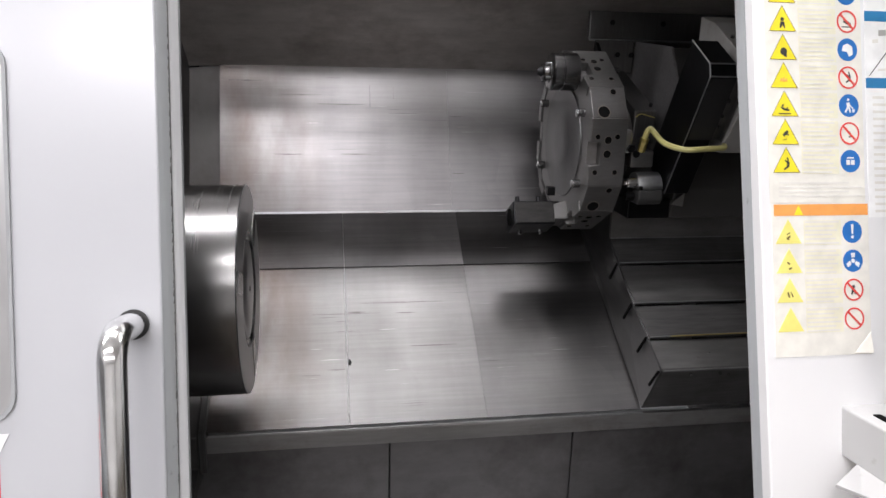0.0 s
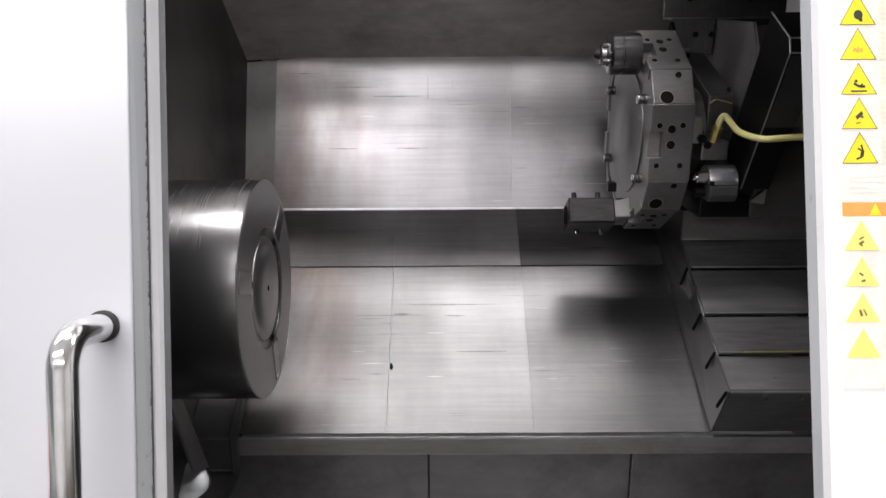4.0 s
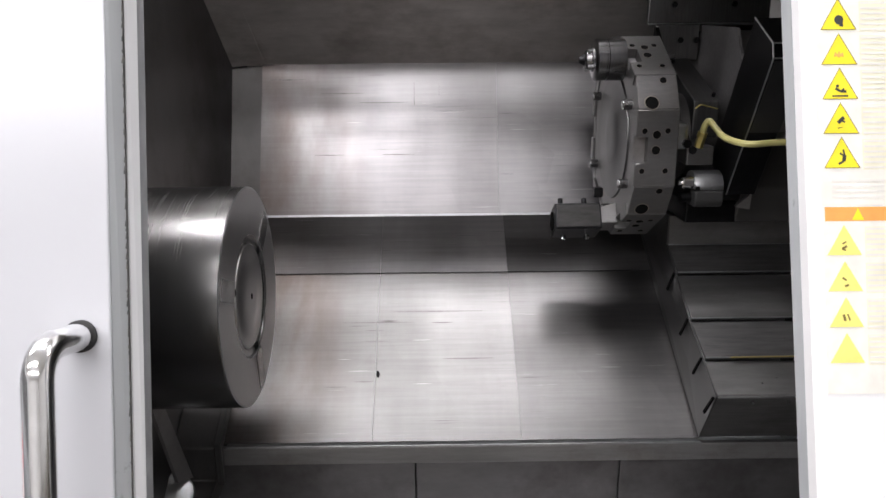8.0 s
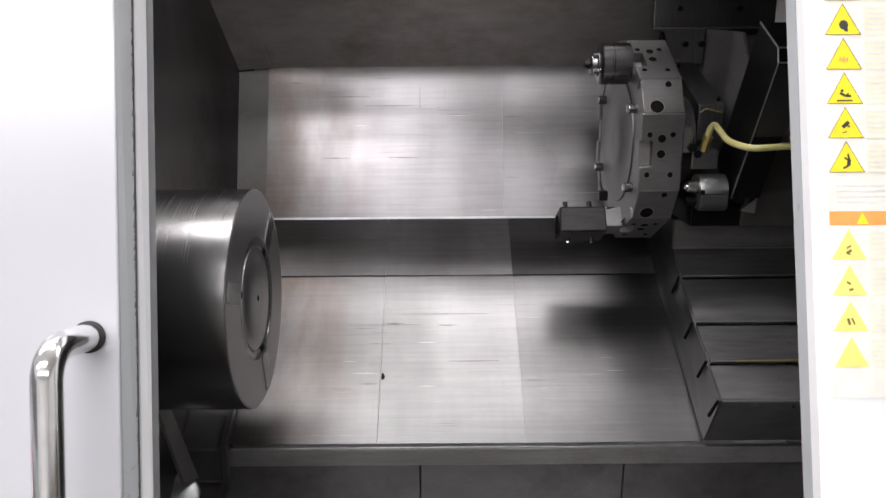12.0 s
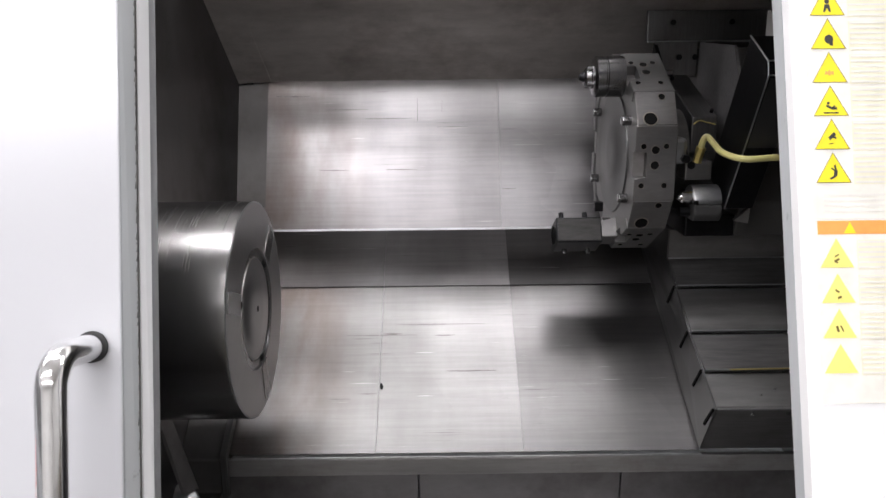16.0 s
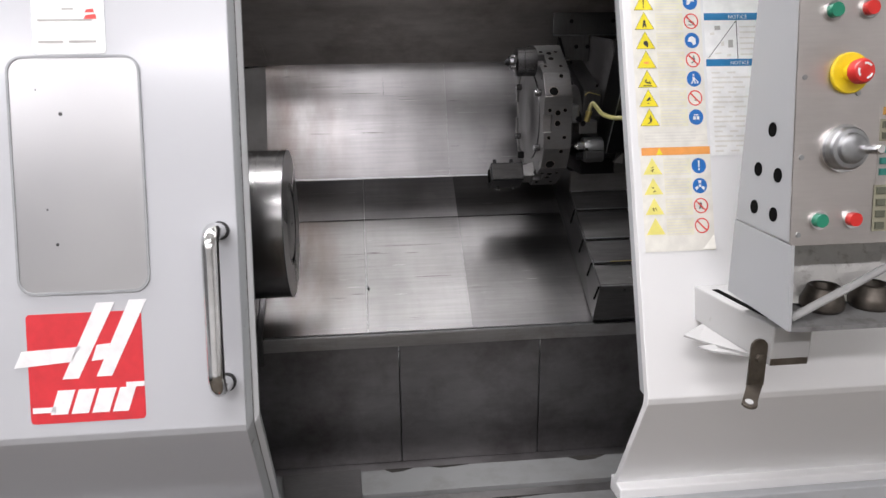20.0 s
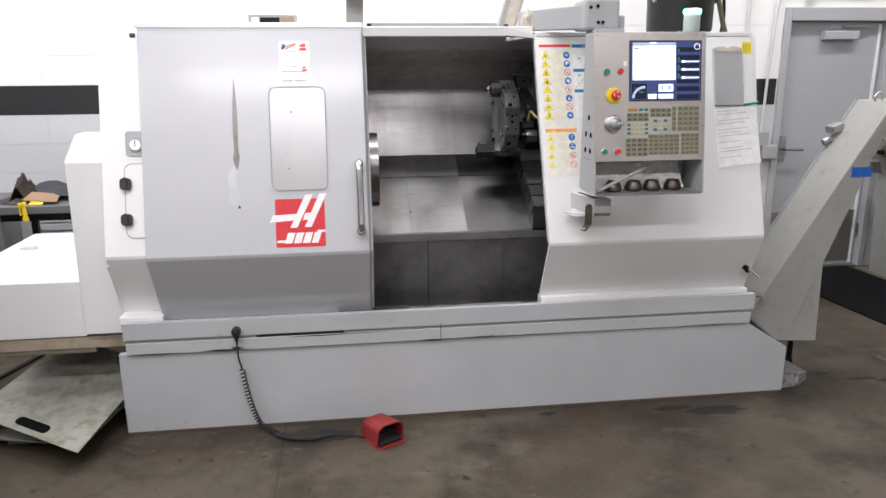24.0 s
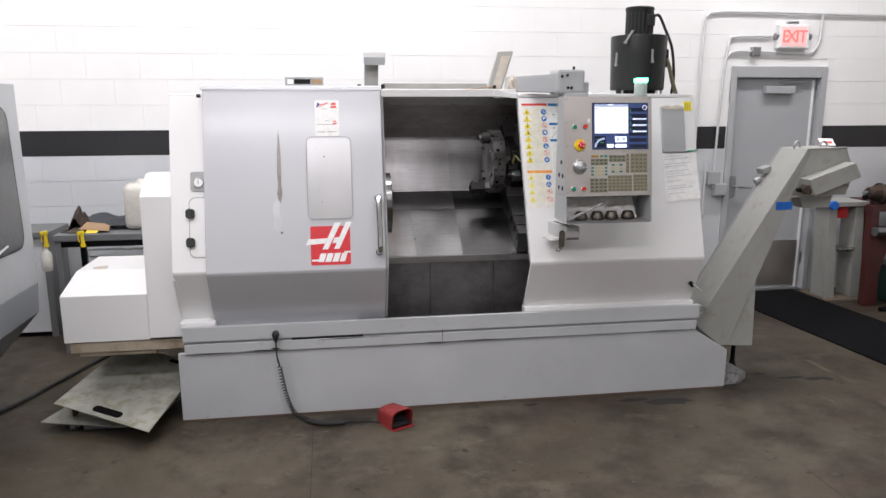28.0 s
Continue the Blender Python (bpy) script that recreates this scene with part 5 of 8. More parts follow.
def warn_row(t, zc, k, faded=False):
    tri = part("triangle", FRONT.plate(sp([(1.9585, zc - 0.015), (1.9985, zc - 0.015), (1.9785, zc + 0.0185)]), 0.0010, 0.0014), S_YELLOW if k < 8 else S_PALE, t)
    if not faded and k < 8:
        part("border", FRONT.ring(sp([(1.9578, zc - 0.0155), (1.9992, zc - 0.0155), (1.9785, zc + 0.0193)]), sp([(1.9588, zc - 0.0149), (1.9982, zc - 0.0149), (1.9785, zc + 0.0182)]), 0.0014, 0.0017), INK_BROWN, tri)
    if not faded:
        for shape in TRI_MARKS[k % len(TRI_MARKS)]:
            part("mark", FRONT.plate(sp([(1.9785 + u * 0.01, zc - 0.004 + w * 0.01) for u, w in shape]), 0.0014, 0.0017), (S_ORANGE if k == 4 else INK_DARK) if k < 8 else INK_BROWN, tri)
    part("text_field", FRONT.plate(sp([(2.0025, zc - 0.0175), (2.0605, zc - 0.0175), (2.0605, zc + 0.0165), (2.0025, zc + 0.0165)]), 0.0008, 0.00115), S_CREAM, t)
    for q in range(6):
        wdt = 0.042 + 0.014 * ((q * 7 + k * 3) % 5) / 5
        part("text_bar", FRONT.plate(sp([(2.004, zc + 0.013 - q * 0.0058), (2.004 + wdt, zc + 0.013 - q * 0.0058), (2.004 + wdt, zc + 0.0152 - q * 0.0058), (2.004, zc + 0.0152 - q * 0.0058)]), 0.0011, 0.0014), INK_SOFT, t)
    cx = 2.078
    if k in (2, 4, 6, 10, 11):
        rg = part("ban_ring", FRONT.ring(sp(disc(cx, zc, 0.0155, 22)), sp(disc(cx, zc, 0.0132, 22)), 0.0010, 0.0015), S_RED, t)
        part("ban_bar", FRONT.plate(sp([(cx - 0.0108, zc + 0.0088), (cx - 0.0088, zc + 0.0108), (cx + 0.0108, zc - 0.0088), (cx + 0.0088, zc - 0.0108)]), 0.0010, 0.0015), S_RED, rg)
        if k != 11:
            for shape in TRI_MARKS[(k + 3) % len(TRI_MARKS)]:
                part("mark", FRONT.plate(sp([(cx + u * 0.009, zc + w * 0.009) for u, w in shape]), 0.0010, 0.0013), INK_DARK, rg)
    else:
        ds = part("duty_disc", FRONT.plate(sp(disc(cx, zc, 0.0155, 22)), 0.0010, 0.0014), S_BLUE, t)
        for shape in DISC_MARKS[k % len(DISC_MARKS)]:
            part("mark", FRONT.plate(sp([(cx + u * 0.01, zc + w * 0.01) for u, w in shape]), 0.0014, 0.0017), VINYL_WHITE, ds)

s1 = sheet("warning_label", "tall warning sheet with yellow triangles and a red heading", 1.952, 2.100, 1.3855, 1.757, STICK_PAPER)
part("heading", FRONT.plate(sp([(1.952, 1.745), (2.100, 1.745), (2.100, 1.757), (1.952, 1.757)]), 0.0010, 0.0013), S_RED, s1)
ZS = [1.7095 - 0.0381 * k for k in range(8)]
for k, z in enumerate(ZS):
    warn_row(s1, z, k)
for q in range(4):
    part("text_bar", FRONT.plate(sp([(1.966, 1.394 + 0.006 * q), (2.095 - 0.02 * (q % 2), 1.394 + 0.006 * q), (2.095 - 0.02 * (q % 2), 1.3965 + 0.006 * q), (1.966, 1.3965 + 0.006 * q)]), 0.0010, 0.0013), INK_SOFT, s1)
s2 = sheet("warning_label", "peeling warning sheet with faded triangles and an orange heading", 1.954, 2.104, 1.175, 1.3845, STICK_PAPER)
part("heading", FRONT.plate(sp([(1.957, 1.3685), (2.1035, 1.3685), (2.1035, 1.384), (1.957, 1.384)]), 0.0010, 0.0013), S_ORANGE, s2)
part("heading_mark", FRONT.plate(sp([(1.988, 1.3695), (2.002, 1.3695), (1.995, 1.3825)]), 0.0013, 0.0015), S_YELLOW, s2)
for k in range(4):
    warn_row(s2, 1.3455 - 0.0402 * k, 8 + k, k == 3)
part("curled_corner", solid(B(), [FRONT.at(shear(2.078, 1.18), 1.177, 0.001), FRONT.at(shear(2.1035, 1.18), 1.177, 0.006), FRONT.at(shear(2.1035, 1.21), 1.205, 0.001)], [FRONT.at(shear(2.078, 1.18), 1.177, 0.0016), FRONT.at(shear(2.1035, 1.18), 1.177, 0.0066), FRONT.at(shear(2.1035, 1.21), 1.205, 0.0016)]), STICK_PAPER, s2, "curled yellowed corner")
s3 = sheet("notice_label", "white notice sheet with blue headings", 2.106, 2.25, 1.365, 1.757, PAPER)


def lettering(word, x, z, size, plane, off, material, parent):
    """White or dark letters lying on a leaning front, one mesh a letter."""
    for ch in word:
        cu = bpy.data.curves.new("letter", "FONT")
        cu.body, cu.size, cu.extrude = ch, size, 0.0001
        tmp = new("letter", cu)
        me = bpy.data.meshes.new_from_object(tmp.evaluated_get(bpy.context.evaluated_depsgraph_get()))
        bpy.data.objects.remove(tmp)
        wide = max((v.co.x for v in me.vertices), default=0)
        up = Vector((0, plane.slope, 1)).normalized()
        m = Matrix((Vector((1, 0, 0)), up, plane.n)).transposed().to_4x4()
        m.translation = plane.at(x, z, off)
        me.transform(m)
        me.materials.append(material)
        ob = new("letter", me)
        ob.parent, ob.matrix_parent_inverse = parent, Matrix.Translation(parent.location).inverted()
        x += wide + size * 0.10


for z in (1.749, 1.641, 1.5495):
    hd = part("heading", FRONT.plate(sp([(2.106, z - 0.006), (2.25, z - 0.006), (2.25, z + 0.008), (2.106, z + 0.008)]), 0.0010, 0.0013), S_SKY, s3)
    lettering("NOTICE", shear(2.158, z), z - 0.0032, 0.0105, FRONT, 0.0015, VINYL_WHITE, hd)
for pts in ([(2.111, 1.560), (2.1125, 1.560), (2.176, 1.634), (2.1745, 1.634)], [(2.1745, 1.634), (2.176, 1.634), (2.176, 1.557), (2.1745, 1.557)]):
    part("diagram_line", FRONT.plate(sp(pts), 0.0010, 0.0013), INK_DARK, s3)
for k, (x, z, w, h) in enumerate(((2.128, 1.615, 0.012, 0.009), (2.118, 1.605, 0.009, 0.006), (2.140, 1.583, 0.007, 0.010), (2.156, 1.580, 0.010, 0.016), (2.152, 1.562, 0.009, 0.006), (2.126, 1.567, 0.014, 0.004), (2.13, 1.69, 0.014, 0.009), (2.15, 1.71, 0.014, 0.009))):
    part("diagram_block", FRONT.plate(sp([(x, z), (x + w, z + 0.001), (x + w, z + h), (x, z + h - 0.001)]), 0.0010, 0.0013), INK_SOFT if k % 3 else INK, s3)
for q in range(6):
    part("text_bar", FRONT.plate(sp([(2.181, 1.565 + 0.011 * q), (2.235, 1.565 + 0.011 * q), (2.235, 1.568 + 0.011 * q), (2.181, 1.568 + 0.011 * q)]), 0.0010, 0.0013), INK_SOFT, s3)
for q in range(17):
    wd = 0.03 + 0.05 * ((q * 5) % 4) / 4
    for x in (2.116, 2.150 + 0.012 * (q % 2)):
        part("text_bar", FRONT.plate(sp([(x, 1.372 + 0.0098 * q), (x + wd * 0.6, 1.372 + 0.0098 * q), (x + wd * 0.6, 1.3755 + 0.0098 * q), (x, 1.3755 + 0.0098 * q)]), 0.0010, 0.0013), INK_SOFT, s3)

# ---- control pendant ----
pend = thing("control_pendant", (2.3, -0.3, 1.145), "stainless control pendant with screen, keys and a tool tray", "control panel")
X0, X1 = 2.066, 2.540
yb = -0.21
part("face_plate", FACE.plate(rounded(X0, X1, 1.283, 1.792, 0.006, 3), -0.003, 0.0), STAINLESS, pend)
part("housing", along_x([(FACE.at(0, 1.284)[1] + 0.004, 1.284), (FACE.at(0, 1.79)[1] + 0.004, 1.79), (yb, 1.79), (yb, 1.284)], X0 + 0.002, X1 - 0.002, 0.003), ARM_GREY, pend)
for nm, a, b in (("tray_side", X0 + 0.002, X0 + 0.008), ("tray_side", X1 - 0.008, X1 - 0.002)):
    part(nm, along_x([(FACE.at(0, 1.283)[1], 1.283), (FACE.at(0, 1.146)[1], 1.146), (yb, 1.146), (yb, 1.283)], a, b), ARM_GREY, pend)
part("tray_floor", cube(X0 + 0.008, X1 - 0.008, -0.405, yb, 1.142, 1.150), TRAYD, pend)
part("tray_back", cube(X0 + 0.008, X1 - 0.008, yb - 0.006, yb, 1.15, 1.283), ARM_GREY, pend)
tc = B()
bmesh.ops.create_grid(tc, x_segments=30, y_segments=8, size=0.5)
for v in tc.verts:
    u, w = v.co.x, v.co.y
    v.co = Vector((2.285 + u * 0.42, yb - 0.062 + 0.075 * w + 0.012 * noise.noise(Vector((u * 9, w * 5, 4.0))), 1.212 + w * 0.112 + 0.008 * noise.noise(Vector((u * 6, 2.0, 1)))))
bmesh.ops.solidify(tc, geom=tc.faces[:], thickness=0.001)
part("tray_sleeve", tc, SLEEVE, pend, "crumpled plastic sleeve at the back of the tray")
for hz, hy in ((1.32, -0.33), (1.32, -0.27), (1.385, -0.33), (1.385, -0.27), (1.455, -0.30)):
    part("plug_hole", rod((X0 + 0.001, hy, hz), (X0 + 0.0035, hy, hz), 0.012, seg=16), DARKHOLE, pend)
for i in range(14):
    sx, sz = ((X0 + 0.012, 1.30 + 0.12 * i) if i < 5 else (X1 - 0.012, 1.30 + 0.12 * (i - 5)) if i < 10 else (X0 + 0.10 + 0.11 * (i - 10), 1.785 if i % 2 else 1.515))
    part("screw", FACE.plate(disc(sx, min(sz, 1.783), 0.004, 10), 0.0, 0.002), ZINC, pend)
scr = part("screen", FACE.rect(2.214, 2.520, 1.522, 1.760, 0.0, 0.004), BLACK, pend, "lit operator screen")
part("backdrop", FACE.rect(2.218, 2.516, 1.526, 1.756, 0.004, 0.0046), SCREEN_BLUE, scr)
SL = lambda u0, u1, v0, v1: (2.218 + 0.298 * u0, 2.218 + 0.298 * u1, 1.756 - 0.23 * v1, 1.756 - 0.23 * v0)
for u0, u1, v0, v1, mt in [(0.03, 0.64, 0.07, 0.66, SCREEN_WHITE), (0.03, 0.64, 0.02, 0.06, SCREEN_GREY), (0.40, 0.61, 0.73, 0.86, SCREEN_WHITE), (0.40, 0.61, 0.90, 0.98, SCREEN_WHITE), (0.25, 0.37, 0.90, 0.98, SCREEN_WHITE), (0.02, 0.23, 0.72, 0.98, SCREEN_DARK)] + \
        [(0.66, 0.98, 0.10 + 0.135 * k, 0.18 + 0.135 * k, SCREEN_DARK) for k in range(7)] + [(0.72, 0.97, 0.335 + 0.145 * k, 0.36 + 0.145 * k, SCREEN_GREY) for k in range(3)] + [(0.05, 0.10, 0.12, 0.135, INK)]:
    part("field", FACE.rect(*SL(u0, u1, v0, v1), 0.0046, 0.0052), mt, scr)
arc_o = [(2.225 + 0.055 * (1 - math.cos(radians(a))), 1.534 + 0.048 * math.sin(radians(a))) for a in range(0, 91, 10)]
arc_i = [(2.235 + 0.045 * (1 - math.cos(radians(a))), 1.534 + 0.038 * math.sin(radians(a))) for a in range(90, -1, -10)]
for u0, u1, v0, v1, mt in [(0.675, 0.69, q, q + 0.05, SCREEN_GREEN) for q in (0.13, 0.27, 0.40, 0.545)] + [(0.74, 0.98, q, q + 0.018, SCREEN_WHITE) for q in (0.335, 0.47, 0.61)] + [(0.73, 0.77, q - 0.008, q + 0.03, SCREEN_WHITE) for q in (0.335, 0.47, 0.61)] + \
        [(0.04, 0.12, 0.11, 0.125, INK_DARK), (0.27, 0.36, 0.015, 0.04, SCREEN_WHITE), (0.05, 0.10, 0.79, 0.80, SCREEN_GREEN), (0.12, 0.19, 0.86, 0.875, SCREEN_GREEN), (0.43, 0.47, 0.76, 0.83, SCREEN_GREY), (0.53, 0.58, 0.76, 0.83, SCREEN_GREY), (0.43, 0.58, 0.935, 0.95, SCREEN_GREY)]:
    part("field", FACE.rect(*SL(u0, u1, v0, v1), 0.0053, 0.0058), mt, scr)
part("load_meter", FACE.plate(arc_o + arc_i, 0.0052, 0.0056), SCREEN_GREY, scr)
part("mark_ring", FACE.ring(disc(2.500, 1.735, 0.013, 20), disc(2.500, 1.735, 0.010, 20), 0.0046, 0.0052), SCREEN_WHITE, scr)

def push_button(x, z, material, label):
    b = part("push_button", FACE.plate(disc(x, z, 0.0145, 20), 0.0, 0.006), CHROME, pend, label)
    part("cap", FACE.plate(disc(x, z, 0.0105, 20), 0.006, 0.013), material, b)
push_button(2.119, 1.637, GREEN, "green power button")
push_button(2.176, 1.640, RED, "red power button")
push_button(2.110, 1.322, GREEN, "green cycle button")
push_button(2.166, 1.322, RED, "red stop button")
es = part("emergency_stop", FACE.plate(disc(2.148, 1.545, 0.031, 28), 0.0, 0.008, bevel=0.002), YELLOW, pend, "yellow ring with a red mushroom button")
c0 = FACE.at(2.148, 1.545, 0.008)
part("stem", rod(c0, c0 + FACE.n * 0.018, 0.014, seg=20), YELLOW, es)
part("mushroom", turned(B(), [(0.014, 0.014), (0.016, 0.0185), (0.026, 0.019), (0.031, 0.016), (0.033, 0.008)], c0, FACE.n, 28), RED, es, "", True)
for a0 in (40, 160, 280):
    n_ = [(2.148 + 0.0125 * math.cos(radians(a0 + q)), 1.545 + 0.0125 * math.sin(radians(a0 + q))) for q in range(0, 61, 15)]
    n_ += [(2.148 + 0.0095 * math.cos(radians(a0 + q)), 1.545 + 0.0095 * math.sin(radians(a0 + q))) for q in range(60, -1, -15)]
    part("turn_mark", FACE.plate(n_, 0.0405, 0.0412), VINYL_WHITE, es)
kn = part("jog_dial", FACE.plate(disc(2.145, 1.432, 0.037, 32), 0.0, 0.006), CHROME, pend, "silver jog handwheel")
c1 = FACE.at(2.145, 1.432, 0.006)
part("wheel", turned(B(), [(0, 0.033), (0.012, 0.033), (0.016, 0.030), (0.017, 0.024), (0.024, 0.022), (0.026, 0.018)], c1, FACE.n, 36), ZINC, kn, "", True)
part("crank_knob", rod(FACE.at(2.166, 1.430, 0.03), FACE.at(2.170, 1.430, 0.055), 0.007, 0.008, 14, 0.002), CHROME, kn)
part("faded_label", FACE.rect(2.085, 2.135, 1.70, 1.765, 0.0, 0.0005), STAINLESS, pend)
part("small_label", FACE.rect(2.19, 2.204, 1.66, 1.68, 0.0, 0.0006), PAPER, pend)

keypad = part("keypad", FACE.rect(2.204, 2.513, 1.300, 1.498, 0.0, 0.001), STAINLESS, pend)
key_meshes = {}
def key(cx, cy, w, h, material):
    """A key at crop units of the keypad drawing: cx 522..890, cy 365..605."""
    x, z = 2.208 + (cx / 2.05 - 258) * 0.00173, 1.494 - (cy / 2.05 - 180) * 0.00166
    idx = (w, h, material.name)
    if idx not in key_meshes:
        bm = B()
        P = Plane(0, 0, 0.14)
        a, b = w / 2.05 * 0.00173 / 2, h / 2.05 * 0.00166 / 2
        solid(bm, [P.at(u, v) for u, v in ((-a, -b), (a, -b), (a, b), (-a, b))], [P.at(u, v, 0.003) for u, v in ((-a * 0.86, -b * 0.86), (a * 0.86, -b * 0.86), (a * 0.86, b * 0.86), (-a * 0.86, b * 0.86))])
        bmesh.ops.recalc_face_normals(bm, faces=bm.faces)
        me = bpy.data.meshes.new("key")
        bm.to_mesh(me)
        bm.free()
        me.materials.append(material)
        key_meshes[idx] = me
    ob = new("key", key_meshes[idx])
    ob.location = FACE.at(x, z, 0.001)
    ob.parent = keypad
    return ob
def key_grid(x0, x1, y0, y1, cols, rows, material, skip=(), special={}):
    kx, kz = lambda c: 2.208 + (c / 2.05 - 258) * 0.00173, lambda c: 1.494 - (c / 2.05 - 180) * 0.00166
    if not special:
        part("key_field", FACE.rect(kx(x0), kx(x1), kz(y1), kz(y0), 0.001, 0.0016), KEY_FIELD, keypad)
    for i in range(cols):
        for j in range(rows):
            if (i, j) in skip:
                continue
            px, py = (x1 - x0) / cols, (y1 - y0) / rows
            key(x0 + px * (i + 0.5), y0 + py * (j + 0.5), px * 0.70, py * 0.62, special.get((i, j), material))
key(554, 377, 48, 15, KEY_ORANGE)
key(597, 377, 19, 14, KEY_TEAL)
key(623, 377, 19, 14, KEY_TEAL)
key_grid(525, 635, 392, 434, 4, 2, KEY_DARK)
key_grid(525, 635, 440, 503, 5, 3, KEY_YELLOW, special={(0, j): KEY_TEAL for j in range(3)} | {(4, j): KEY_TEAL for j in range(3)})
key_grid(520, 632, 517, 607, 4, 4, KEY_DARK)
key_grid(642, 750, 370, 414, 4, 2, KEY_DARK)
key_grid(656, 734, 422, 486, 3, 3, KEY_YELLOW, skip=((1, 1),), special={(0, 0): KEY_TEAL, (2, 0): KEY_TEAL, (0, 2): KEY_TEAL, (2, 2): KEY_TEAL})
key_grid(753, 775, 362, 484, 1, 5, KEY_TAN)
key_grid(782, 892, 362, 484, 4, 5, KEY_TAN)
key_grid(634, 792, 500, 602, 6, 5, KEY_TAN)
key_grid(800, 892, 496, 602, 4, 5, KEY_TAN)

for k, x in enumerate((2.175, 2.264, 2.345, 2.437)):
    cup = thing("tool_cup", (x, -0.33, 1.15), "dark steel tapered collet cup lying in the tray", "collet", "collet cups in the tray")
    part("rim", turned(B(), [(0, 0.031), (0.006, 0.036), (0.016, 0.0365), (0.022, 0.034)], (x, -0.33, 1.15), (0, 0, 1), 28), CUPM, cup, "", True)
    part("cone", turned(B(), [(0.022, 0.034), (0.034, 0.029), (0.041, 0.027), (0.043, 0.024), (0.041, 0.019), (0.026, 0.015)], (x, -0.33, 1.15), (0, 0, 1), 28), CUPM, cup, "", True)
wand = thing("clear_tube", (2.2, -0.37, 1.155), "clear plastic tube leaning in the pendant tray", "tube")
part("tube", tube([(2.085, -0.385, 1.158), (2.19, -0.375, 1.205), (2.30, -0.35, 1.245)], 0.007, 10), FILM, wand, smooth=True)

brk = thing("pendant_bracket", (2.05, -0.3, 1.04), "grey folded bracket with a rusty bent hook", "bracket")
part("arm", solid(B(), [(2.074, -0.055, 1.033), (2.102, -0.315, 1.040), (2.176, -0.315, 1.040), (2.176, -0.055, 1.033)], [(2.076, -0.055, 1.103), (2.104, -0.315, 1.112), (2.176, -0.315, 1.112), (2.176, -0.055, 1.103)], 0.003), BRACKET, brk)
part("slot", solid(B(), [(2.10, -0.09, 1.1035), (2.112, -0.09, 1.1035), (2.128, -0.28, 1.1115), (2.118, -0.28, 1.1115)], [(2.10, -0.09, 1.1055), (2.112, -0.09, 1.1055), (2.128, -0.28, 1.1135), (2.118, -0.28, 1.1135)]), DARKHOLE, brk)
part("prong", solid(B(), [(2.028, -0.13, 1.022), (2.052, -0.15, 1.018), (2.10, -0.26, 1.034), (2.085, -0.10, 1.034)], [(2.028, -0.13, 1.026), (2.052, -0.15, 1.022), (2.10, -0.26, 1.038), (2.085, -0.10, 1.038)]), BRACKET, brk)
part("prong", solid(B(), [(2.04, -0.17, 1.014), (2.06, -0.19, 1.012), (2.11, -0.27, 1.034), (2.10, -0.2, 1.034)], [(2.04, -0.17, 1.018), (2.06, -0.19, 1.016), (2.11, -0.27, 1.038), (2.10, -0.2, 1.038)]), BRACKET, brk)
HOOK = [(2.062, 1.006), (2.092, 1.006), (2.092, 1.080)] + [(2.077 + 0.015 * math.cos(a), 1.080 + 0.015 * math.sin(a)) for a in [math.pi * q / 6 for q in range(1, 6)]] + [(2.062, 1.080)]
hook = part("hook", along_y(HOOK, -0.322, -0.317), RUSTY, brk, "rusty bent steel hook")
foot_c = Vector((2.044, -0.364))
foot_o = [(2.092, -0.3195), (2.062, -0.3195)] + [(foot_c.x + 0.014 * math.cos(a), foot_c.y + 0.014 * math.sin(a)) for a in [math.pi + math.pi * q / 8 for q in range(9)]]
foot_i = disc(foot_c.x, foot_c.y, 0.0068, 22)
fall = lambda y: 1.009 + (y + 0.3195) * 0.22
foot = part("foot", solid(B(), [(x, y, fall(y) - 0.005) for x, y in foot_o], [(x, y, fall(y)) for x, y in foot_o], 0.0008), RUSTY, hook)
part("hook_hole", solid(B(), [(x, y, fall(y)) for x, y in foot_i], [(x, y, fall(y) + 0.0006) for x, y in foot_i]), BRACKET, hook)
part("bolt", rod((2.077, -0.322, 1.061), (2.077, -0.329, 1.061), 0.0075, seg=6, bevel=0.0008), RUSTY, brk)
part("rusty_edge", cube(2.103, 2.172, -0.3165, -0.315, 1.0405, 1.053), RUSTY, brk, "rust along the bracket's lower edge")

arm = thing("swing_arm", (2.1, 0.1, 1.81), "grey boxed swing arm carrying the control pendant", "swing arm")
part("beam", solid(B(), [(1.89, 0.27, 1.825), (2.10, -0.10, 1.815), (2.10, -0.02, 1.815), (1.95, 0.36, 1.825)], [(1.89, 0.27, 1.91), (2.10, -0.10, 1.915), (2.10, -0.02, 1.915), (1.95, 0.36, 1.91)], 0.004), ARM_GREY, arm)
head = part("joint_box", cube(2.085, 2.235, -0.15, 0.02, 1.808, 1.935, 0.012), ARM_GREY, arm)
for bx, bz in ((2.105, 1.90), (2.135, 1.905), (2.14, 1.84), (2.16, 1.84)):
    part("bolt", rod((bx, -0.151, bz), (bx, -0.157, bz), 0.007, seg=10), DARKSTEEL, head)
part("stub", cube(2.235, 2.27, -0.12, 0.0, 1.80, 1.87, 0.008), ARM_GREY, arm)
part("drop_post", cube(2.12, 2.24, -0.20, -0.05, 1.79, 1.812, 0.003), ARM_GREY, arm)
part("top_screw", rod((2.20, -0.06, 1.935), (2.20, -0.06, 1.955), 0.007, seg=10), BLACK, arm)

bea = thing("signal_beacon", (2.52, -0.25, 1.79), "frosted signal beacon with its green lamp lit", "signal light")
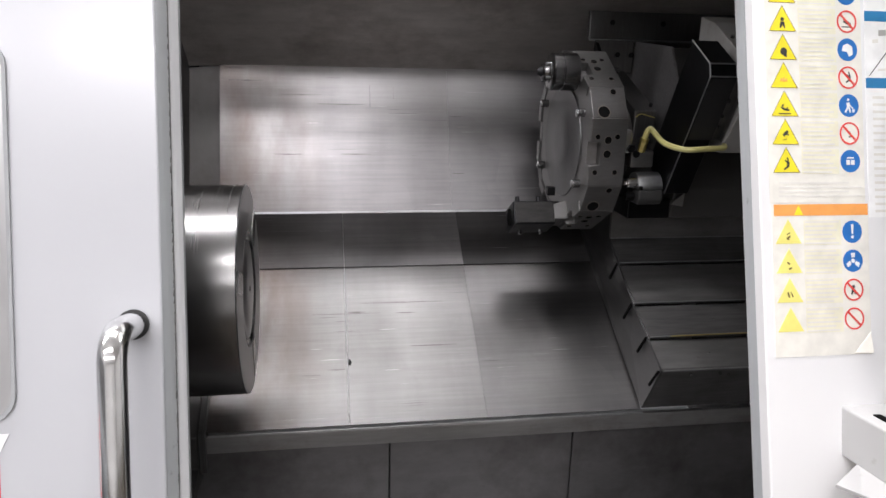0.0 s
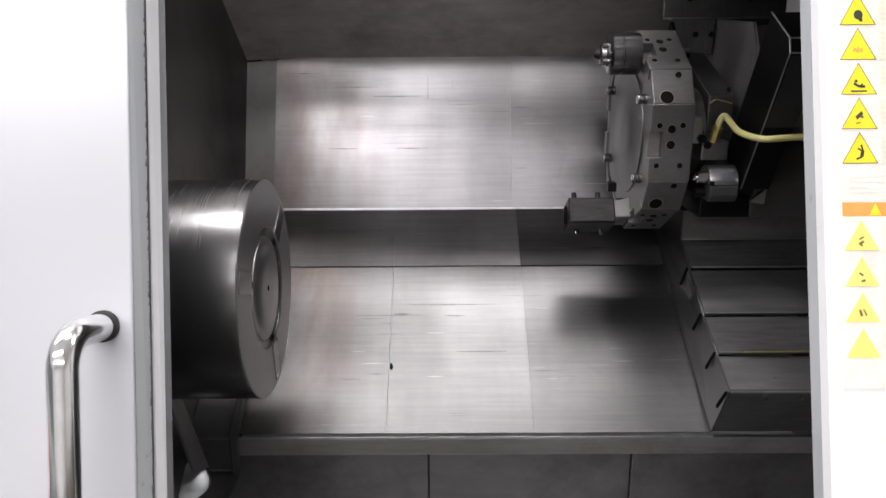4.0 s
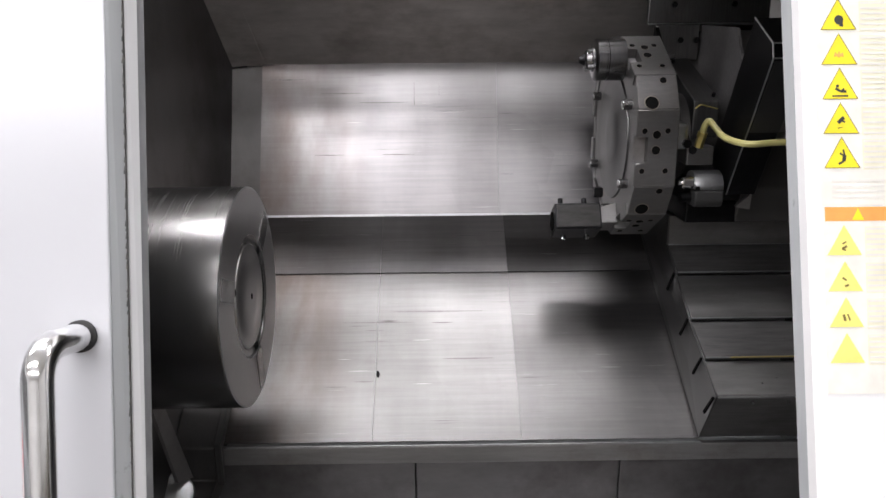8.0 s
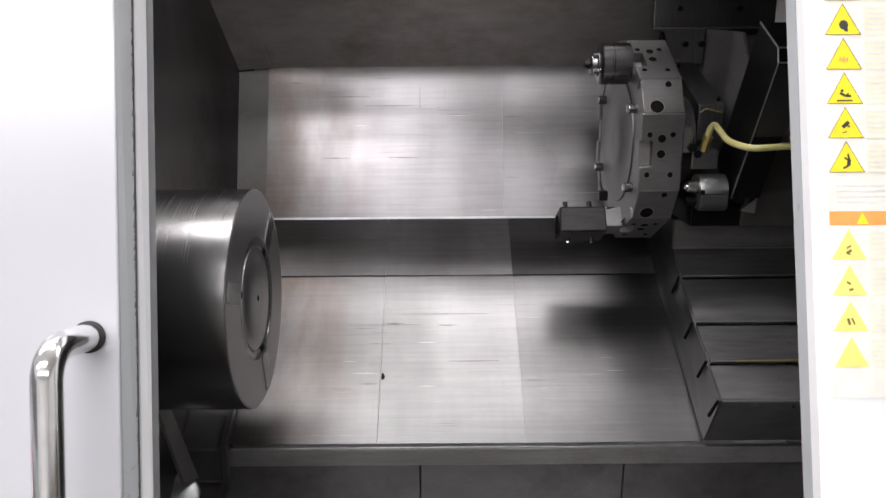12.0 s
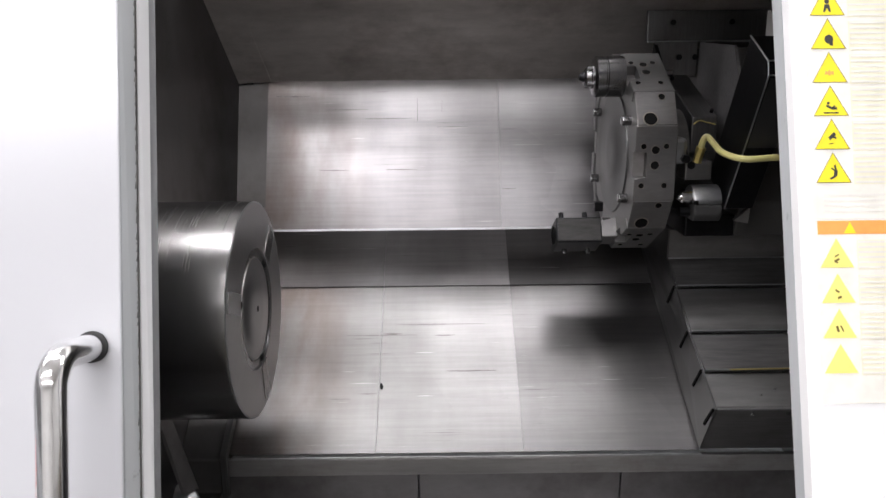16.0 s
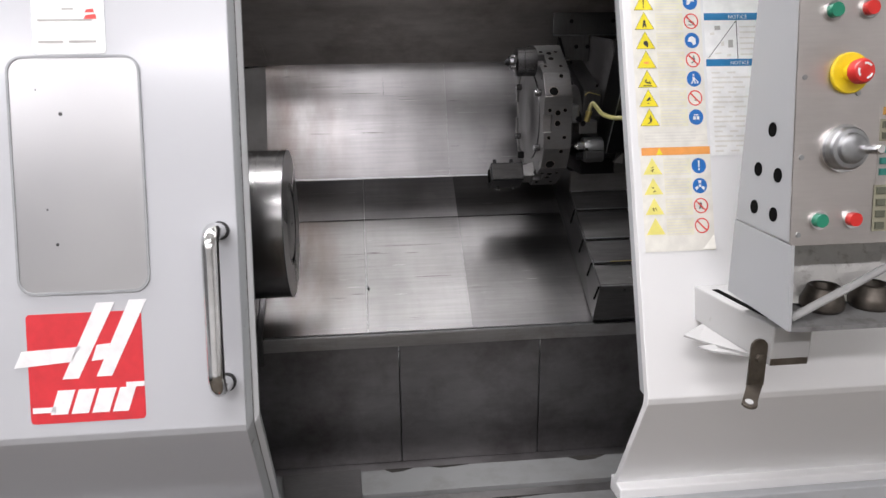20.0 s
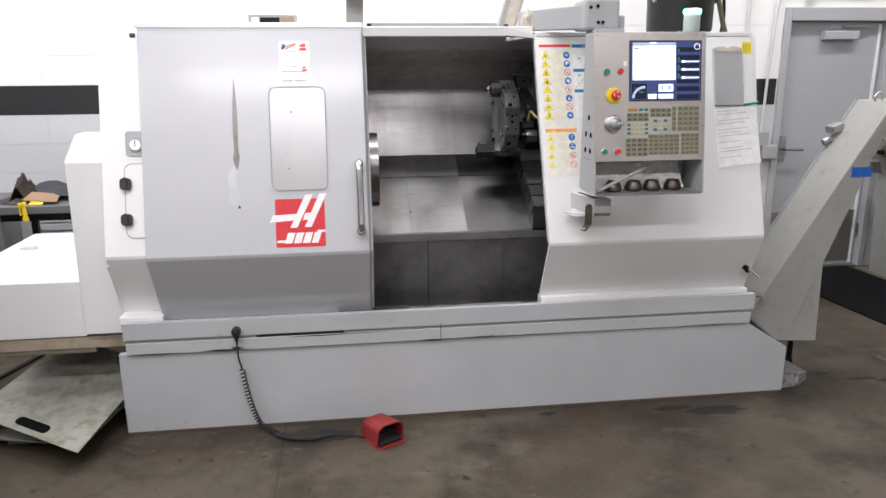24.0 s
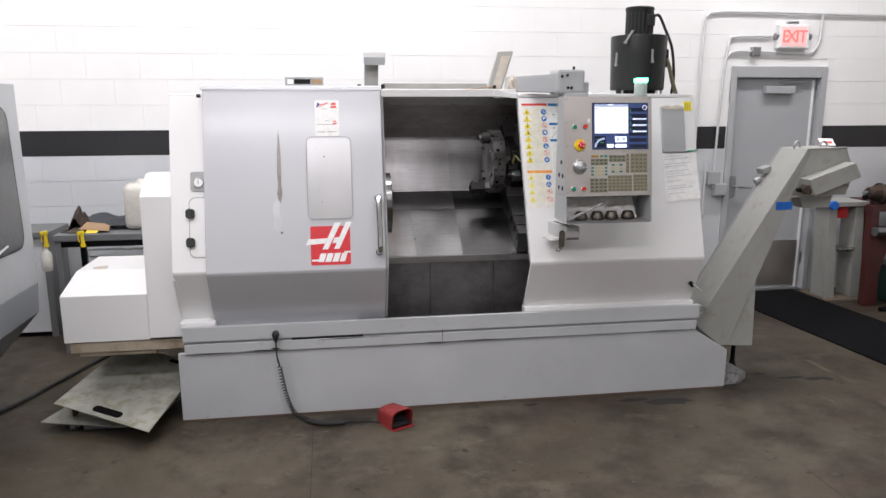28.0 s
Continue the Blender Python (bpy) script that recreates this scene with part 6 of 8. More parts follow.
part("foot", rod((2.508, -0.25, 1.79), (2.508, -0.25, 1.80), 0.036, seg=24), ARM_GREY, bea)
part("clear_stage", rod((2.508, -0.25, 1.80), (2.508, -0.25, 1.865), 0.033, seg=24, bevel=0.003), BEACON_OFF, bea, "", True)
part("green_stage", rod((2.508, -0.25, 1.866), (2.508, -0.25, 1.888), 0.036, seg=24, bevel=0.006), BEACON_ON, bea, "lit green stage", True)

# ---- plate, papers and tags on the panel ----
clip = thing("cover_plate", FRONT.at(2.86, 1.48), "grey cover plate hung by a torn strap", "cover plate")
part("plate", FRONT.plate(rounded(2.785, 2.925, 1.475, 1.735, 0.006, 3), 0.004, 0.018, bevel=0.001), ARM_GREY, clip)
part("strap", FRONT.plate([(2.792, 1.722), (2.80, 1.738), (2.83, 1.741), (2.852, 1.733), (2.875, 1.742), (2.905, 1.738), (2.918, 1.730), (2.912, 1.720), (2.87, 1.715), (2.845, 1.721), (2.82, 1.716)], 0.018, 0.0205), RAGM, clip, "torn pale strap")
part("peg", rod(FRONT.at(2.93, 1.478, 0.006), FRONT.at(3.0, 1.487, 0.012), 0.006, seg=10), GREEN, clip)
note = thing("paper_sheet", FRONT.at(2.88, 1.19), "printed paper sheet taped to the panel", "paper")
sheet_o = part("page", FRONT.plate([(2.779, 1.460), (2.992, 1.475), (3.008, 1.209), (2.796, 1.190)], 0.004, 0.0052), PAPER, note)
for q in (0, 1, 3, 4, 6, 7, 8, 10, 12, 13, 15):
    t = 0.06 + 0.052 * q
    a, b = Vector((2.779, 1.460)).lerp(Vector((2.796, 1.190)), t), Vector((2.992, 1.475)).lerp(Vector((3.008, 1.209)), t)
    w0, w1 = 0.06, 0.55 + 0.35 * ((q * 3) % 5) / 5
    p, q1 = a.lerp(b, w0), a.lerp(b, w1)
    part("text_bar", FRONT.plate([tuple(p), tuple(q1), (q1.x, q1.y + 0.004), (p.x, p.y + 0.004)], 0.0052, 0.0056), INK_PAGE, sheet_o)
tag = thing("yellow_tag", FRONT.at(2.945, 1.70), "small yellow tag with dark bars", "tag")
part("tag", FRONT.rect(2.935, 2.982, 1.713, 1.767, 0.0005, 0.0015), S_YELLOW, tag)
for k in range(3):
    part("bar", FRONT.rect(2.941 + 0.013 * k, 2.947 + 0.013 * k, 1.722, 1.757, 0.0015, 0.0019), INK_TAG, tag)
part("slip", FRONT.rect(2.937, 2.975, 1.694, 1.706, 0.0005, 0.0015), PAPER, tag)
pin = thing("panel_latch", (3.0, -0.06, 0.66), "worn chrome latch on the panel's lower corner", "latch")
part("stud", rod((2.985, -0.02, 0.70), (2.985, -0.06, 0.69), 0.014, seg=14), DARKSTEEL, pin)
part("lever", rod((2.985, -0.055, 0.70), (3.035, -0.075, 0.655), 0.009, seg=12), CHROME, pin)

# ---- turret and its carriage ----
XT = 1.617 + SLIDE                     # left face of the turret's blocks
TY, TZ, TR_ = 0.746, 1.381, 0.196
TH = math.atan(0.072 / TR_)
tur = thing("tool_turret", (XT, TY, TZ), "many-sided steel tool turret with a drill and a boring block", "tool turret")


def radial(a):
    return Vector((0, math.cos(a), math.sin(a))), Vector((0, math.sin(a), -math.cos(a)))


def turret_ring(r):
    out = []
    for k in range(6):
        for a in (math.pi + k * math.pi / 3 - TH, math.pi + k * math.pi / 3 + TH):
            out.append((TY + r / math.cos(TH) * math.cos(a), TZ + r / math.cos(TH) * math.sin(a)))
    return out


def sunk_hole(p, n, r, parent, rim=True):
    """A drilled hole: a bright chamfer ring and a dark socket."""
    if rim:
        part("hole_rim", rod(p, p + n * 0.0008, r * 1.16, seg=18), RIMM, parent)
    part("hole", rod(p, p + n * 0.0013, r, seg=16), DARKHOLE, parent)


part("disc", along_x(turret_ring(TR_ - 0.024), XT + 0.004, XT + 0.078, 0.003), TURRETM, tur)
part("hub_plate", turned(B(), [(0, 0.130), (0.003, 0.128), (0.004, 0.06), (0.006, 0.055), (0.007, 0.02)], (XT + 0.004, TY, TZ), (-1, 0, 0), 48), COVER, tur, "", True)
for k in range(6):
    a = math.pi + k * math.pi / 3
    n_, t_ = radial(a)
    c = Vector((XT, TY, TZ)) + n_ * (TR_ - 0.024)
    outline = [(0, -0.072), (0.079, -0.072), (0.079, 0.072), (0, 0.072), (0, 0.028), (0.024, 0.028), (0.024, -0.022), (0, -0.022)]
    lo = [c + Vector((x, 0, 0)) - t_ * s_ for x, s_ in outline]
    blk = part("station", solid(B(), lo, [p + n_ * 0.024 for p in lo], 0.0015, 1), TURRETM, tur)
    lo = [c + Vector((x, 0, 0)) - t_ * s_ for x, s_ in ((0.001, -0.021), (0.023, -0.021), (0.023, 0.027), (0.001, 0.027))]
    part("pocket", solid(B(), [p + n_ * 0.001 for p in lo], [p + n_ * 0.004 for p in lo]), DULL, blk)
    for hx_, hs, hr in ((0.015, -0.033, 0.0052), (0.058, -0.033, 0.0052), (0.014, 0.042, 0.0052), (0.058, 0.042, 0.0052), (0.038, -0.026, 0.0075), (0.038, 0.003, 0.0080)):
        sunk_hole(c + Vector((hx_, 0, 0)) - t_ * hs + n_ * 0.0235, n_, hr, blk)
    n2, t2 = radial(a + math.pi / 6)
    c2 = Vector((XT, TY, TZ)) + n2 * (TR_ - 0.024) * math.cos(math.pi / 6 - TH) / math.cos(TH)
    lo = [c2 + Vector((x, 0, 0)) - t2 * s_ for x, s_ in ((0.002, -0.0345), (0.078, -0.0345), (0.078, 0.0345), (0.002, 0.0345))]
    wed = part("wedge", solid(B(), lo, [p + n2 * 0.0245 for p in lo], 0.0012, 1), TURRETM, tur)
    sunk_hole(c2 + Vector((0.052, 0, 0)) + t2 * 0.024 + n2 * 0.024, n2, 0.0062, wed)
    sunk_hole(c2 + Vector((0.027, 0, 0)) - t2 * 0.0215 + n2 * 0.024, n2, 0.0125, wed)
    rim = Vector((XT - 0.014, TY, TZ)) + n2 * (TR_ - 0.042)
    part("clamp_pin", rod(rim, rim + Vector((0.02, 0, 0)), 0.0095, seg=14, bevel=0.002), CHROME_DARK, wed)

# drill holder on the station above
DRY, DRZ = 0.668, 1.541
dr = part("drill_holder", turned(B(), [(0, 0.028), (0.003, 0.037), (0.006, 0.040), (0.022, 0.040), (0.023, 0.0385), (0.026, 0.0385), (0.027, 0.040), (0.060, 0.040)], (XT - 0.064, DRY, DRZ), (1, 0, 0), 40), OXIDE, tur, "round polished drill holder", True)
nut = part("collet_nut", turned(B(), [(0, 0.013), (0.003, 0.018), (0.012, 0.0195), (0.014, 0.024), (0.020, 0.024)], (XT - 0.080, DRY, DRZ), (1, 0, 0), 24), OXIDE, dr, "", True)
part("collet", turned(B(), [(0, 0.006), (0.010, 0.011)], (XT - 0.090, DRY, DRZ), (1, 0, 0), 16), DARKSTEEL, dr)
for q in range(4):
    n_, _ = radial(q * math.pi / 2 + 0.6)
    p = Vector((XT - 0.076, DRY, DRZ)) + n_ * 0.021
    part("nut_slot", rod(p, p + Vector((0.014, 0, 0)), 0.0045, seg=8), CHROME_DARK, nut)

# boring block on the station below
n_, t_ = radial(math.pi * 4 / 3)
V0 = Vector((0, 0.650, 1.205))
bx0, bx1 = 1.490 + SLIDE, 1.586 + SLIDE
UP_, DN_ = Vector((0, 0.5, 0.866)), Vector((0, 0.866, -0.5))
prof = [V0, V0 + DN_ * 0.075, V0 + DN_ * 0.075 + UP_ * 0.055, V0 + UP_ * 0.055]
bb = part("boring_block", along_x([(p.y, p.z) for p in prof], bx0, bx1, 0.003), DARKSTEEL, tur, "black boring-bar block")
lo = [V0 + UP_ * 0.004 - DN_ * 0.0004, V0 + UP_ * 0.051 - DN_ * 0.0004]
part("ground_face", solid(B(), [(bx0 + 0.004, lo[0].y, lo[0].z), (bx1 - 0.003, lo[0].y, lo[0].z), (bx1 - 0.003, lo[1].y, lo[1].z), (bx0 + 0.004, lo[1].y, lo[1].z)],
                         [tuple(Vector((x, p.y, p.z)) - DN_ * 0.001) for x, p in ((bx0 + 0.004, lo[0]), (bx1 - 0.003, lo[0]), (bx1 - 0.003, lo[1]), (bx0 + 0.004, lo[1]))]), GROUND, bb, "ground steel face")
bore = V0 + DN_ * 0.038 + UP_ * 0.027
part("bore", rod((bx0 - 0.002, bore.y, bore.z), (bx0 + 0.001, bore.y, bore.z), 0.020, seg=24), DARKHOLE, bb)
for q in (0.014, 0.064):
    p = V0 + UP_ * 0.055 + DN_ * 0.012
    part("screw", rod((bx0 + q, p.y, p.z), tuple(Vector((bx0 + q, p.y, p.z)) + UP_ * 0.013), 0.0055, seg=8), DARKSTEEL, bb)
    p = V0 + DN_ * 0.055
    part("under_screw", rod((bx0 + q + 0.01, p.y, p.z), tuple(Vector((bx0 + q + 0.01, p.y, p.z)) - UP_ * 0.010), 0.0055, seg=8), CHROME_DARK, bb)
part("clamp_bar", solid(B(), [(bx1, *(V0 + DN_ * 0.012 + UP_ * 0.014).yz), (XT + 0.006, *(V0 + DN_ * 0.012 + UP_ * 0.014).yz), (XT + 0.006, *(V0 + DN_ * 0.07 + UP_ * 0.014).yz), (bx1, *(V0 + DN_ * 0.07 + UP_ * 0.014).yz)],
                       [(bx1, *(V0 + DN_ * 0.012 + UP_ * 0.05).yz), (XT + 0.006, *(V0 + DN_ * 0.012 + UP_ * 0.06).yz), (XT + 0.006, *(V0 + DN_ * 0.07 + UP_ * 0.06).yz), (bx1, *(V0 + DN_ * 0.07 + UP_ * 0.05).yz)], 0.003), TURRETM, bb)
part("square_key", cube(bx1 - 0.012, bx1 + 0.006, 0.686, 0.704, 1.262, 1.282, 0.002), DARKSTEEL, bb)


# carriage: everything behind the disc that travels with it
def cx_(x):
    return x + SLIDE


def cbox(x0, x1, y0, y1, z0, z1, bevel=0.0):
    return cube(cx_(x0), cx_(x1), y0, y1, z0, z1, bevel)


def tilt_(u, v):
    """A point of the leaning guard: u down its front, v back along its top."""
    return (0.428 + 0.475 * u + 0.88 * v, 1.560 - 0.88 * u + 0.475 * v)


car = thing("tool_carriage", (cx_(1.9), 0.75, 1.216), "dark oily tool carriage with a leaning black guard", "tool carriage")
part("neck", turned(B(), [(0, 0.126), (0.014, 0.126), (0.017, 0.106), (0.038, 0.102), (0.042, 0.09), (0.06, 0.09)], (XT + 0.079, TY, TZ), (1, 0, 0), 48), TURRETM, car, "", True)
part("index_pin", rod((XT + 0.078, 0.69, 1.546), (XT + 0.104, 0.69, 1.546), 0.007, seg=14, bevel=0.001), CHROME_DARK, car)
part("neck_clamp", cbox(1.697, 1.733, 0.600, 0.68, 1.372, 1.424, 0.008), ZINC, car, "bright clamp on the neck")
part("clamp_screw", rod((cx_(1.728), 0.60, 1.384), (cx_(1.728), 0.59, 1.384), 0.009, seg=6), DARKSTEEL, car)
part("end_plate", solid(B(), [(cx_(1.741), y, z) for y, z in ((0.905, 1.612), (0.93, 1.52), (0.66, 1.34), (0.625, 1.372))], [(cx_(1.749), y, z) for y, z in ((0.905, 1.612), (0.93, 1.52), (0.66, 1.34), (0.625, 1.372))]), DARKSTEEL, car)
part("back_plate", cbox(1.742, 1.842, 0.900, 0.912, 1.535, 1.614, 0.002), COVER, car)
for sx, sz in ((1.7985, 1.5795), (1.835, 1.5795)):
    part("plate_screw", rod((cx_(sx), 0.900, sz), (cx_(sx), 0.893, sz), 0.007, seg=6), DARKSTEEL, car)
part("beam", cbox(1.728, 2.31, 0.915, 0.932, 1.617, 1.684, 0.002), COVER, car, "long bolted cover strip")
part("beam_lip", cbox(1.728, 2.31, 0.911, 0.917, 1.612, 1.617, 0.001), ZINC, car)
for sx in (1.785, 1.92, 2.055, 2.19):
    part("beam_bolt", rod((cx_(sx), 0.915, 1.657), (cx_(sx), 0.909, 1.657), 0.007, seg=6), DARKSTEEL, car)
man = part("manifold", along_x([(0.887, 1.541), (0.683, 1.459), (0.683, 1.385), (0.887, 1.385)], cx_(1.766), cx_(1.818), 0.003), COVER, car, "grey coolant manifold box")
part("gasket_line", tube(smooth_path([(cx_(1.769), 0.681, 1.444), (cx_(1.780), 0.6805, 1.451), (cx_(1.795), 0.6805, 1.448), (cx_(1.814), 0.681, 1.443)], 4), 0.0014, 6), BRASS, man)
part("manifold_screw", rod((cx_(1.774), 0.860, 1.530), (cx_(1.774), 0.857, 1.537), 0.004, seg=8), DARKSTEEL, man)
part("manifold_screw", rod((cx_(1.811), 0.702, 1.466), (cx_(1.811), 0.699, 1.473), 0.004, seg=8), DARKSTEEL, man)
part("side_plate", along_x([(0.60, 1.30), (0.58, 1.40), (0.70, 1.60), (0.90, 1.612), (0.90, 1.30)], cx_(1.846), cx_(1.852)), UPPER, car)
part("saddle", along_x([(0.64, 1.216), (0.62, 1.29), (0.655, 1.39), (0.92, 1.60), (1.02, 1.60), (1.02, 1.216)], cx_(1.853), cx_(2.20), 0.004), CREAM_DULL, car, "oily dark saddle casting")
part("apron", cbox(1.752, 2.27, 0.64, 1.0, 1.2165, 1.262, 0.003), DARKSTEEL, car)

guard = part("guard", solid(B(), [(cx_(1.806), *tilt_(u, v)) for u, v in ((0.018, 0), (0.31, 0), (0.31, 0.11), (0, 0.11), (0, 0.018))], [(cx_(1.861), *tilt_(u, v)) for u, v in ((0.018, 0), (0.31, 0), (0.31, 0.11), (0, 0.11), (0, 0.018))], 0.001, 1), DARKSTEEL, car, "leaning black guard with bright worn edges")
for run in ([(1.8055, 0.31, 0.001), (1.8055, 0.018, 0.0), (1.8055, 0.0, 0.018), (1.8055, 0.0, 0.11)], [(1.806, 0.018, 0.0), (1.861, 0.018, 0.0)], [(1.806, 0.0, 0.018), (1.861, 0.0, 0.018)], [(1.861, 0.018, 0.0), (1.861, 0.0, 0.018)]):
    part("worn_edge", tube([(cx_(x), *tilt_(u, v)) for x, u, v in run], 0.0017, 6), ZINC, guard)
part("front_lamp_plate", solid(B(), [(cx_(x), *tilt_(u, -0.0005)) for x, u in ((1.809, 0.165), (1.861, 0.165), (1.861, 0.022), (1.809, 0.022))], [(cx_(x), *tilt_(u, -0.0018)) for x, u in ((1.809, 0.165), (1.861, 0.165), (1.861, 0.022), (1.809, 0.022))]), BLACK, guard)
strip = part("flange", solid(B(), [(cx_(x), *tilt_(u, 0.016)) for x, u in ((1.861, 0.172), (1.886, 0.172), (1.886, 0.010), (1.861, 0.010))], [(cx_(x), *tilt_(u, 0.010)) for x, u in ((1.861, 0.172), (1.886, 0.172), (1.886, 0.010), (1.861, 0.010))]), COVER, guard, "grey screwed flange")
for u in (0.026, 0.076, 0.112, 0.136):
    part("flange_screw", rod((cx_(1.869), *tilt_(u, 0.010)), (cx_(1.869), *tilt_(u, 0.005)), 0.0045 if u < 0.1 else 0.003, seg=10), CHROME_DARK, strip)
part("flange_edge", solid(B(), [(cx_(1.886), *tilt_(u, v)) for u, v in ((0.0, 0.016), (0.172, 0.016), (0.172, 0.0), (0.0, 0.0))], [(cx_(1.8885), *tilt_(u, v)) for u, v in ((0.0, 0.016), (0.172, 0.016), (0.172, 0.0), (0.0, 0.0))]), TURRETM, guard)
part("wedge_scrap", solid(B(), [(cx_(1.838), 0.606, 1.256), (cx_(1.865), 0.600, 1.252), (cx_(1.866), 0.598, 1.285)], [(cx_(1.838), 0.612, 1.258), (cx_(1.865), 0.606, 1.254), (cx_(1.866), 0.604, 1.287)]), TURRETM, guard)

hous = part("motor_housing", along_x([(0.432, 1.5605), (0.432, 1.514), (0.515, 1.386), (0.66, 1.386), (0.66, 1.665), (0.60, 1.651)], cx_(1.8895), cx_(2.081), 0.002), HOUSING, car, "grey boxed motor housing")
for v in (0.025, 0.075, 0.125):
    p = Vector((cx_(1.899), *tilt_(0.0, v)))
    part("housing_screw", rod(p, p + Vector((0, -0.475, 0.88)) * 0.004, 0.0045, seg=10), CHROME_DARK, hous)
part("tie_tag", solid(B(), [(cx_(2.076), 0.62, 1.364), (cx_(2.082), 0.62, 1.364), (cx_(2.101), 0.61, 1.340), (cx_(2.092), 0.61, 1.336)], [(cx_(2.076), 0.615, 1.364), (cx_(2.082), 0.615, 1.364), (cx_(2.101), 0.605, 1.340), (cx_(2.092), 0.605, 1.336)]), S_ORANGE, car, "small orange tag")

part("coolant_block", cbox(1.731, 1.784, 0.60, 0.66, 1.341, 1.378, 0.003), TURRETM, car)
part("block_port", rod((cx_(1.741), 0.600, 1.371), (cx_(1.741), 0.596, 1.371), 0.008, seg=8), DARKSTEEL, car)
ho = smooth_path([(cx_(1.757), 0.598, 1.398), (cx_(1.761), 0.598, 1.418), (cx_(1.768), 0.596, 1.4265), (cx_(1.775), 0.585, 1.417), (cx_(1.782), 0.558, 1.402), (cx_(1.792), 0.520, 1.396), (cx_(1.806), 0.490, 1.3955), (cx_(1.84), 0.486, 1.398), (cx_(1.880), 0.488, 1.400), (cx_(1.889), 0.500, 1.403)], 6)
part("hose", tube(ho, 0.0062, 10), HOSE_Y, car, "yellowed coolant hose", True)
part("fitting", rod((cx_(1.753), 0.602, 1.376), (cx_(1.7575), 0.597, 1.404), 0.0085, seg=6), BRASS, car, "brass fitting")
part("fitting_collar", rod((cx_(1.7565), 0.5985, 1.397), (cx_(1.758), 0.597, 1.406), 0.0095, seg=12), BRASS, car)
dome = [(0.605 + 0.034 * math.cos(q), 1.297 + 0.034 * math.sin(q)) for q in [math.pi * k / 12 for k in range(13)]]
part("pump_shell", along_x(dome, cx_(1.744), cx_(1.799), 0.002), ZINC, car, "pale half-round pump shell", True)
part("pump_body", along_x([(0.639, 1.2965), (0.571, 1.2965), (0.570, 1.275), (0.578, 1.262), (0.639, 1.262)], cx_(1.744), cx_(1.800), 0.004), RUBBER, car)
part("pump_nose", rod((cx_(1.722), 0.592, 1.309), (cx_(1.745), 0.592, 1.309), 0.011, 0.013, 16, 0.002), CHROME, car)
part("pump_nose_tip", rod((cx_(1.716), 0.592, 1.309), (cx_(1.724), 0.592, 1.309), 0.006, seg=10), CHROME, car)
part("pump_lug", rod((cx_(1.724), 0.60, 1.278), (cx_(1.745), 0.60, 1.278), 0.010, seg=12), DARKSTEEL, car)
part("pump_port", cbox(1.7435, 1.752, 0.5695, 0.5725, 1.297, 1.305, 0.001), DARKHOLE, car)

# ---- on the roof ----
lampost = thing("lamp_post", (1.13, 0.6, 1.835), "grey post with a boxed lamp head on the roof", "work light")
part("foot", cube(1.04, 1.21, 0.56, 0.66, 1.837, 1.845, 0.002), WHITE, lampost)
part("post", solid(B(), [(1.085, 0.57, 1.84), (1.168, 0.57, 1.84), (1.168, 0.63, 1.84), (1.085, 0.63, 1.84)], [(1.09, 0.59, 2.0), (1.175, 0.59, 2.0), (1.175, 0.65, 2.0), (1.09, 0.65, 2.0)], 0.003), CREAM_GREY, lampost)
part("head", cube(1.077, 1.213, 0.50, 0.66, 2.0, 2.065, 0.006), WHITE, lampost)
part("head_shade", cube(1.083, 1.207, 0.497, 0.50, 1.985, 2.03), ARM_GREY, lampost)
for kx in (1.055, 1.20):
    part("foot_bolt", rod((kx, 0.59, 1.845), (kx, 0.59, 1.875), 0.012, seg=10), BLACK, lampost)
tilt = thing("tilted_plate", (1.95, 0.6, 1.838), "pale tilted cover plate standing on the roof", "cover plate")
part("plate", solid(B(), [(1.858, 0.58, 1.838), (1.947, 0.58, 1.838), (1.947, 0.64, 1.838), (1.858, 0.64, 1.838)], [(1.924, 0.60, 2.075), (2.024, 0.60, 2.08), (2.024, 0.62, 2.08), (1.924, 0.62, 2.075)], 0.003), CREAM_GREY, tilt)
part("plate_face", solid(B(), [(1.885, 0.574, 1.85), (1.935, 0.574, 1.85), (1.935, 0.579, 1.85), (1.885, 0.579, 1.85)], [(1.948, 0.592, 2.05), (2.004, 0.592, 2.05), (2.004, 0.598, 2.05), (1.948, 0.598, 2.05)]), RAGM, tilt)
part("knob", rod((1.895, 0.575, 1.86), (1.895, 0.55, 1.86), 0.012, seg=10), BLACK, tilt)
rag = thing("rag", (1.925, 0.2, 1.80), "crumpled pale rag hanging by the arm", "rag")
rb = B()
bmesh.ops.create_icosphere(rb, subdivisions=3, radius=0.05)
for v in rb.verts:
    k = 1 + 0.55 * noise.noise(v.co * 38)
    v.co = Vector((1.925 + v.co.x * 0.62 * k, 0.20 + v.co.y * 0.5 * k, 1.858 + v.co.z * 1.05 * k - 0.2 * v.co.x))
part("cloth", rb, RAGM, rag, "", False)
flat = thing("flat_box", (0.73, 0.6, 1.835), "flat grey metal box with slots on the roof", "box")
part("box", cube(0.61, 0.838, 0.58, 0.72, 1.836, 1.916, 0.003), ZINC, flat)
for x0, x1, mt in ((0.625, 0.66, PAPER), (0.665, 0.76, DARKSTEEL), (0.77, 0.83, CARDBOARD)):
    part("slot", cube(x0, x1, 0.576, 0.58, 1.876, 1.903), mt, flat)
rail = thing("roof_strip", (1.5, 0.75, 1.838), "yellowed plastic strip lying along the roof", "strip")
part("strip", along_x([(0.70, 1.838), (0.76, 1.838), (0.75, 1.888), (0.71, 1.884)], 1.21, 1.88, 0.002), CREAM_GREY, rail)
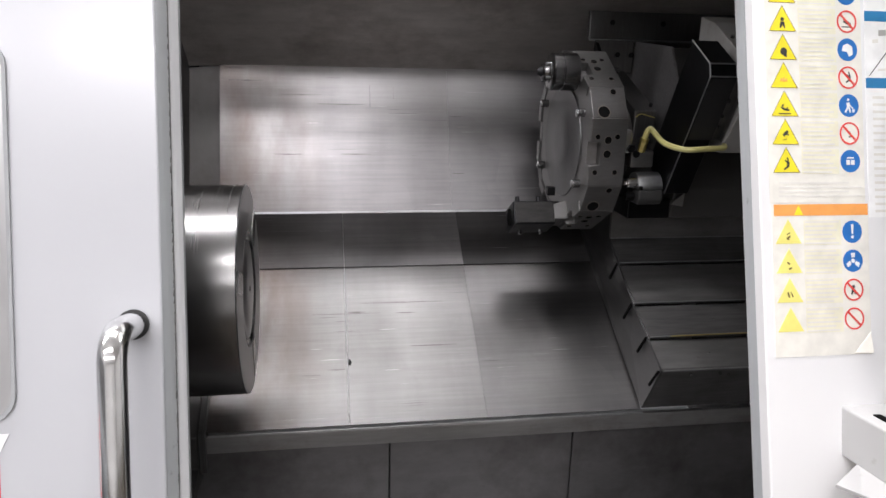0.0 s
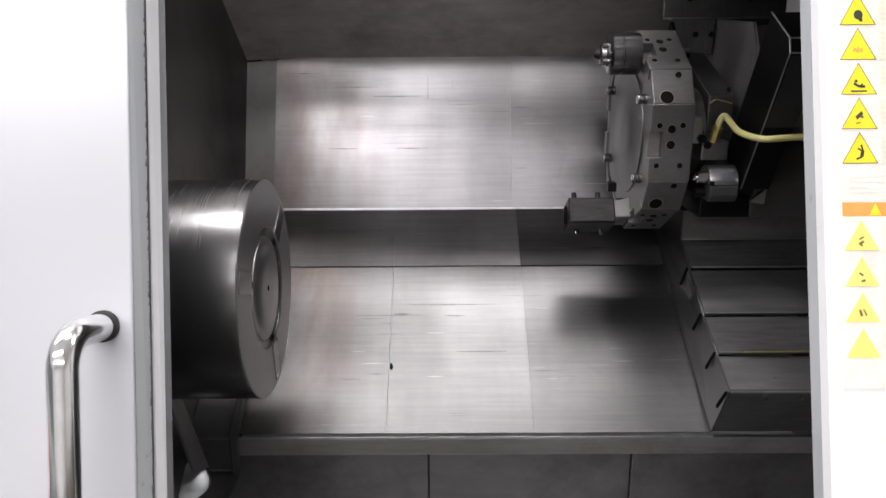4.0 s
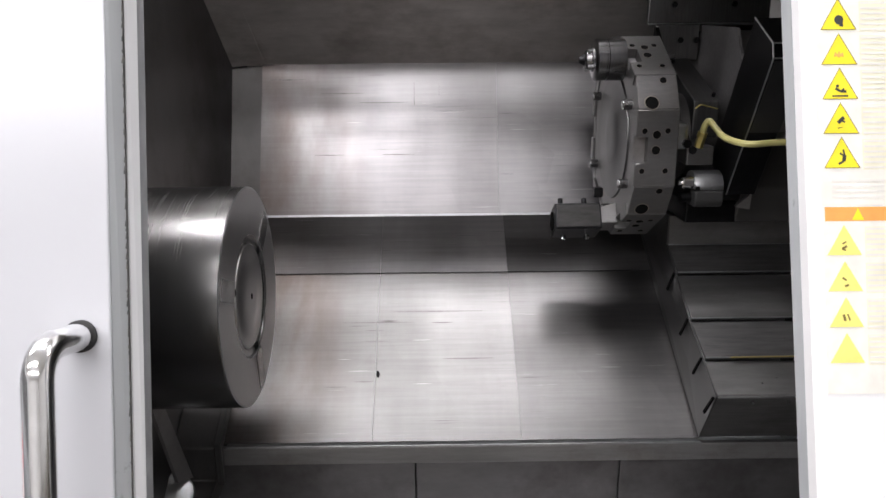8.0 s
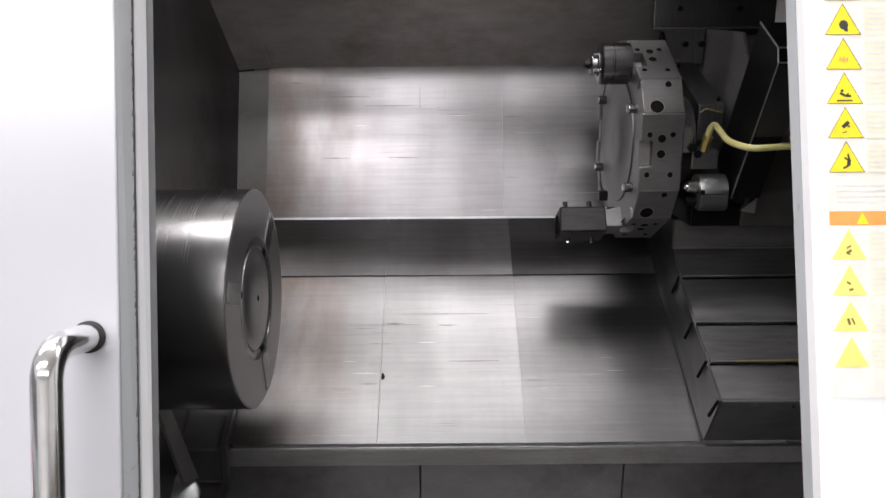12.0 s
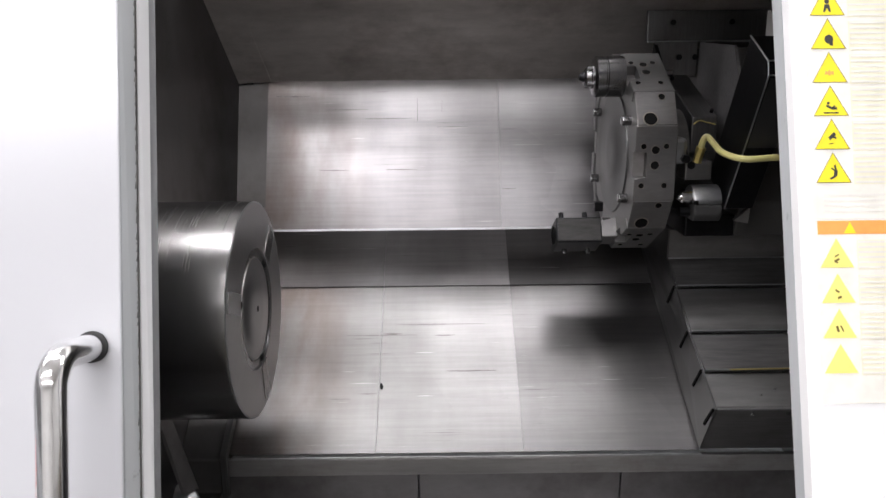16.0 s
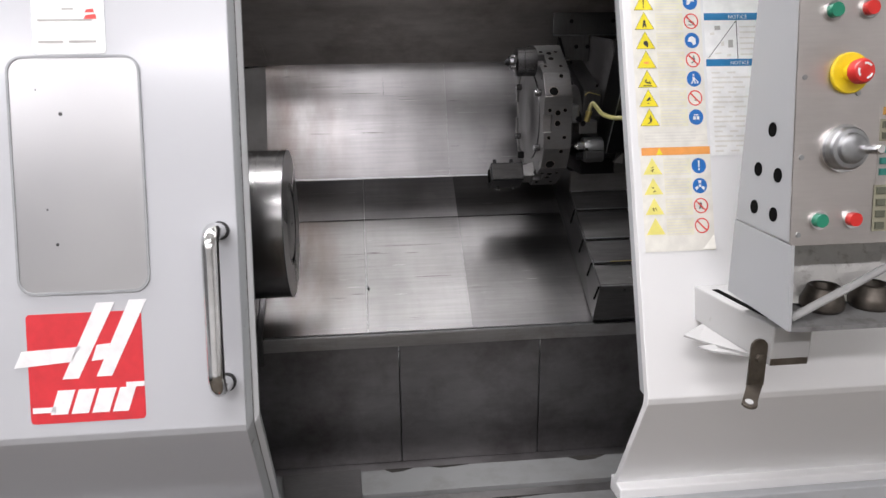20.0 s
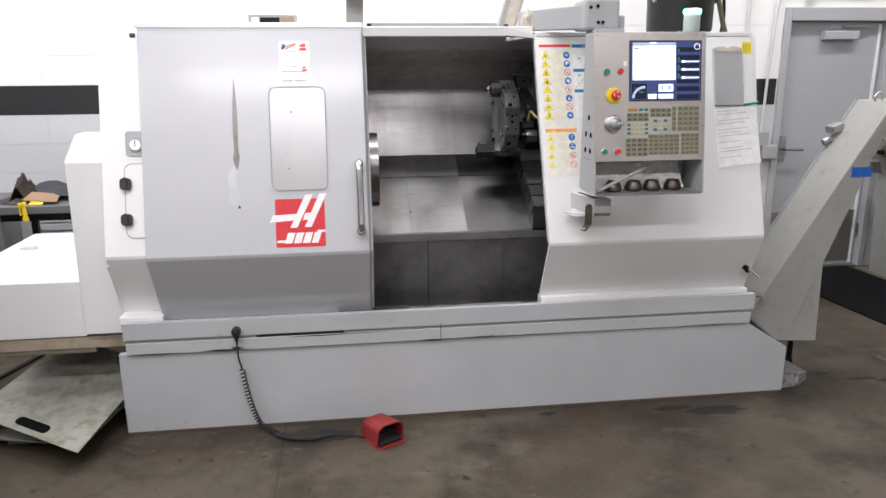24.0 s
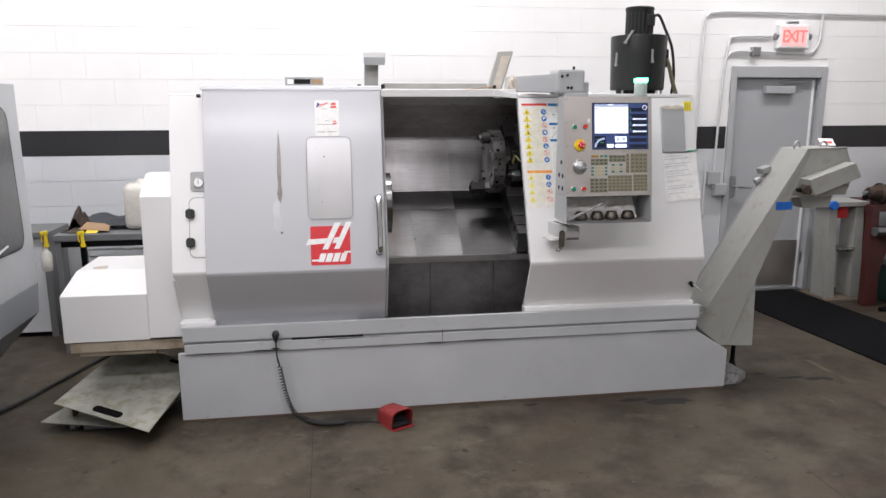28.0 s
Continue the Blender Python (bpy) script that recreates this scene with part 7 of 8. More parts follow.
part("cord", tube(smooth_path([(1.20, 0.56, 1.845), (1.3, 0.57, 1.843), (1.5, 0.58, 1.842), (1.7, 0.57, 1.844), (1.885, 0.55, 1.86)]), 0.004, 6), CARDBOARD, rail)
part("stud", rod((0.195, 0.1, 1.80), (0.175, 0.1, 1.80), 0.010, seg=8), BLACK, door)

mist = thing("mist_collector", (2.99, 0.9, 1.82), "black drum mist collector with a motor on top", "mist collector")
MX, MY = 2.982, 0.9
part("drum", turned(B(), [(0, 0.174), (0.008, 0.181), (0.17, 0.184), (0.348, 0.189), (0.360, 0.186), (0.362, 0.178)], (MX, MY, 1.845), (0, 0, 1), 48), DRUM, mist, "", True)
part("drum_seam", solid(B(), [(MX + 0.026, MY - 0.1836, 1.86), (MX + 0.029, MY - 0.1832, 1.86), (MX + 0.029, MY - 0.1870, 2.19), (MX + 0.026, MY - 0.1874, 2.19)], [(MX + 0.026, MY - 0.170, 1.86), (MX + 0.029, MY - 0.170, 1.86), (MX + 0.029, MY - 0.172, 2.19), (MX + 0.026, MY - 0.172, 2.19)]), BLACK, mist)
part("drum_band", turned(B(), [(0, 0.1875), (0.002, 0.1885), (0.004, 0.1885), (0.006, 0.1875)], (MX, MY, 2.085), (0, 0, 1), 48, False), DRUM, mist, "", True)
part("drum_foot", rod((MX, MY, 1.812), (MX, MY, 1.845), 0.14, seg=32), DARKSTEEL, mist)
for a in (3.7, 4.3, 5.2, 5.7):
    part("foot_stud", rod((MX + 0.165 * math.cos(a), MY + 0.165 * math.sin(a), 1.812), (MX + 0.165 * math.cos(a), MY + 0.165 * math.sin(a), 1.846), 0.009, seg=8), ZINC, mist)
mot = part("motor", turned(B(), [(0, 0.090), (0.02, 0.092), (0.158, 0.092), (0.173, 0.096), (0.181, 0.097), (0.189, 0.090), (0.193, 0.06)], (MX - 0.004, MY, 2.207), (0, 0, 1), 36), DRUM, mist, "", True)
for k in range(12):
    a = math.pi * (1 + k / 11)
    p = Vector((MX - 0.004 + 0.092 * math.cos(a), MY + 0.092 * math.sin(a), 2.225))
    part("fin", rod(p, p + Vector((0, 0, 0.135)), 0.0038, seg=6), BLACK, mot)
part("terminal_box", cube(MX + 0.012, MX + 0.062, MY - 0.112, MY - 0.07, 2.265, 2.342, 0.006), BLACK, mot)
for ax, az, lean in ((2.850, 2.195, 0.022), (2.995, 2.070, -0.004), (2.802, 2.055, 0.0)):
    p = Vector((ax, MY - math.sqrt(0.187 ** 2 - (ax - MX) ** 2) - 0.004, az))
    q = [p + Vector((-0.009 - lean, 0, -0.042)), p + Vector((0.005 - lean, 0, -0.044)), p + Vector((0.013 + lean, 0, 0.036)), p + Vector((-0.004 + lean, 0, 0.040))]
    clasp = part("clasp", solid(B(), q, [v + Vector((0, -0.011, 0)) for v in q], 0.003), ZINC, mist)
    part("clasp_catch", rod(q[0] + Vector((0.008, 0.004, 0)), q[0] + Vector((0.008, -0.016, 0)), 0.010, seg=12, bevel=0.002), ZINC, clasp)
part("motor_cable", tube(smooth_path([(3.06, 0.86, 2.335), (3.10, 0.86, 2.340), (3.15, 0.87, 2.262), (3.215, 0.88, 2.13), (3.25, 0.9, 1.95), (3.24, 0.9, 1.82)]), 0.0095, 10), RUBBER, mist, smooth=True)
part("drain_hose", tube(smooth_path([(3.165, 0.85, 2.06), (3.19, 0.85, 2.0), (3.225, 0.86, 1.90), (3.262, 0.86, 1.80)]), 0.014, 10), DRAIN, mist, smooth=True)
part("lifting_ear", cube(3.158, 3.182, 0.85, 0.95, 2.0, 2.12, 0.004), DARKSTEEL, mist)

# ---- headstock covers at the left ----
hs = thing("headstock_cover", (-0.1, 0.5, 0.4), "white boxed headstock cover at the lathe's end", "machine cover")
part("tall_box", solid(B(), [(-0.165, 0.10, 0.47), (0.02, 0.10, 0.47), (0.02, 0.75, 0.47), (-0.165, 0.75, 0.47)], [(-0.158, 0.10, 1.268), (0.02, 0.10, 1.268), (0.02, 0.75, 1.268), (-0.158, 0.75, 1.268)], 0.004), WHITE, hs)
part("tall_top", solid(B(), [(-0.158, 0.10, 1.268), (0.018, 0.10, 1.268), (0.018, 0.42, 1.268), (-0.158, 0.42, 1.268)], [(-0.158, 0.27, 1.375), (0.018, 0.27, 1.375), (0.018, 0.40, 1.375), (-0.158, 0.40, 1.375)], 0.003), WHITE, hs)
mo = thing("motor_cover", (-0.4, 0.5, 0.4), "low white motor cover beside the headstock", "machine cover")
part("low_box", cube(-0.625, -0.168, 0.12, 0.75, 0.455, 0.722, 0.004), WHITE, mo)
part("bevel_top", solid(B(), [(-0.625, 0.12, 0.722), (-0.168, 0.12, 0.722), (-0.168, 0.75, 0.722), (-0.625, 0.75, 0.722)], [(-0.597, 0.34, 0.817), (-0.168, 0.34, 0.817), (-0.168, 0.75, 0.817), (-0.597, 0.75, 0.817)], 0.003), WHITE, mo)
part("crumbs", solid(B(), [(-0.52, 0.38, 0.8170), (-0.46, 0.37, 0.8170), (-0.44, 0.40, 0.8170), (-0.50, 0.42, 0.8170)], [(-0.515, 0.385, 0.8290), (-0.465, 0.378, 0.8250), (-0.445, 0.40, 0.8320), (-0.5, 0.41, 0.8230)]), RAGM, mo, "small crumpled scrap")
tr = thing("drip_tray", (-0.3, 0.4, 0.36), "rust-stained drip tray under the covers", "drip tray")
part("tray", cube(-0.60, 0.03, 0.13, 0.75, 0.392, 0.450, 0.003), TRAYM, tr)
part("drain_pipe", rod((-0.56, 0.17, 0.375), (-0.15, 0.17, 0.375), 0.018, seg=12), TRAYM, tr)
part("bracket", cube(-0.40, -0.30, 0.5, 0.74, 0.0, 0.395), SKIRT_GREY, tr)

# ---- chip conveyor ----
conv = thing("chip_conveyor", (3.5, 0.3, 0.0), "grey inclined chip conveyor on a screw foot", "chip conveyor")
OUT = [(3.09, 0.40), (3.29, 0.235), (3.523, 0.221), (3.505, 0.66), (3.676, 1.18), (4.075, 1.19), (4.115, 1.33), (4.048, 1.483), (3.782, 1.476), (3.168, 0.452), (3.09, 0.44)]
part("body", along_y(OUT, 0.125, 0.40, 0.003), CREAM_GREY, conv)
part("side_plate", along_y([(3.10, 0.40), (3.29, 0.24), (3.345, 0.235), (3.70, 1.17), (3.66, 1.20), (3.785, 1.462), (3.778, 1.47), (3.172, 0.46), (3.10, 0.43)], 0.119, 0.126, 0.002), CREAM_GREY, conv)
part("lid_edge", tube([(3.168, 0.122, 0.456), (3.782, 0.122, 1.479), (4.047, 0.122, 1.486)], 0.005, 8), CREAM_GREY, conv)
part("lid_edge", tube([(3.168, 0.398, 0.456), (3.782, 0.398, 1.479)], 0.006, 8), SEAL, conv)
part("crease", tube([(3.475, 0.122, 0.63), (3.30, 0.122, 0.38), (3.255, 0.122, 0.29)], 0.0025, 6), CREAM_GREY, conv)
part("crease", tube([(3.66, 0.1185, 1.19), (3.345, 0.1185, 0.60), (3.20, 0.1185, 0.38)], 0.002, 6), CREAM_GREY, conv)
mb = part("motor_guard", solid(B(), [(3.74, 0.02, 1.30), (3.79, 0.02, 1.20), (4.09, 0.02, 1.31), (4.04, 0.02, 1.40)], [(3.74, 0.12, 1.30), (3.79, 0.12, 1.20), (4.09, 0.12, 1.31), (4.04, 0.12, 1.40)], 0.004), CREAM_GREY, conv)
part("end_gear", rod((3.755, 0.04, 1.235), (3.755, 0.1, 1.235), 0.03, seg=10), RUSTY, mb)
part("end_shaft", rod((3.70, 0.08, 1.232), (3.76, 0.08, 1.232), 0.012, seg=10), DARKSTEEL, mb)
part("head_side", along_y([(3.70, 1.20), (4.065, 1.205), (4.10, 1.33), (4.04, 1.47), (3.80, 1.465)], 0.1185, 0.125), CREAM_GREY, conv)
part("blue_tag", cube(3.598, 3.705, 0.114, 0.119, 1.105, 1.155), BLUE_TAG, conv, "blue maker's tag")
for lx in (3.80, 3.985):
    part("lift_eye", tube([(lx + 0.022 * math.cos(a), 0.26, 1.492 + 0.026 * math.sin(a)) for a in [math.pi * k / 6 for k in range(13)]], 0.006, 8), ZINC, conv, smooth=True)
part("limit_box", solid(B(), [(3.640, 0.35, 1.300), (3.700, 0.35, 1.322), (3.700, 0.42, 1.322), (3.640, 0.42, 1.300)], [(3.630, 0.35, 1.338), (3.692, 0.35, 1.360), (3.692, 0.42, 1.360), (3.630, 0.42, 1.338)], 0.004), ZINC, conv)
part("hand_knob", rod((3.610, 0.39, 1.252), (3.655, 0.39, 1.272), 0.020, seg=16, bevel=0.004), ZINC, conv)
part("screw_leg", rod((3.50, 0.30, 0.06), (3.50, 0.30, 0.23), 0.014, seg=12), DARKSTEEL, conv)
part("screw_foot", rod((3.50, 0.30, 0.0), (3.50, 0.30, 0.06), 0.03, 0.016, 14), DARKSTEEL, conv)
part("discharge_neck", along_y([(3.80, 1.19), (4.04, 1.19), (4.02, 1.10), (3.84, 1.10)], 0.2, 0.39), CREAM_GREY, conv)
part("bent_flap", solid(B(), [(3.06, 0.03, 0.53), (3.16, 0.06, 0.50), (3.17, 0.11, 0.50), (3.08, 0.10, 0.54)], [(3.06, 0.03, 0.535), (3.16, 0.06, 0.506), (3.17, 0.11, 0.506), (3.08, 0.10, 0.546)]), ZINC, conv)
tagw = thing("paper_tag", (4.1, 0.4, 1.48), "small red and white tag on the conveyor head", "tag")
part("card", solid(B(), [(4.03, 0.34, 1.487), (4.13, 0.34, 1.484), (4.145, 0.40, 1.525), (4.04, 0.40, 1.527)], [(4.03, 0.341, 1.489), (4.13, 0.341, 1.486), (4.145, 0.401, 1.527), (4.04, 0.401, 1.529)]), PAPER, tagw)
part("bar", solid(B(), [(4.055, 0.355, 1.4995), (4.115, 0.355, 1.4985), (4.12, 0.372, 1.5105), (4.06, 0.372, 1.5115)], [(4.055, 0.354, 1.5005), (4.115, 0.354, 1.4995), (4.12, 0.371, 1.5115), (4.06, 0.371, 1.5125)]), S_RED, tagw)

# ---- foot pedal and its cord ----
ped = thing("foot_pedal", (1.178, -0.21, 0), "dull red arched foot pedal hood on the floor", "foot pedal")
PED = Matrix.Translation((1.18, -0.205, 0)) @ Matrix.Rotation(radians(28), 4, "Z") @ Matrix.Scale(0.86, 4)


def pedal_part(name, bm, material, label=""):
    bmesh.ops.transform(bm, matrix=PED, verts=bm.verts)
    return part(name, bm, material, ped, label, True)


def arch(w, h, r, base):
    side = [(w, base), (w, h - r)] + [(w - r + r * math.cos(a), h - r + r * math.sin(a)) for a in [math.pi / 2 * k / 6 for k in range(1, 7)]]
    return side + [(-x, z) for x, z in side[::-1]]


hood = B()
fo, fi, bo, bi = [[hood.verts.new((x * k, y + 0.02 * (1 - z / 0.13), z * h)) for x, z in arch(w_, 0.132, 0.045, 0.006)] for w_, y, k, h in ((0.080, -0.095, 1, 1), (0.0725, -0.095, 1, 0.95), (0.076, 0.085, 0.95, 0.80), (0.070, 0.075, 0.95, 0.76))]
for a, b in ((fo, bo), (bi, fi), (fi, fo)):
    for q in range(len(a) - 1):
        hood.faces.new((a[q], a[q + 1], b[q + 1], b[q]))
hood.faces.new(bo)
hood.faces.new(bi[::-1])
pedal_part("hood", hood, RED_PEDAL, "dull red cast hood")
pedal_part("ground_plate", cube(-0.082, 0.082, -0.10, 0.088, 0, 0.007, 0.002), RED_PEDAL)
pedal_part("treadle", along_x([(-0.085, 0.012), (-0.09, 0.030), (0.05, 0.062), (0.05, 0.012)], -0.066, 0.066, 0.003), BLACK)
for k in range(5):
    pedal_part("tread_rib", cube(-0.062, 0.062, -0.082 + 0.024 * k, -0.076 + 0.024 * k, 0.030 + 0.0055 * k, 0.037 + 0.0055 * k), RUBBER)
cord = thing("pedal_cord", (0.55, -0.05, 0), "black coiled cord from a plug to the pedal", "cord")
plug = part("plug", turned(B(), [(0, 0.006), (0.015, 0.011), (0.03, 0.017), (0.050, 0.020), (0.062, 0.014)], (0.535, -0.045, 0.455), (0, 0, 1), 16), BLACK, cord, "", True)
part("plug_elbow", rod((0.535, -0.02, 0.50), (0.535, -0.05, 0.50), 0.02, seg=14), BLACK, cord)
pts = [(0.535, -0.045, 0.46), (0.538, -0.05, 0.38), (0.548, -0.05, 0.33)]
axis_pts = smooth_path([(0.55, -0.05, 0.32), (0.565, -0.055, 0.22), (0.585, -0.06, 0.13), (0.615, -0.075, 0.06), (0.66, -0.10, 0.028), (0.70, -0.125, 0.022)], 36)
helix = []
for i, p in enumerate(axis_pts):
    d = (axis_pts[min(i + 1, len(axis_pts) - 1)] - axis_pts[max(i - 1, 0)]).normalized()
    u, v = basis(d)
    a = 2 * math.pi * i / 6.4
    r = 0.0115
    helix.append(p + (u * math.cos(a) + v * math.sin(a)) * r)
part("lead", tube(smooth_path(pts + [tuple(helix[0])], 5), 0.0045, 8), RUBBER, cord, smooth=True)
part("coil", tube(helix, 0.0034, 6), RUBBER, cord, smooth=True)
part("sleeve", tube(smooth_path([(0.69, -0.12, 0.016), (0.76, -0.16, 0.015), (0.83, -0.175, 0.015), (0.90, -0.172, 0.015)]), 0.015, 10), RUBBER, cord, "thick black sleeve", True)
part("tail", tube(smooth_path([(0.90, -0.172, 0.012), (0.97, -0.15, 0.006), (1.04, -0.16, 0.006), (1.10, -0.2, 0.012)]), 0.004, 6), RUBBER, cord, smooth=True)

# ---- plates and cable at the left on the floor ----
def plate_thing(quad, thick, label, slots):
    t = thing("floor_plate", (sum(p[0] for p in quad) / 4, sum(p[1] for p in quad) / 4, 0), label, "metal plate", "loose floor plates")
    a, b, c, d = [Vector(p) for p in quad]
    n = (b - a).cross(d - a).normalized()
    sheetp = part("plate", solid(B(), [p for p in (a, b, c, d)], [p + n * thick for p in (a, b, c, d)], 0.001), ALU_DIRTY, t)
    for u, v, w, h in slots:
        ctr = a.lerp(b, u).lerp(d.lerp(c, u), v)
        ex, ey = (b - a).normalized(), (d - a).normalized()
        ring_ = [ctr + ex * x + ey * z for x, z in rounded(-w, w, -h, h, h * 0.98)]
        part("hand_slot", solid(B(), [p + n * thick for p in ring_], [p + n * (thick + 0.0006) for p in ring_]), DARKHOLE, sheetp)
    return t
up = plate_thing([(-0.672, 0.01, 0.15), (-0.10, -0.33, 0.10), (0.06, 0.36, 0.215), (-0.46, 0.62, 0.26)], 0.004, "oily aluminium plate with hand slots leaning on another", [(0.52, 0.085, 0.10, 0.026), (0.72, 0.93, 0.05, 0.016)])
# Near-black ribs: the shade beneath the plate is put into their colour.
for x, y, h in ((0.02, 0.25, 0.18), (-0.42, 0.50, 0.225), (-0.58, 0.05, 0.13)):
    part("shaded_rib", cube(x - 0.008, x + 0.008, y - 0.02, y + 0.03, 0.0, h), RUSTY_OR_SHADED, up)
dn = plate_thing([(-0.74, -0.02, 0.055), (-0.13, -0.19, 0.06), (-0.03, 0.35, 0.06), (-0.55, 0.55, 0.06)], 0.006, "lower oily aluminium plate lying on the floor", [])
part("rib", cube(-0.52, -0.16, -0.02, 0.0, 0.0, 0.054), SKIRT_GREY, dn)
part("rib", cube(-0.5, -0.1, 0.28, 0.30, 0.0, 0.058), SKIRT_GREY, dn)
part("rib", solid(B(), [(-0.60, 0.0, 0), (-0.57, 0.0, 0), (-0.45, 0.3, 0), (-0.48, 0.3, 0)], [(-0.60, 0.0, 0.055), (-0.57, 0.0, 0.055), (-0.45, 0.3, 0.058), (-0.48, 0.3, 0.058)]), SKIRT_GREY, dn)
cab = thing("floor_cable", (-1.0, 0.5, 0), "thick black cable snaking over the floor", "cable")
part("cable", tube(smooth_path([(-1.9, -0.2, 0.012), (-1.35, 0.05, 0.012), (-1.07, 0.28, 0.012), (-0.9, 0.72, 0.012), (-0.73, 1.2, 0.012), (-0.5, 1.5, 0.012), (-0.2, 1.7, 0.012)], 8), 0.012, 10), RUBBER, cab, smooth=True)

# ---- bench behind ----
tab = thing("work_table", (-0.8, 1.55, 0), "dark steel work table with a shelf", "work table")
part("top", cube(-1.06, -0.25, 1.30, 1.85, 0.818, 0.865, 0.004), TABLE_GREY, tab)
part("apron", cube(-1.04, -0.27, 1.315, 1.33, 0.775, 0.818), DARKSTEEL, tab)
for x in (-1.055, -0.32):
    for y in (1.31, 1.80):
        part("leg", cube(x, x + 0.04, y, y + 0.04, 0, 0.818, 0.003), DARKSTEEL if y > 1.5 else TABLE_GREY, tab)
part("shelf", cube(-1.04, -0.27, 1.34, 1.82, 0.28, 0.31, 0.003), TABLE_GREY, tab)
for z0, z1, mt in ((0.70, 0.722, ZINC), (0.655, 0.668, VINYL_WHITE), (0.60, 0.612, ZINC)):
    part("rail", cube(-1.0, -0.33, 1.80, 1.815, z0, z1), mt, tab)
ben = thing("side_bench", (-1.5, 1.9, 0), "grey wall bench beyond the work table", "bench")
part("top", cube(-2.6, -1.24, 1.72, 2.15, 0.78, 0.82, 0.003), TABLE_GREY, ben)
part("front", cube(-2.6, -1.26, 1.75, 1.77, 0.04, 0.78), WALL_GREY, ben)
for x in (-1.30, -2.5):
    part("leg", cube(x, x + 0.05, 1.74, 2.1, 0, 0.78), TABLE_GREY, ben)
bag = thing("plastic_bag", (-0.55, 1.5, 0.865), "filled clear plastic bag standing on the table", "bag")
gb = cube(-0.62, -0.40, 1.42, 1.62, 0.866, 1.20, 0.05, 4)
for v in gb.verts:
    v.co += Vector((noise.noise(v.co * 9), noise.noise(v.co * 9 + Vector((3, 1, 2))), 0)) * 0.018
part("bag", gb, BAG, bag, "", True)
part("collar", turned(B(), [(0, 0.07), (0.03, 0.05), (0.06, 0.03)], (-0.49, 1.52, 1.17), (0.1, 0, 1), 16), BAG, bag)
crt = thing("cardboard_box", (-0.95, 1.5, 0.865), "crushed dark brown cardboard carton on the table", "box")
cg = B()
bmesh.ops.create_grid(cg, x_segments=14, y_segments=10, size=0.5)
for v in cg.verts:
    u, w = v.co.x, v.co.y
    h = max(0.0, 0.18 - 0.75 * abs(u + 0.02) ** 1.3 - 0.25 * w * w) * (0.85 + 0.5 * noise.noise(Vector((u * 6, w * 6, 7.0))))
    v.co = Vector((-0.93 + u * 0.22 + 0.01 * noise.noise(Vector((u * 9, w * 9, 2))), 1.50 + w * 0.22, 0.868 + h))
bmesh.ops.solidify(cg, geom=cg.faces[:], thickness=-0.004)
part("carton", cg, CARTON_DARK, crt, "crushed wet carton")
part("flap", solid(B(), [(-0.90, 1.36, 0.893), (-0.70, 1.35, 0.877), (-0.73, 1.50, 0.902), (-0.88, 1.47, 0.925)], [(-0.90, 1.36, 0.897), (-0.70, 1.35, 0.881), (-0.73, 1.50, 0.906), (-0.88, 1.47, 0.929)]), CARDBOARD, crt, "tan flap of the carton")
part("yellow_scrap", solid(B(), [(-0.86, 1.345, 0.868), (-0.78, 1.34, 0.868), (-0.77, 1.36, 0.886), (-0.85, 1.36, 0.890)], [(-0.86, 1.348, 0.869), (-0.78, 1.343, 0.869), (-0.77, 1.363, 0.887), (-0.85, 1.363, 0.891)]), YELLOW, crt)
part("flap_fold", solid(B(), [(-0.99, 1.37, 0.872), (-0.90, 1.34, 0.868), (-0.88, 1.38, 0.893), (-0.95, 1.41, 0.90)], [(-0.99, 1.37, 0.875), (-0.90, 1.34, 0.871), (-0.88, 1.38, 0.896), (-0.95, 1.41, 0.903)]), RUSTY, crt)
clo = thing("dark_cloth", (-0.72, 1.6, 0.865), "dark folded cloth heaped on the table", "cloth")
cb = B()
bmesh.ops.create_grid(cb, x_segments=18, y_segments=12, size=0.5)
for v in cb.verts:
    x, y = v.co.x, v.co.y
    v.co = Vector((-0.75 + x * 0.46, 1.62 + y * 0.3, 0.868 + max(0.0, 0.13 - 0.35 * (x * x + y * y)) * (0.6 + 0.7 * noise.noise(Vector((x * 4, y * 4, 1)))) + 0.06 * max(0, x)))
bmesh.ops.solidify(cb, geom=cb.faces[:], thickness=-0.006)
part("cloth", cb, CLOTH, clo, "", True)
for x, y in ((-0.862, 1.27), (-1.115, 1.31)):
    sb = thing("spray_trigger", (x, y, 0.80), "yellow spray trigger hanging on the table edge", "spray bottle", "spray bottles")
    part("head", solid(B(), [(x - 0.026, y - 0.014, 0.868), (x + 0.022, y - 0.014, 0.875), (x + 0.022, y + 0.014, 0.875), (x - 0.026, y + 0.014, 0.868)], [(x - 0.022, y - 0.014, 0.892), (x + 0.016, y - 0.014, 0.900), (x + 0.016, y + 0.014, 0.900), (x - 0.022, y + 0.014, 0.892)], 0.004), YELLOW, sb)
    part("neck", rod((x + 0.008, y, 0.80), (x + 0.006, y, 0.872), 0.013, 0.011, 14), YELLOW, sb)
    part("lever", tube(smooth_path([(x - 0.014, y, 0.87), (x - 0.020, y, 0.845), (x - 0.016, y, 0.818)], 4), 0.005, 8), YELLOW, sb)
    part("collar", rod((x + 0.008, y, 0.785), (x + 0.008, y, 0.805), 0.017, seg=16), YELLOW, sb)
    if x < -1:
        part("bottle", turned(B(), [(0, 0.03), (0.02, 0.036), (0.12, 0.036), (0.15, 0.015), (0.17, 0.014)], (x, y, 0.615), (0, 0, 1), 16), BAG, sb, "cloudy plastic bottle", True)

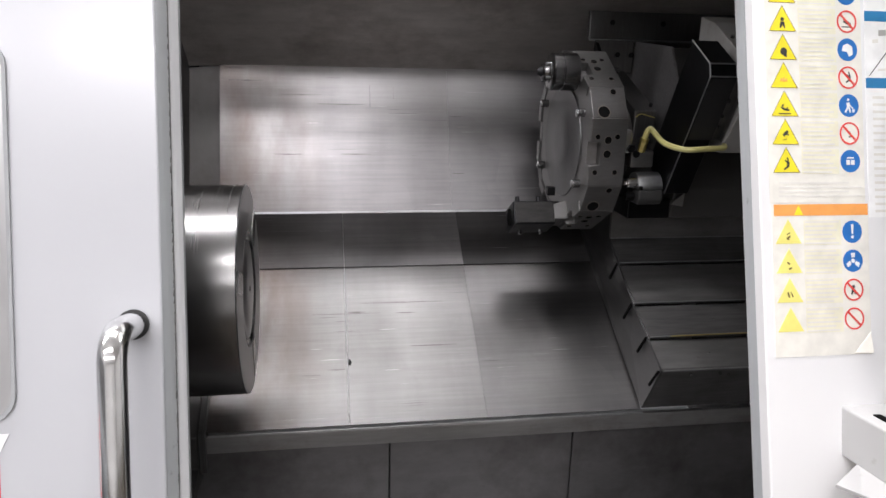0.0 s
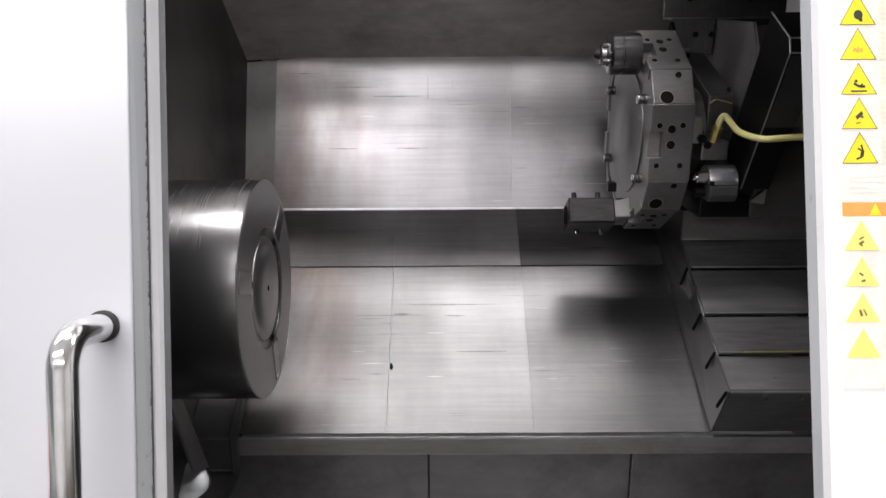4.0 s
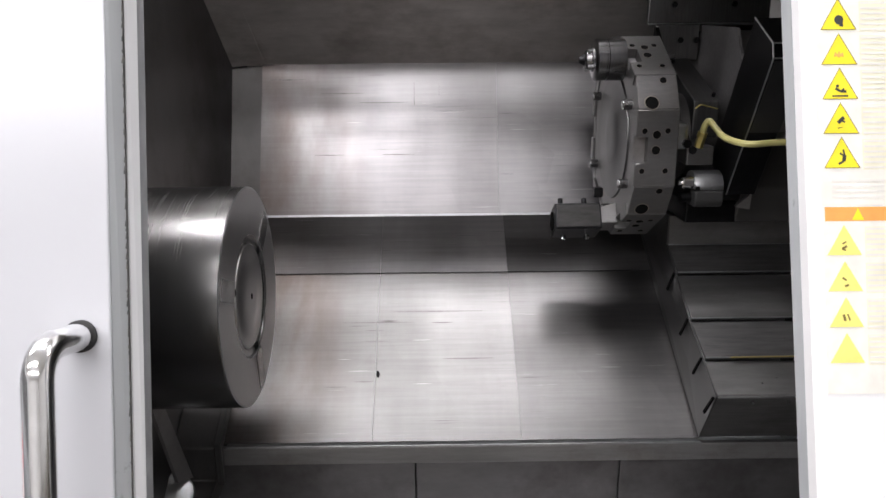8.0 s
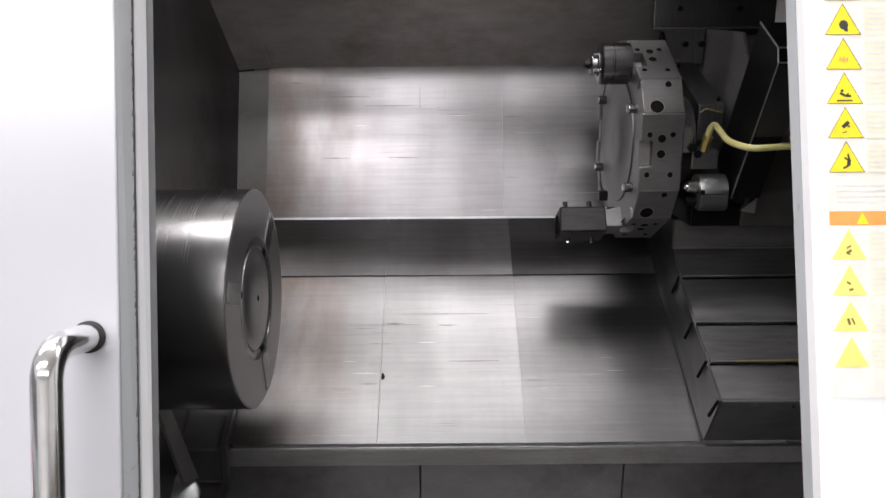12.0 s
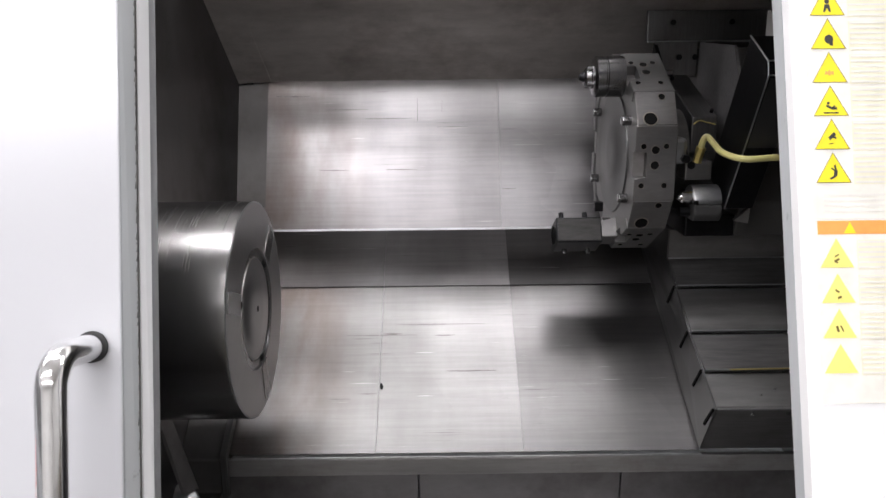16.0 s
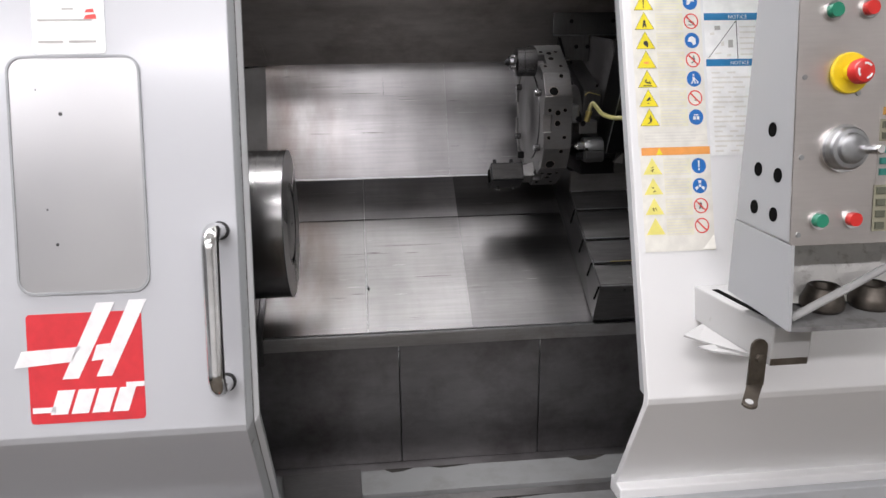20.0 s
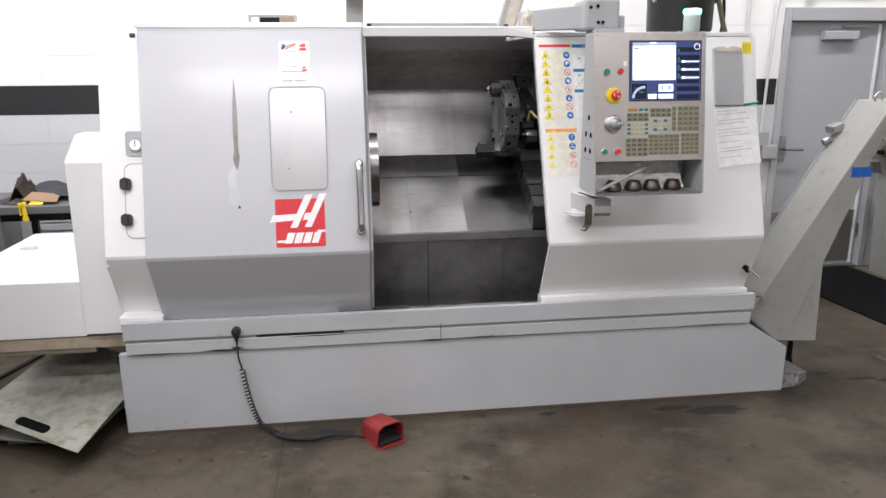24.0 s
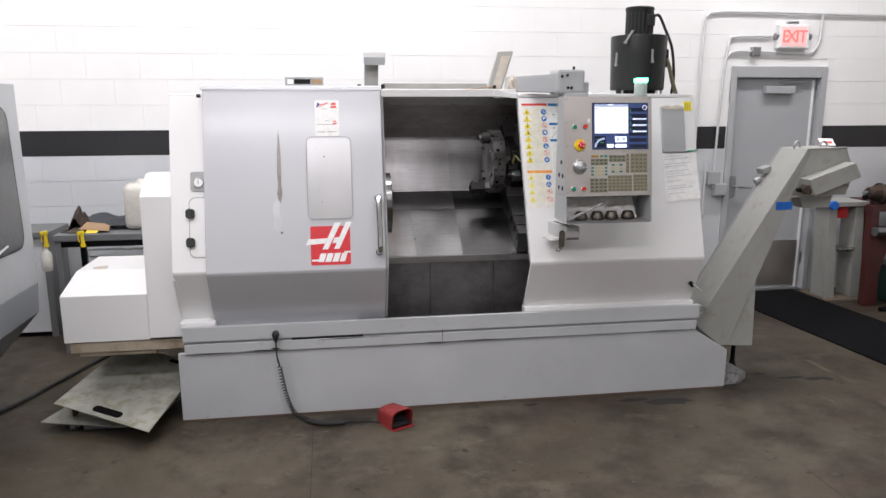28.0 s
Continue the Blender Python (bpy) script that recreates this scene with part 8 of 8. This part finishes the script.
# ---- neighbouring machine ----
nb = thing("neighbour_machine", (-1.4, -0.8, 0), "pale grey neighbouring machine with a dark skirt", "machine")
NX = -0.875
def nbox(z0, z1, xi0, xi1, yb0, yb1, mat_, name):
    part(name, solid(B(), [(-2.6, -2.6, z0), (NX + xi0, -2.6, z0), (NX + xi0, 0.5 + yb0, z0), (-2.6, 0.5 + yb0, z0)], [(-2.6, -2.6, z1), (NX + xi1, -2.6, z1), (NX + xi1, 0.5 + yb1, z1), (-2.6, 0.5 + yb1, z1)], 0.004), mat_, nb)
nbox(0.72, 1.87, 0.0, -0.03, 0.015, 0.065, PAN_GREY, "body")
nbox(0.54, 0.72, -0.01, 0.0, 0.0, 0.015, SKIRT_MID, "band")
nbox(0.03, 0.54, -0.42, -0.01, -0.25, -0.01, SKIRT_GREY, "skirt")
part("plinth", cube(-2.5, -1.4, -2.5, 0.2, 0, 0.035), SKIRT_GREY, nb)
class Side:
    def at(self, y, z, off=0.0):
        return Vector((NX - 0.03 * (z - 0.72) / 1.15 + off, y, z))
    def plate(self, pts, o0, o1):
        return solid(B(), [self.at(y, z, o0) for y, z in pts], [self.at(y, z, o1) for y, z in pts])
SD = Side()
part("window_seal", SD.plate(rounded(-2.2, 0.405, 0.955, 1.745, 0.08), 0.001, 0.004), BLACK, nb)
part("window", SD.plate(rounded(-2.19, 0.39, 0.965, 1.735, 0.075), 0.004, 0.0055), GLASS_DARK, nb, "dark tinted door window")
part("badge_strip", SD.plate([(-0.9, 1.775), (0.28, 1.775), (0.28, 1.80), (-0.9, 1.80)], 0.001, 0.003), WHITE, nb)
for k in range(9):
    part("badge_bar", SD.plate([(-0.55 + 0.085 * k, 1.762), (-0.49 + 0.085 * k, 1.762), (-0.49 + 0.085 * k, 1.771), (-0.55 + 0.085 * k, 1.771)], 0.001, 0.002), INK, nb)
part("pull_handle", tube(smooth_path([SD.at(-0.05, 0.985, 0.005), SD.at(-0.05, 0.985, 0.022), SD.at(-0.03, 0.988, 0.027), SD.at(0.11, 1.008, 0.027), SD.at(0.13, 1.01, 0.022), SD.at(0.13, 1.01, 0.005)], 5), 0.008, 10), CHROME, nb, smooth=True)
part("top_box", cube(-2.2, -1.15, -1.2, 0.2, 1.87, 1.92, 0.005), BLACK, nb)

# ---- mat and stand by the exit ----
mat_o = thing("floor_mat", (5.0, 1.2, 0), "long black rubber mat in front of the exit door", "mat")
part("mat", solid(B(), [(4.40, 2.13, 0), (5.18, 2.13, 0), (5.47, -1.1, 0), (4.68, -1.1, 0)], [(4.40, 2.13, 0.012), (5.18, 2.13, 0.012), (5.47, -1.1, 0.012), (4.68, -1.1, 0.012)], 0.003), MATM, mat_o)
st = thing("machine_stand", (5.55, 1.85, 0), "pale grey splayed machine stand by the wall", "stand")
part("foot_board", cube(5.222, 5.72, 1.70, 2.08, 0, 0.022, 0.004), PLANKM, st, "worn grey plank under the feet")
for x0, x1 in ((5.24, 5.20), (5.50, 5.46)):
    part("leg", solid(B(), [(x0, 1.76, 0.022), (x0 + 0.105, 1.76, 0.022), (x0 + 0.105, 1.95, 0.022), (x0, 1.95, 0.022)], [(x1 + 0.005, 1.76, 0.86), (x1 + 0.085, 1.76, 0.86), (x1 + 0.085, 1.95, 0.86), (x1 + 0.005, 1.95, 0.86)], 0.004), CREAM_GREY, st)
part("table", cube(5.12, 5.575, 1.73, 2.04, 0.86, 0.90, 0.004), CREAM_GREY, st)
part("tray", cube(5.34, 5.47, 1.75, 2.0, 0.45, 0.47, 0.003), ZINC, st)
part("blue_knob", rod((5.215, 1.70, 0.875), (5.215, 1.74, 0.875), 0.04, seg=14, bevel=0.006), BLUE_TAG, st)
for k in range(4):
    part("chain_link", tube([(5.36 + 0.035 * k + 0.02 * math.cos(a), 1.745, 0.475 + 0.012 * math.sin(a)) for a in [math.pi * q / 6 for q in range(13)]], 0.005, 6), CHROME, st)
part("red_drawer", cube(5.325, 5.425, 1.80, 1.95, 0.745, 0.86, 0.006), RED, st, "small red drawer under the table")
rack = thing("red_rack", (5.9, 1.7, 0), "red welded steel rack, shade in its colour, holding bar stock", "rack")
for x, y in ((5.455, 1.53), (6.25, 1.53), (5.74, 2.0), (6.25, 2.0)):
    part("post", solid(B(), [(x, y, 0), (x + 0.08, y, 0), (x + 0.08, y + 0.07, 0), (x, y + 0.07, 0)], [(x - 0.02, y, 0.84), (x + 0.06, y, 0.84), (x + 0.06, y + 0.07, 0.84), (x - 0.02, y + 0.07, 0.84)], 0.005), RED_SHADED, rack)
part("top_rail", cube(5.43, 6.32, 1.52, 1.61, 0.84, 0.90, 0.006), RED_SHADED, rack)
part("top_plate", cube(5.64, 6.32, 1.615, 2.08, 0.85, 0.895, 0.004), RED_SHADED, rack)
part("shelf", cube(5.53, 6.25, 1.40, 1.62, 0.60, 0.64, 0.005), RED_SHADED, rack)
arch_ = [(5.52, 0.0), (5.585, 0.0), (5.575, 0.30), (5.62, 0.47), (5.76, 0.55), (5.95, 0.58), (5.95, 0.60), (5.52, 0.60)]
part("arch_brace", along_y(arch_, 1.535, 1.57, 0.002), RED_SHADED, rack)
part("pedal_foot", tube(smooth_path([(5.48, 1.36, 0.02), (5.60, 1.38, 0.03), (5.68, 1.46, 0.04)]), 0.02, 8), DARKSTEEL, rack)
for k, r_ in ((0, 0.044), (1, 0.03)):
    bar = thing("bar_stock", (5.9, 1.46 + 0.1 * k, 0.64), "bright round steel bar lying on the rack", "steel bar", "bars on the rack")
    part("bar", rod((5.42 + 0.1 * k, 1.45 + 0.1 * k, 0.641 + r_), (6.6, 1.45 + 0.1 * k, 0.641 + r_), r_, seg=20, bevel=0.004), CHROME_DARK, bar)
gr = thing("bench_vise", (5.55, 1.57, 0.90), "dark old machine head on the red rack", "vise")
part("body", turned(B(), [(0, 0.05), (0.012, 0.085), (0.05, 0.092), (0.06, 0.075), (0.11, 0.06), (0.15, 0.05), (0.16, 0.03)], (5.56, 1.57, 0.99), (-1, 0, 0.05), 24), RUSTY_OR_SHADED, gr, "", True)
part("pedestal", cube(5.46, 5.60, 1.54, 1.60, 0.90, 0.93, 0.006), RUSTY_OR_SHADED, gr)
part("bed_block", along_x([(1.53, 0.90), (1.62, 0.90), (1.62, 0.965), (1.60, 0.985), (1.55, 0.985), (1.53, 0.965)], 5.60, 5.98, 0.004), DULL, gr, "grey cast slide block")
part("spindle", rod((5.37, 1.57, 1.0), (5.43, 1.57, 1.0), 0.018, seg=12), ZINC, gr)
part("hand_nut", rod((5.375, 1.57, 0.96), (5.395, 1.57, 0.96), 0.022, seg=12), DARKSTEEL, gr)
pole = thing("wood_pole", (5.9, 1.8, 0.9), "wooden pole leaning on the wall", "pole")
part("pole", rod((5.85, 1.77, 0.905), (6.28, 2.14, 1.62), 0.022, seg=10), CARDBOARD, pole)
rcase = thing("red_case", (6.05, 1.9, 0.9), "upright red metal case on the rack", "case")
part("case", cube(5.98, 6.20, 1.94, 2.05, 0.896, 1.15, 0.01), RED_SHADED, rcase)
part("lid", cube(5.975, 6.205, 1.935, 2.055, 1.15, 1.175, 0.006), RED_SHADED, rcase)
binn = thing("green_bin", (5.78, 1.6, 0), "dark green plastic bin with a yellow rim strip", "bin")
part("bin", solid(B(), [(5.73, 1.44, 0.02), (6.23, 1.44, 0.02), (6.23, 1.76, 0.02), (5.73, 1.76, 0.02)], [(5.70, 1.41, 0.34), (6.26, 1.41, 0.34), (6.26, 1.79, 0.34), (5.70, 1.79, 0.34)], 0.01), GREEN_DARK, binn)
part("rim", cube(5.69, 6.27, 1.405, 1.795, 0.325, 0.35, 0.006), GREEN_DARK, binn)
part("tape", solid(B(), [(5.71, 1.428, 0.07), (6.25, 1.428, 0.03), (6.25, 1.44, 0.03), (5.71, 1.44, 0.07)], [(5.71, 1.426, 0.095), (6.25, 1.426, 0.055), (6.25, 1.44, 0.055), (5.71, 1.44, 0.095)]), YELLOW, binn)
part("label", cube(5.90, 5.98, 1.418, 1.426, 0.16, 0.25), PAPER, binn)
lids = thing("bin_stand", (5.78, 1.6, 0), "low dolly under the green bin", "dolly")
part("dolly", cube(5.76, 6.20, 1.47, 1.73, 0, 0.02, 0.004), BLACK, lids)
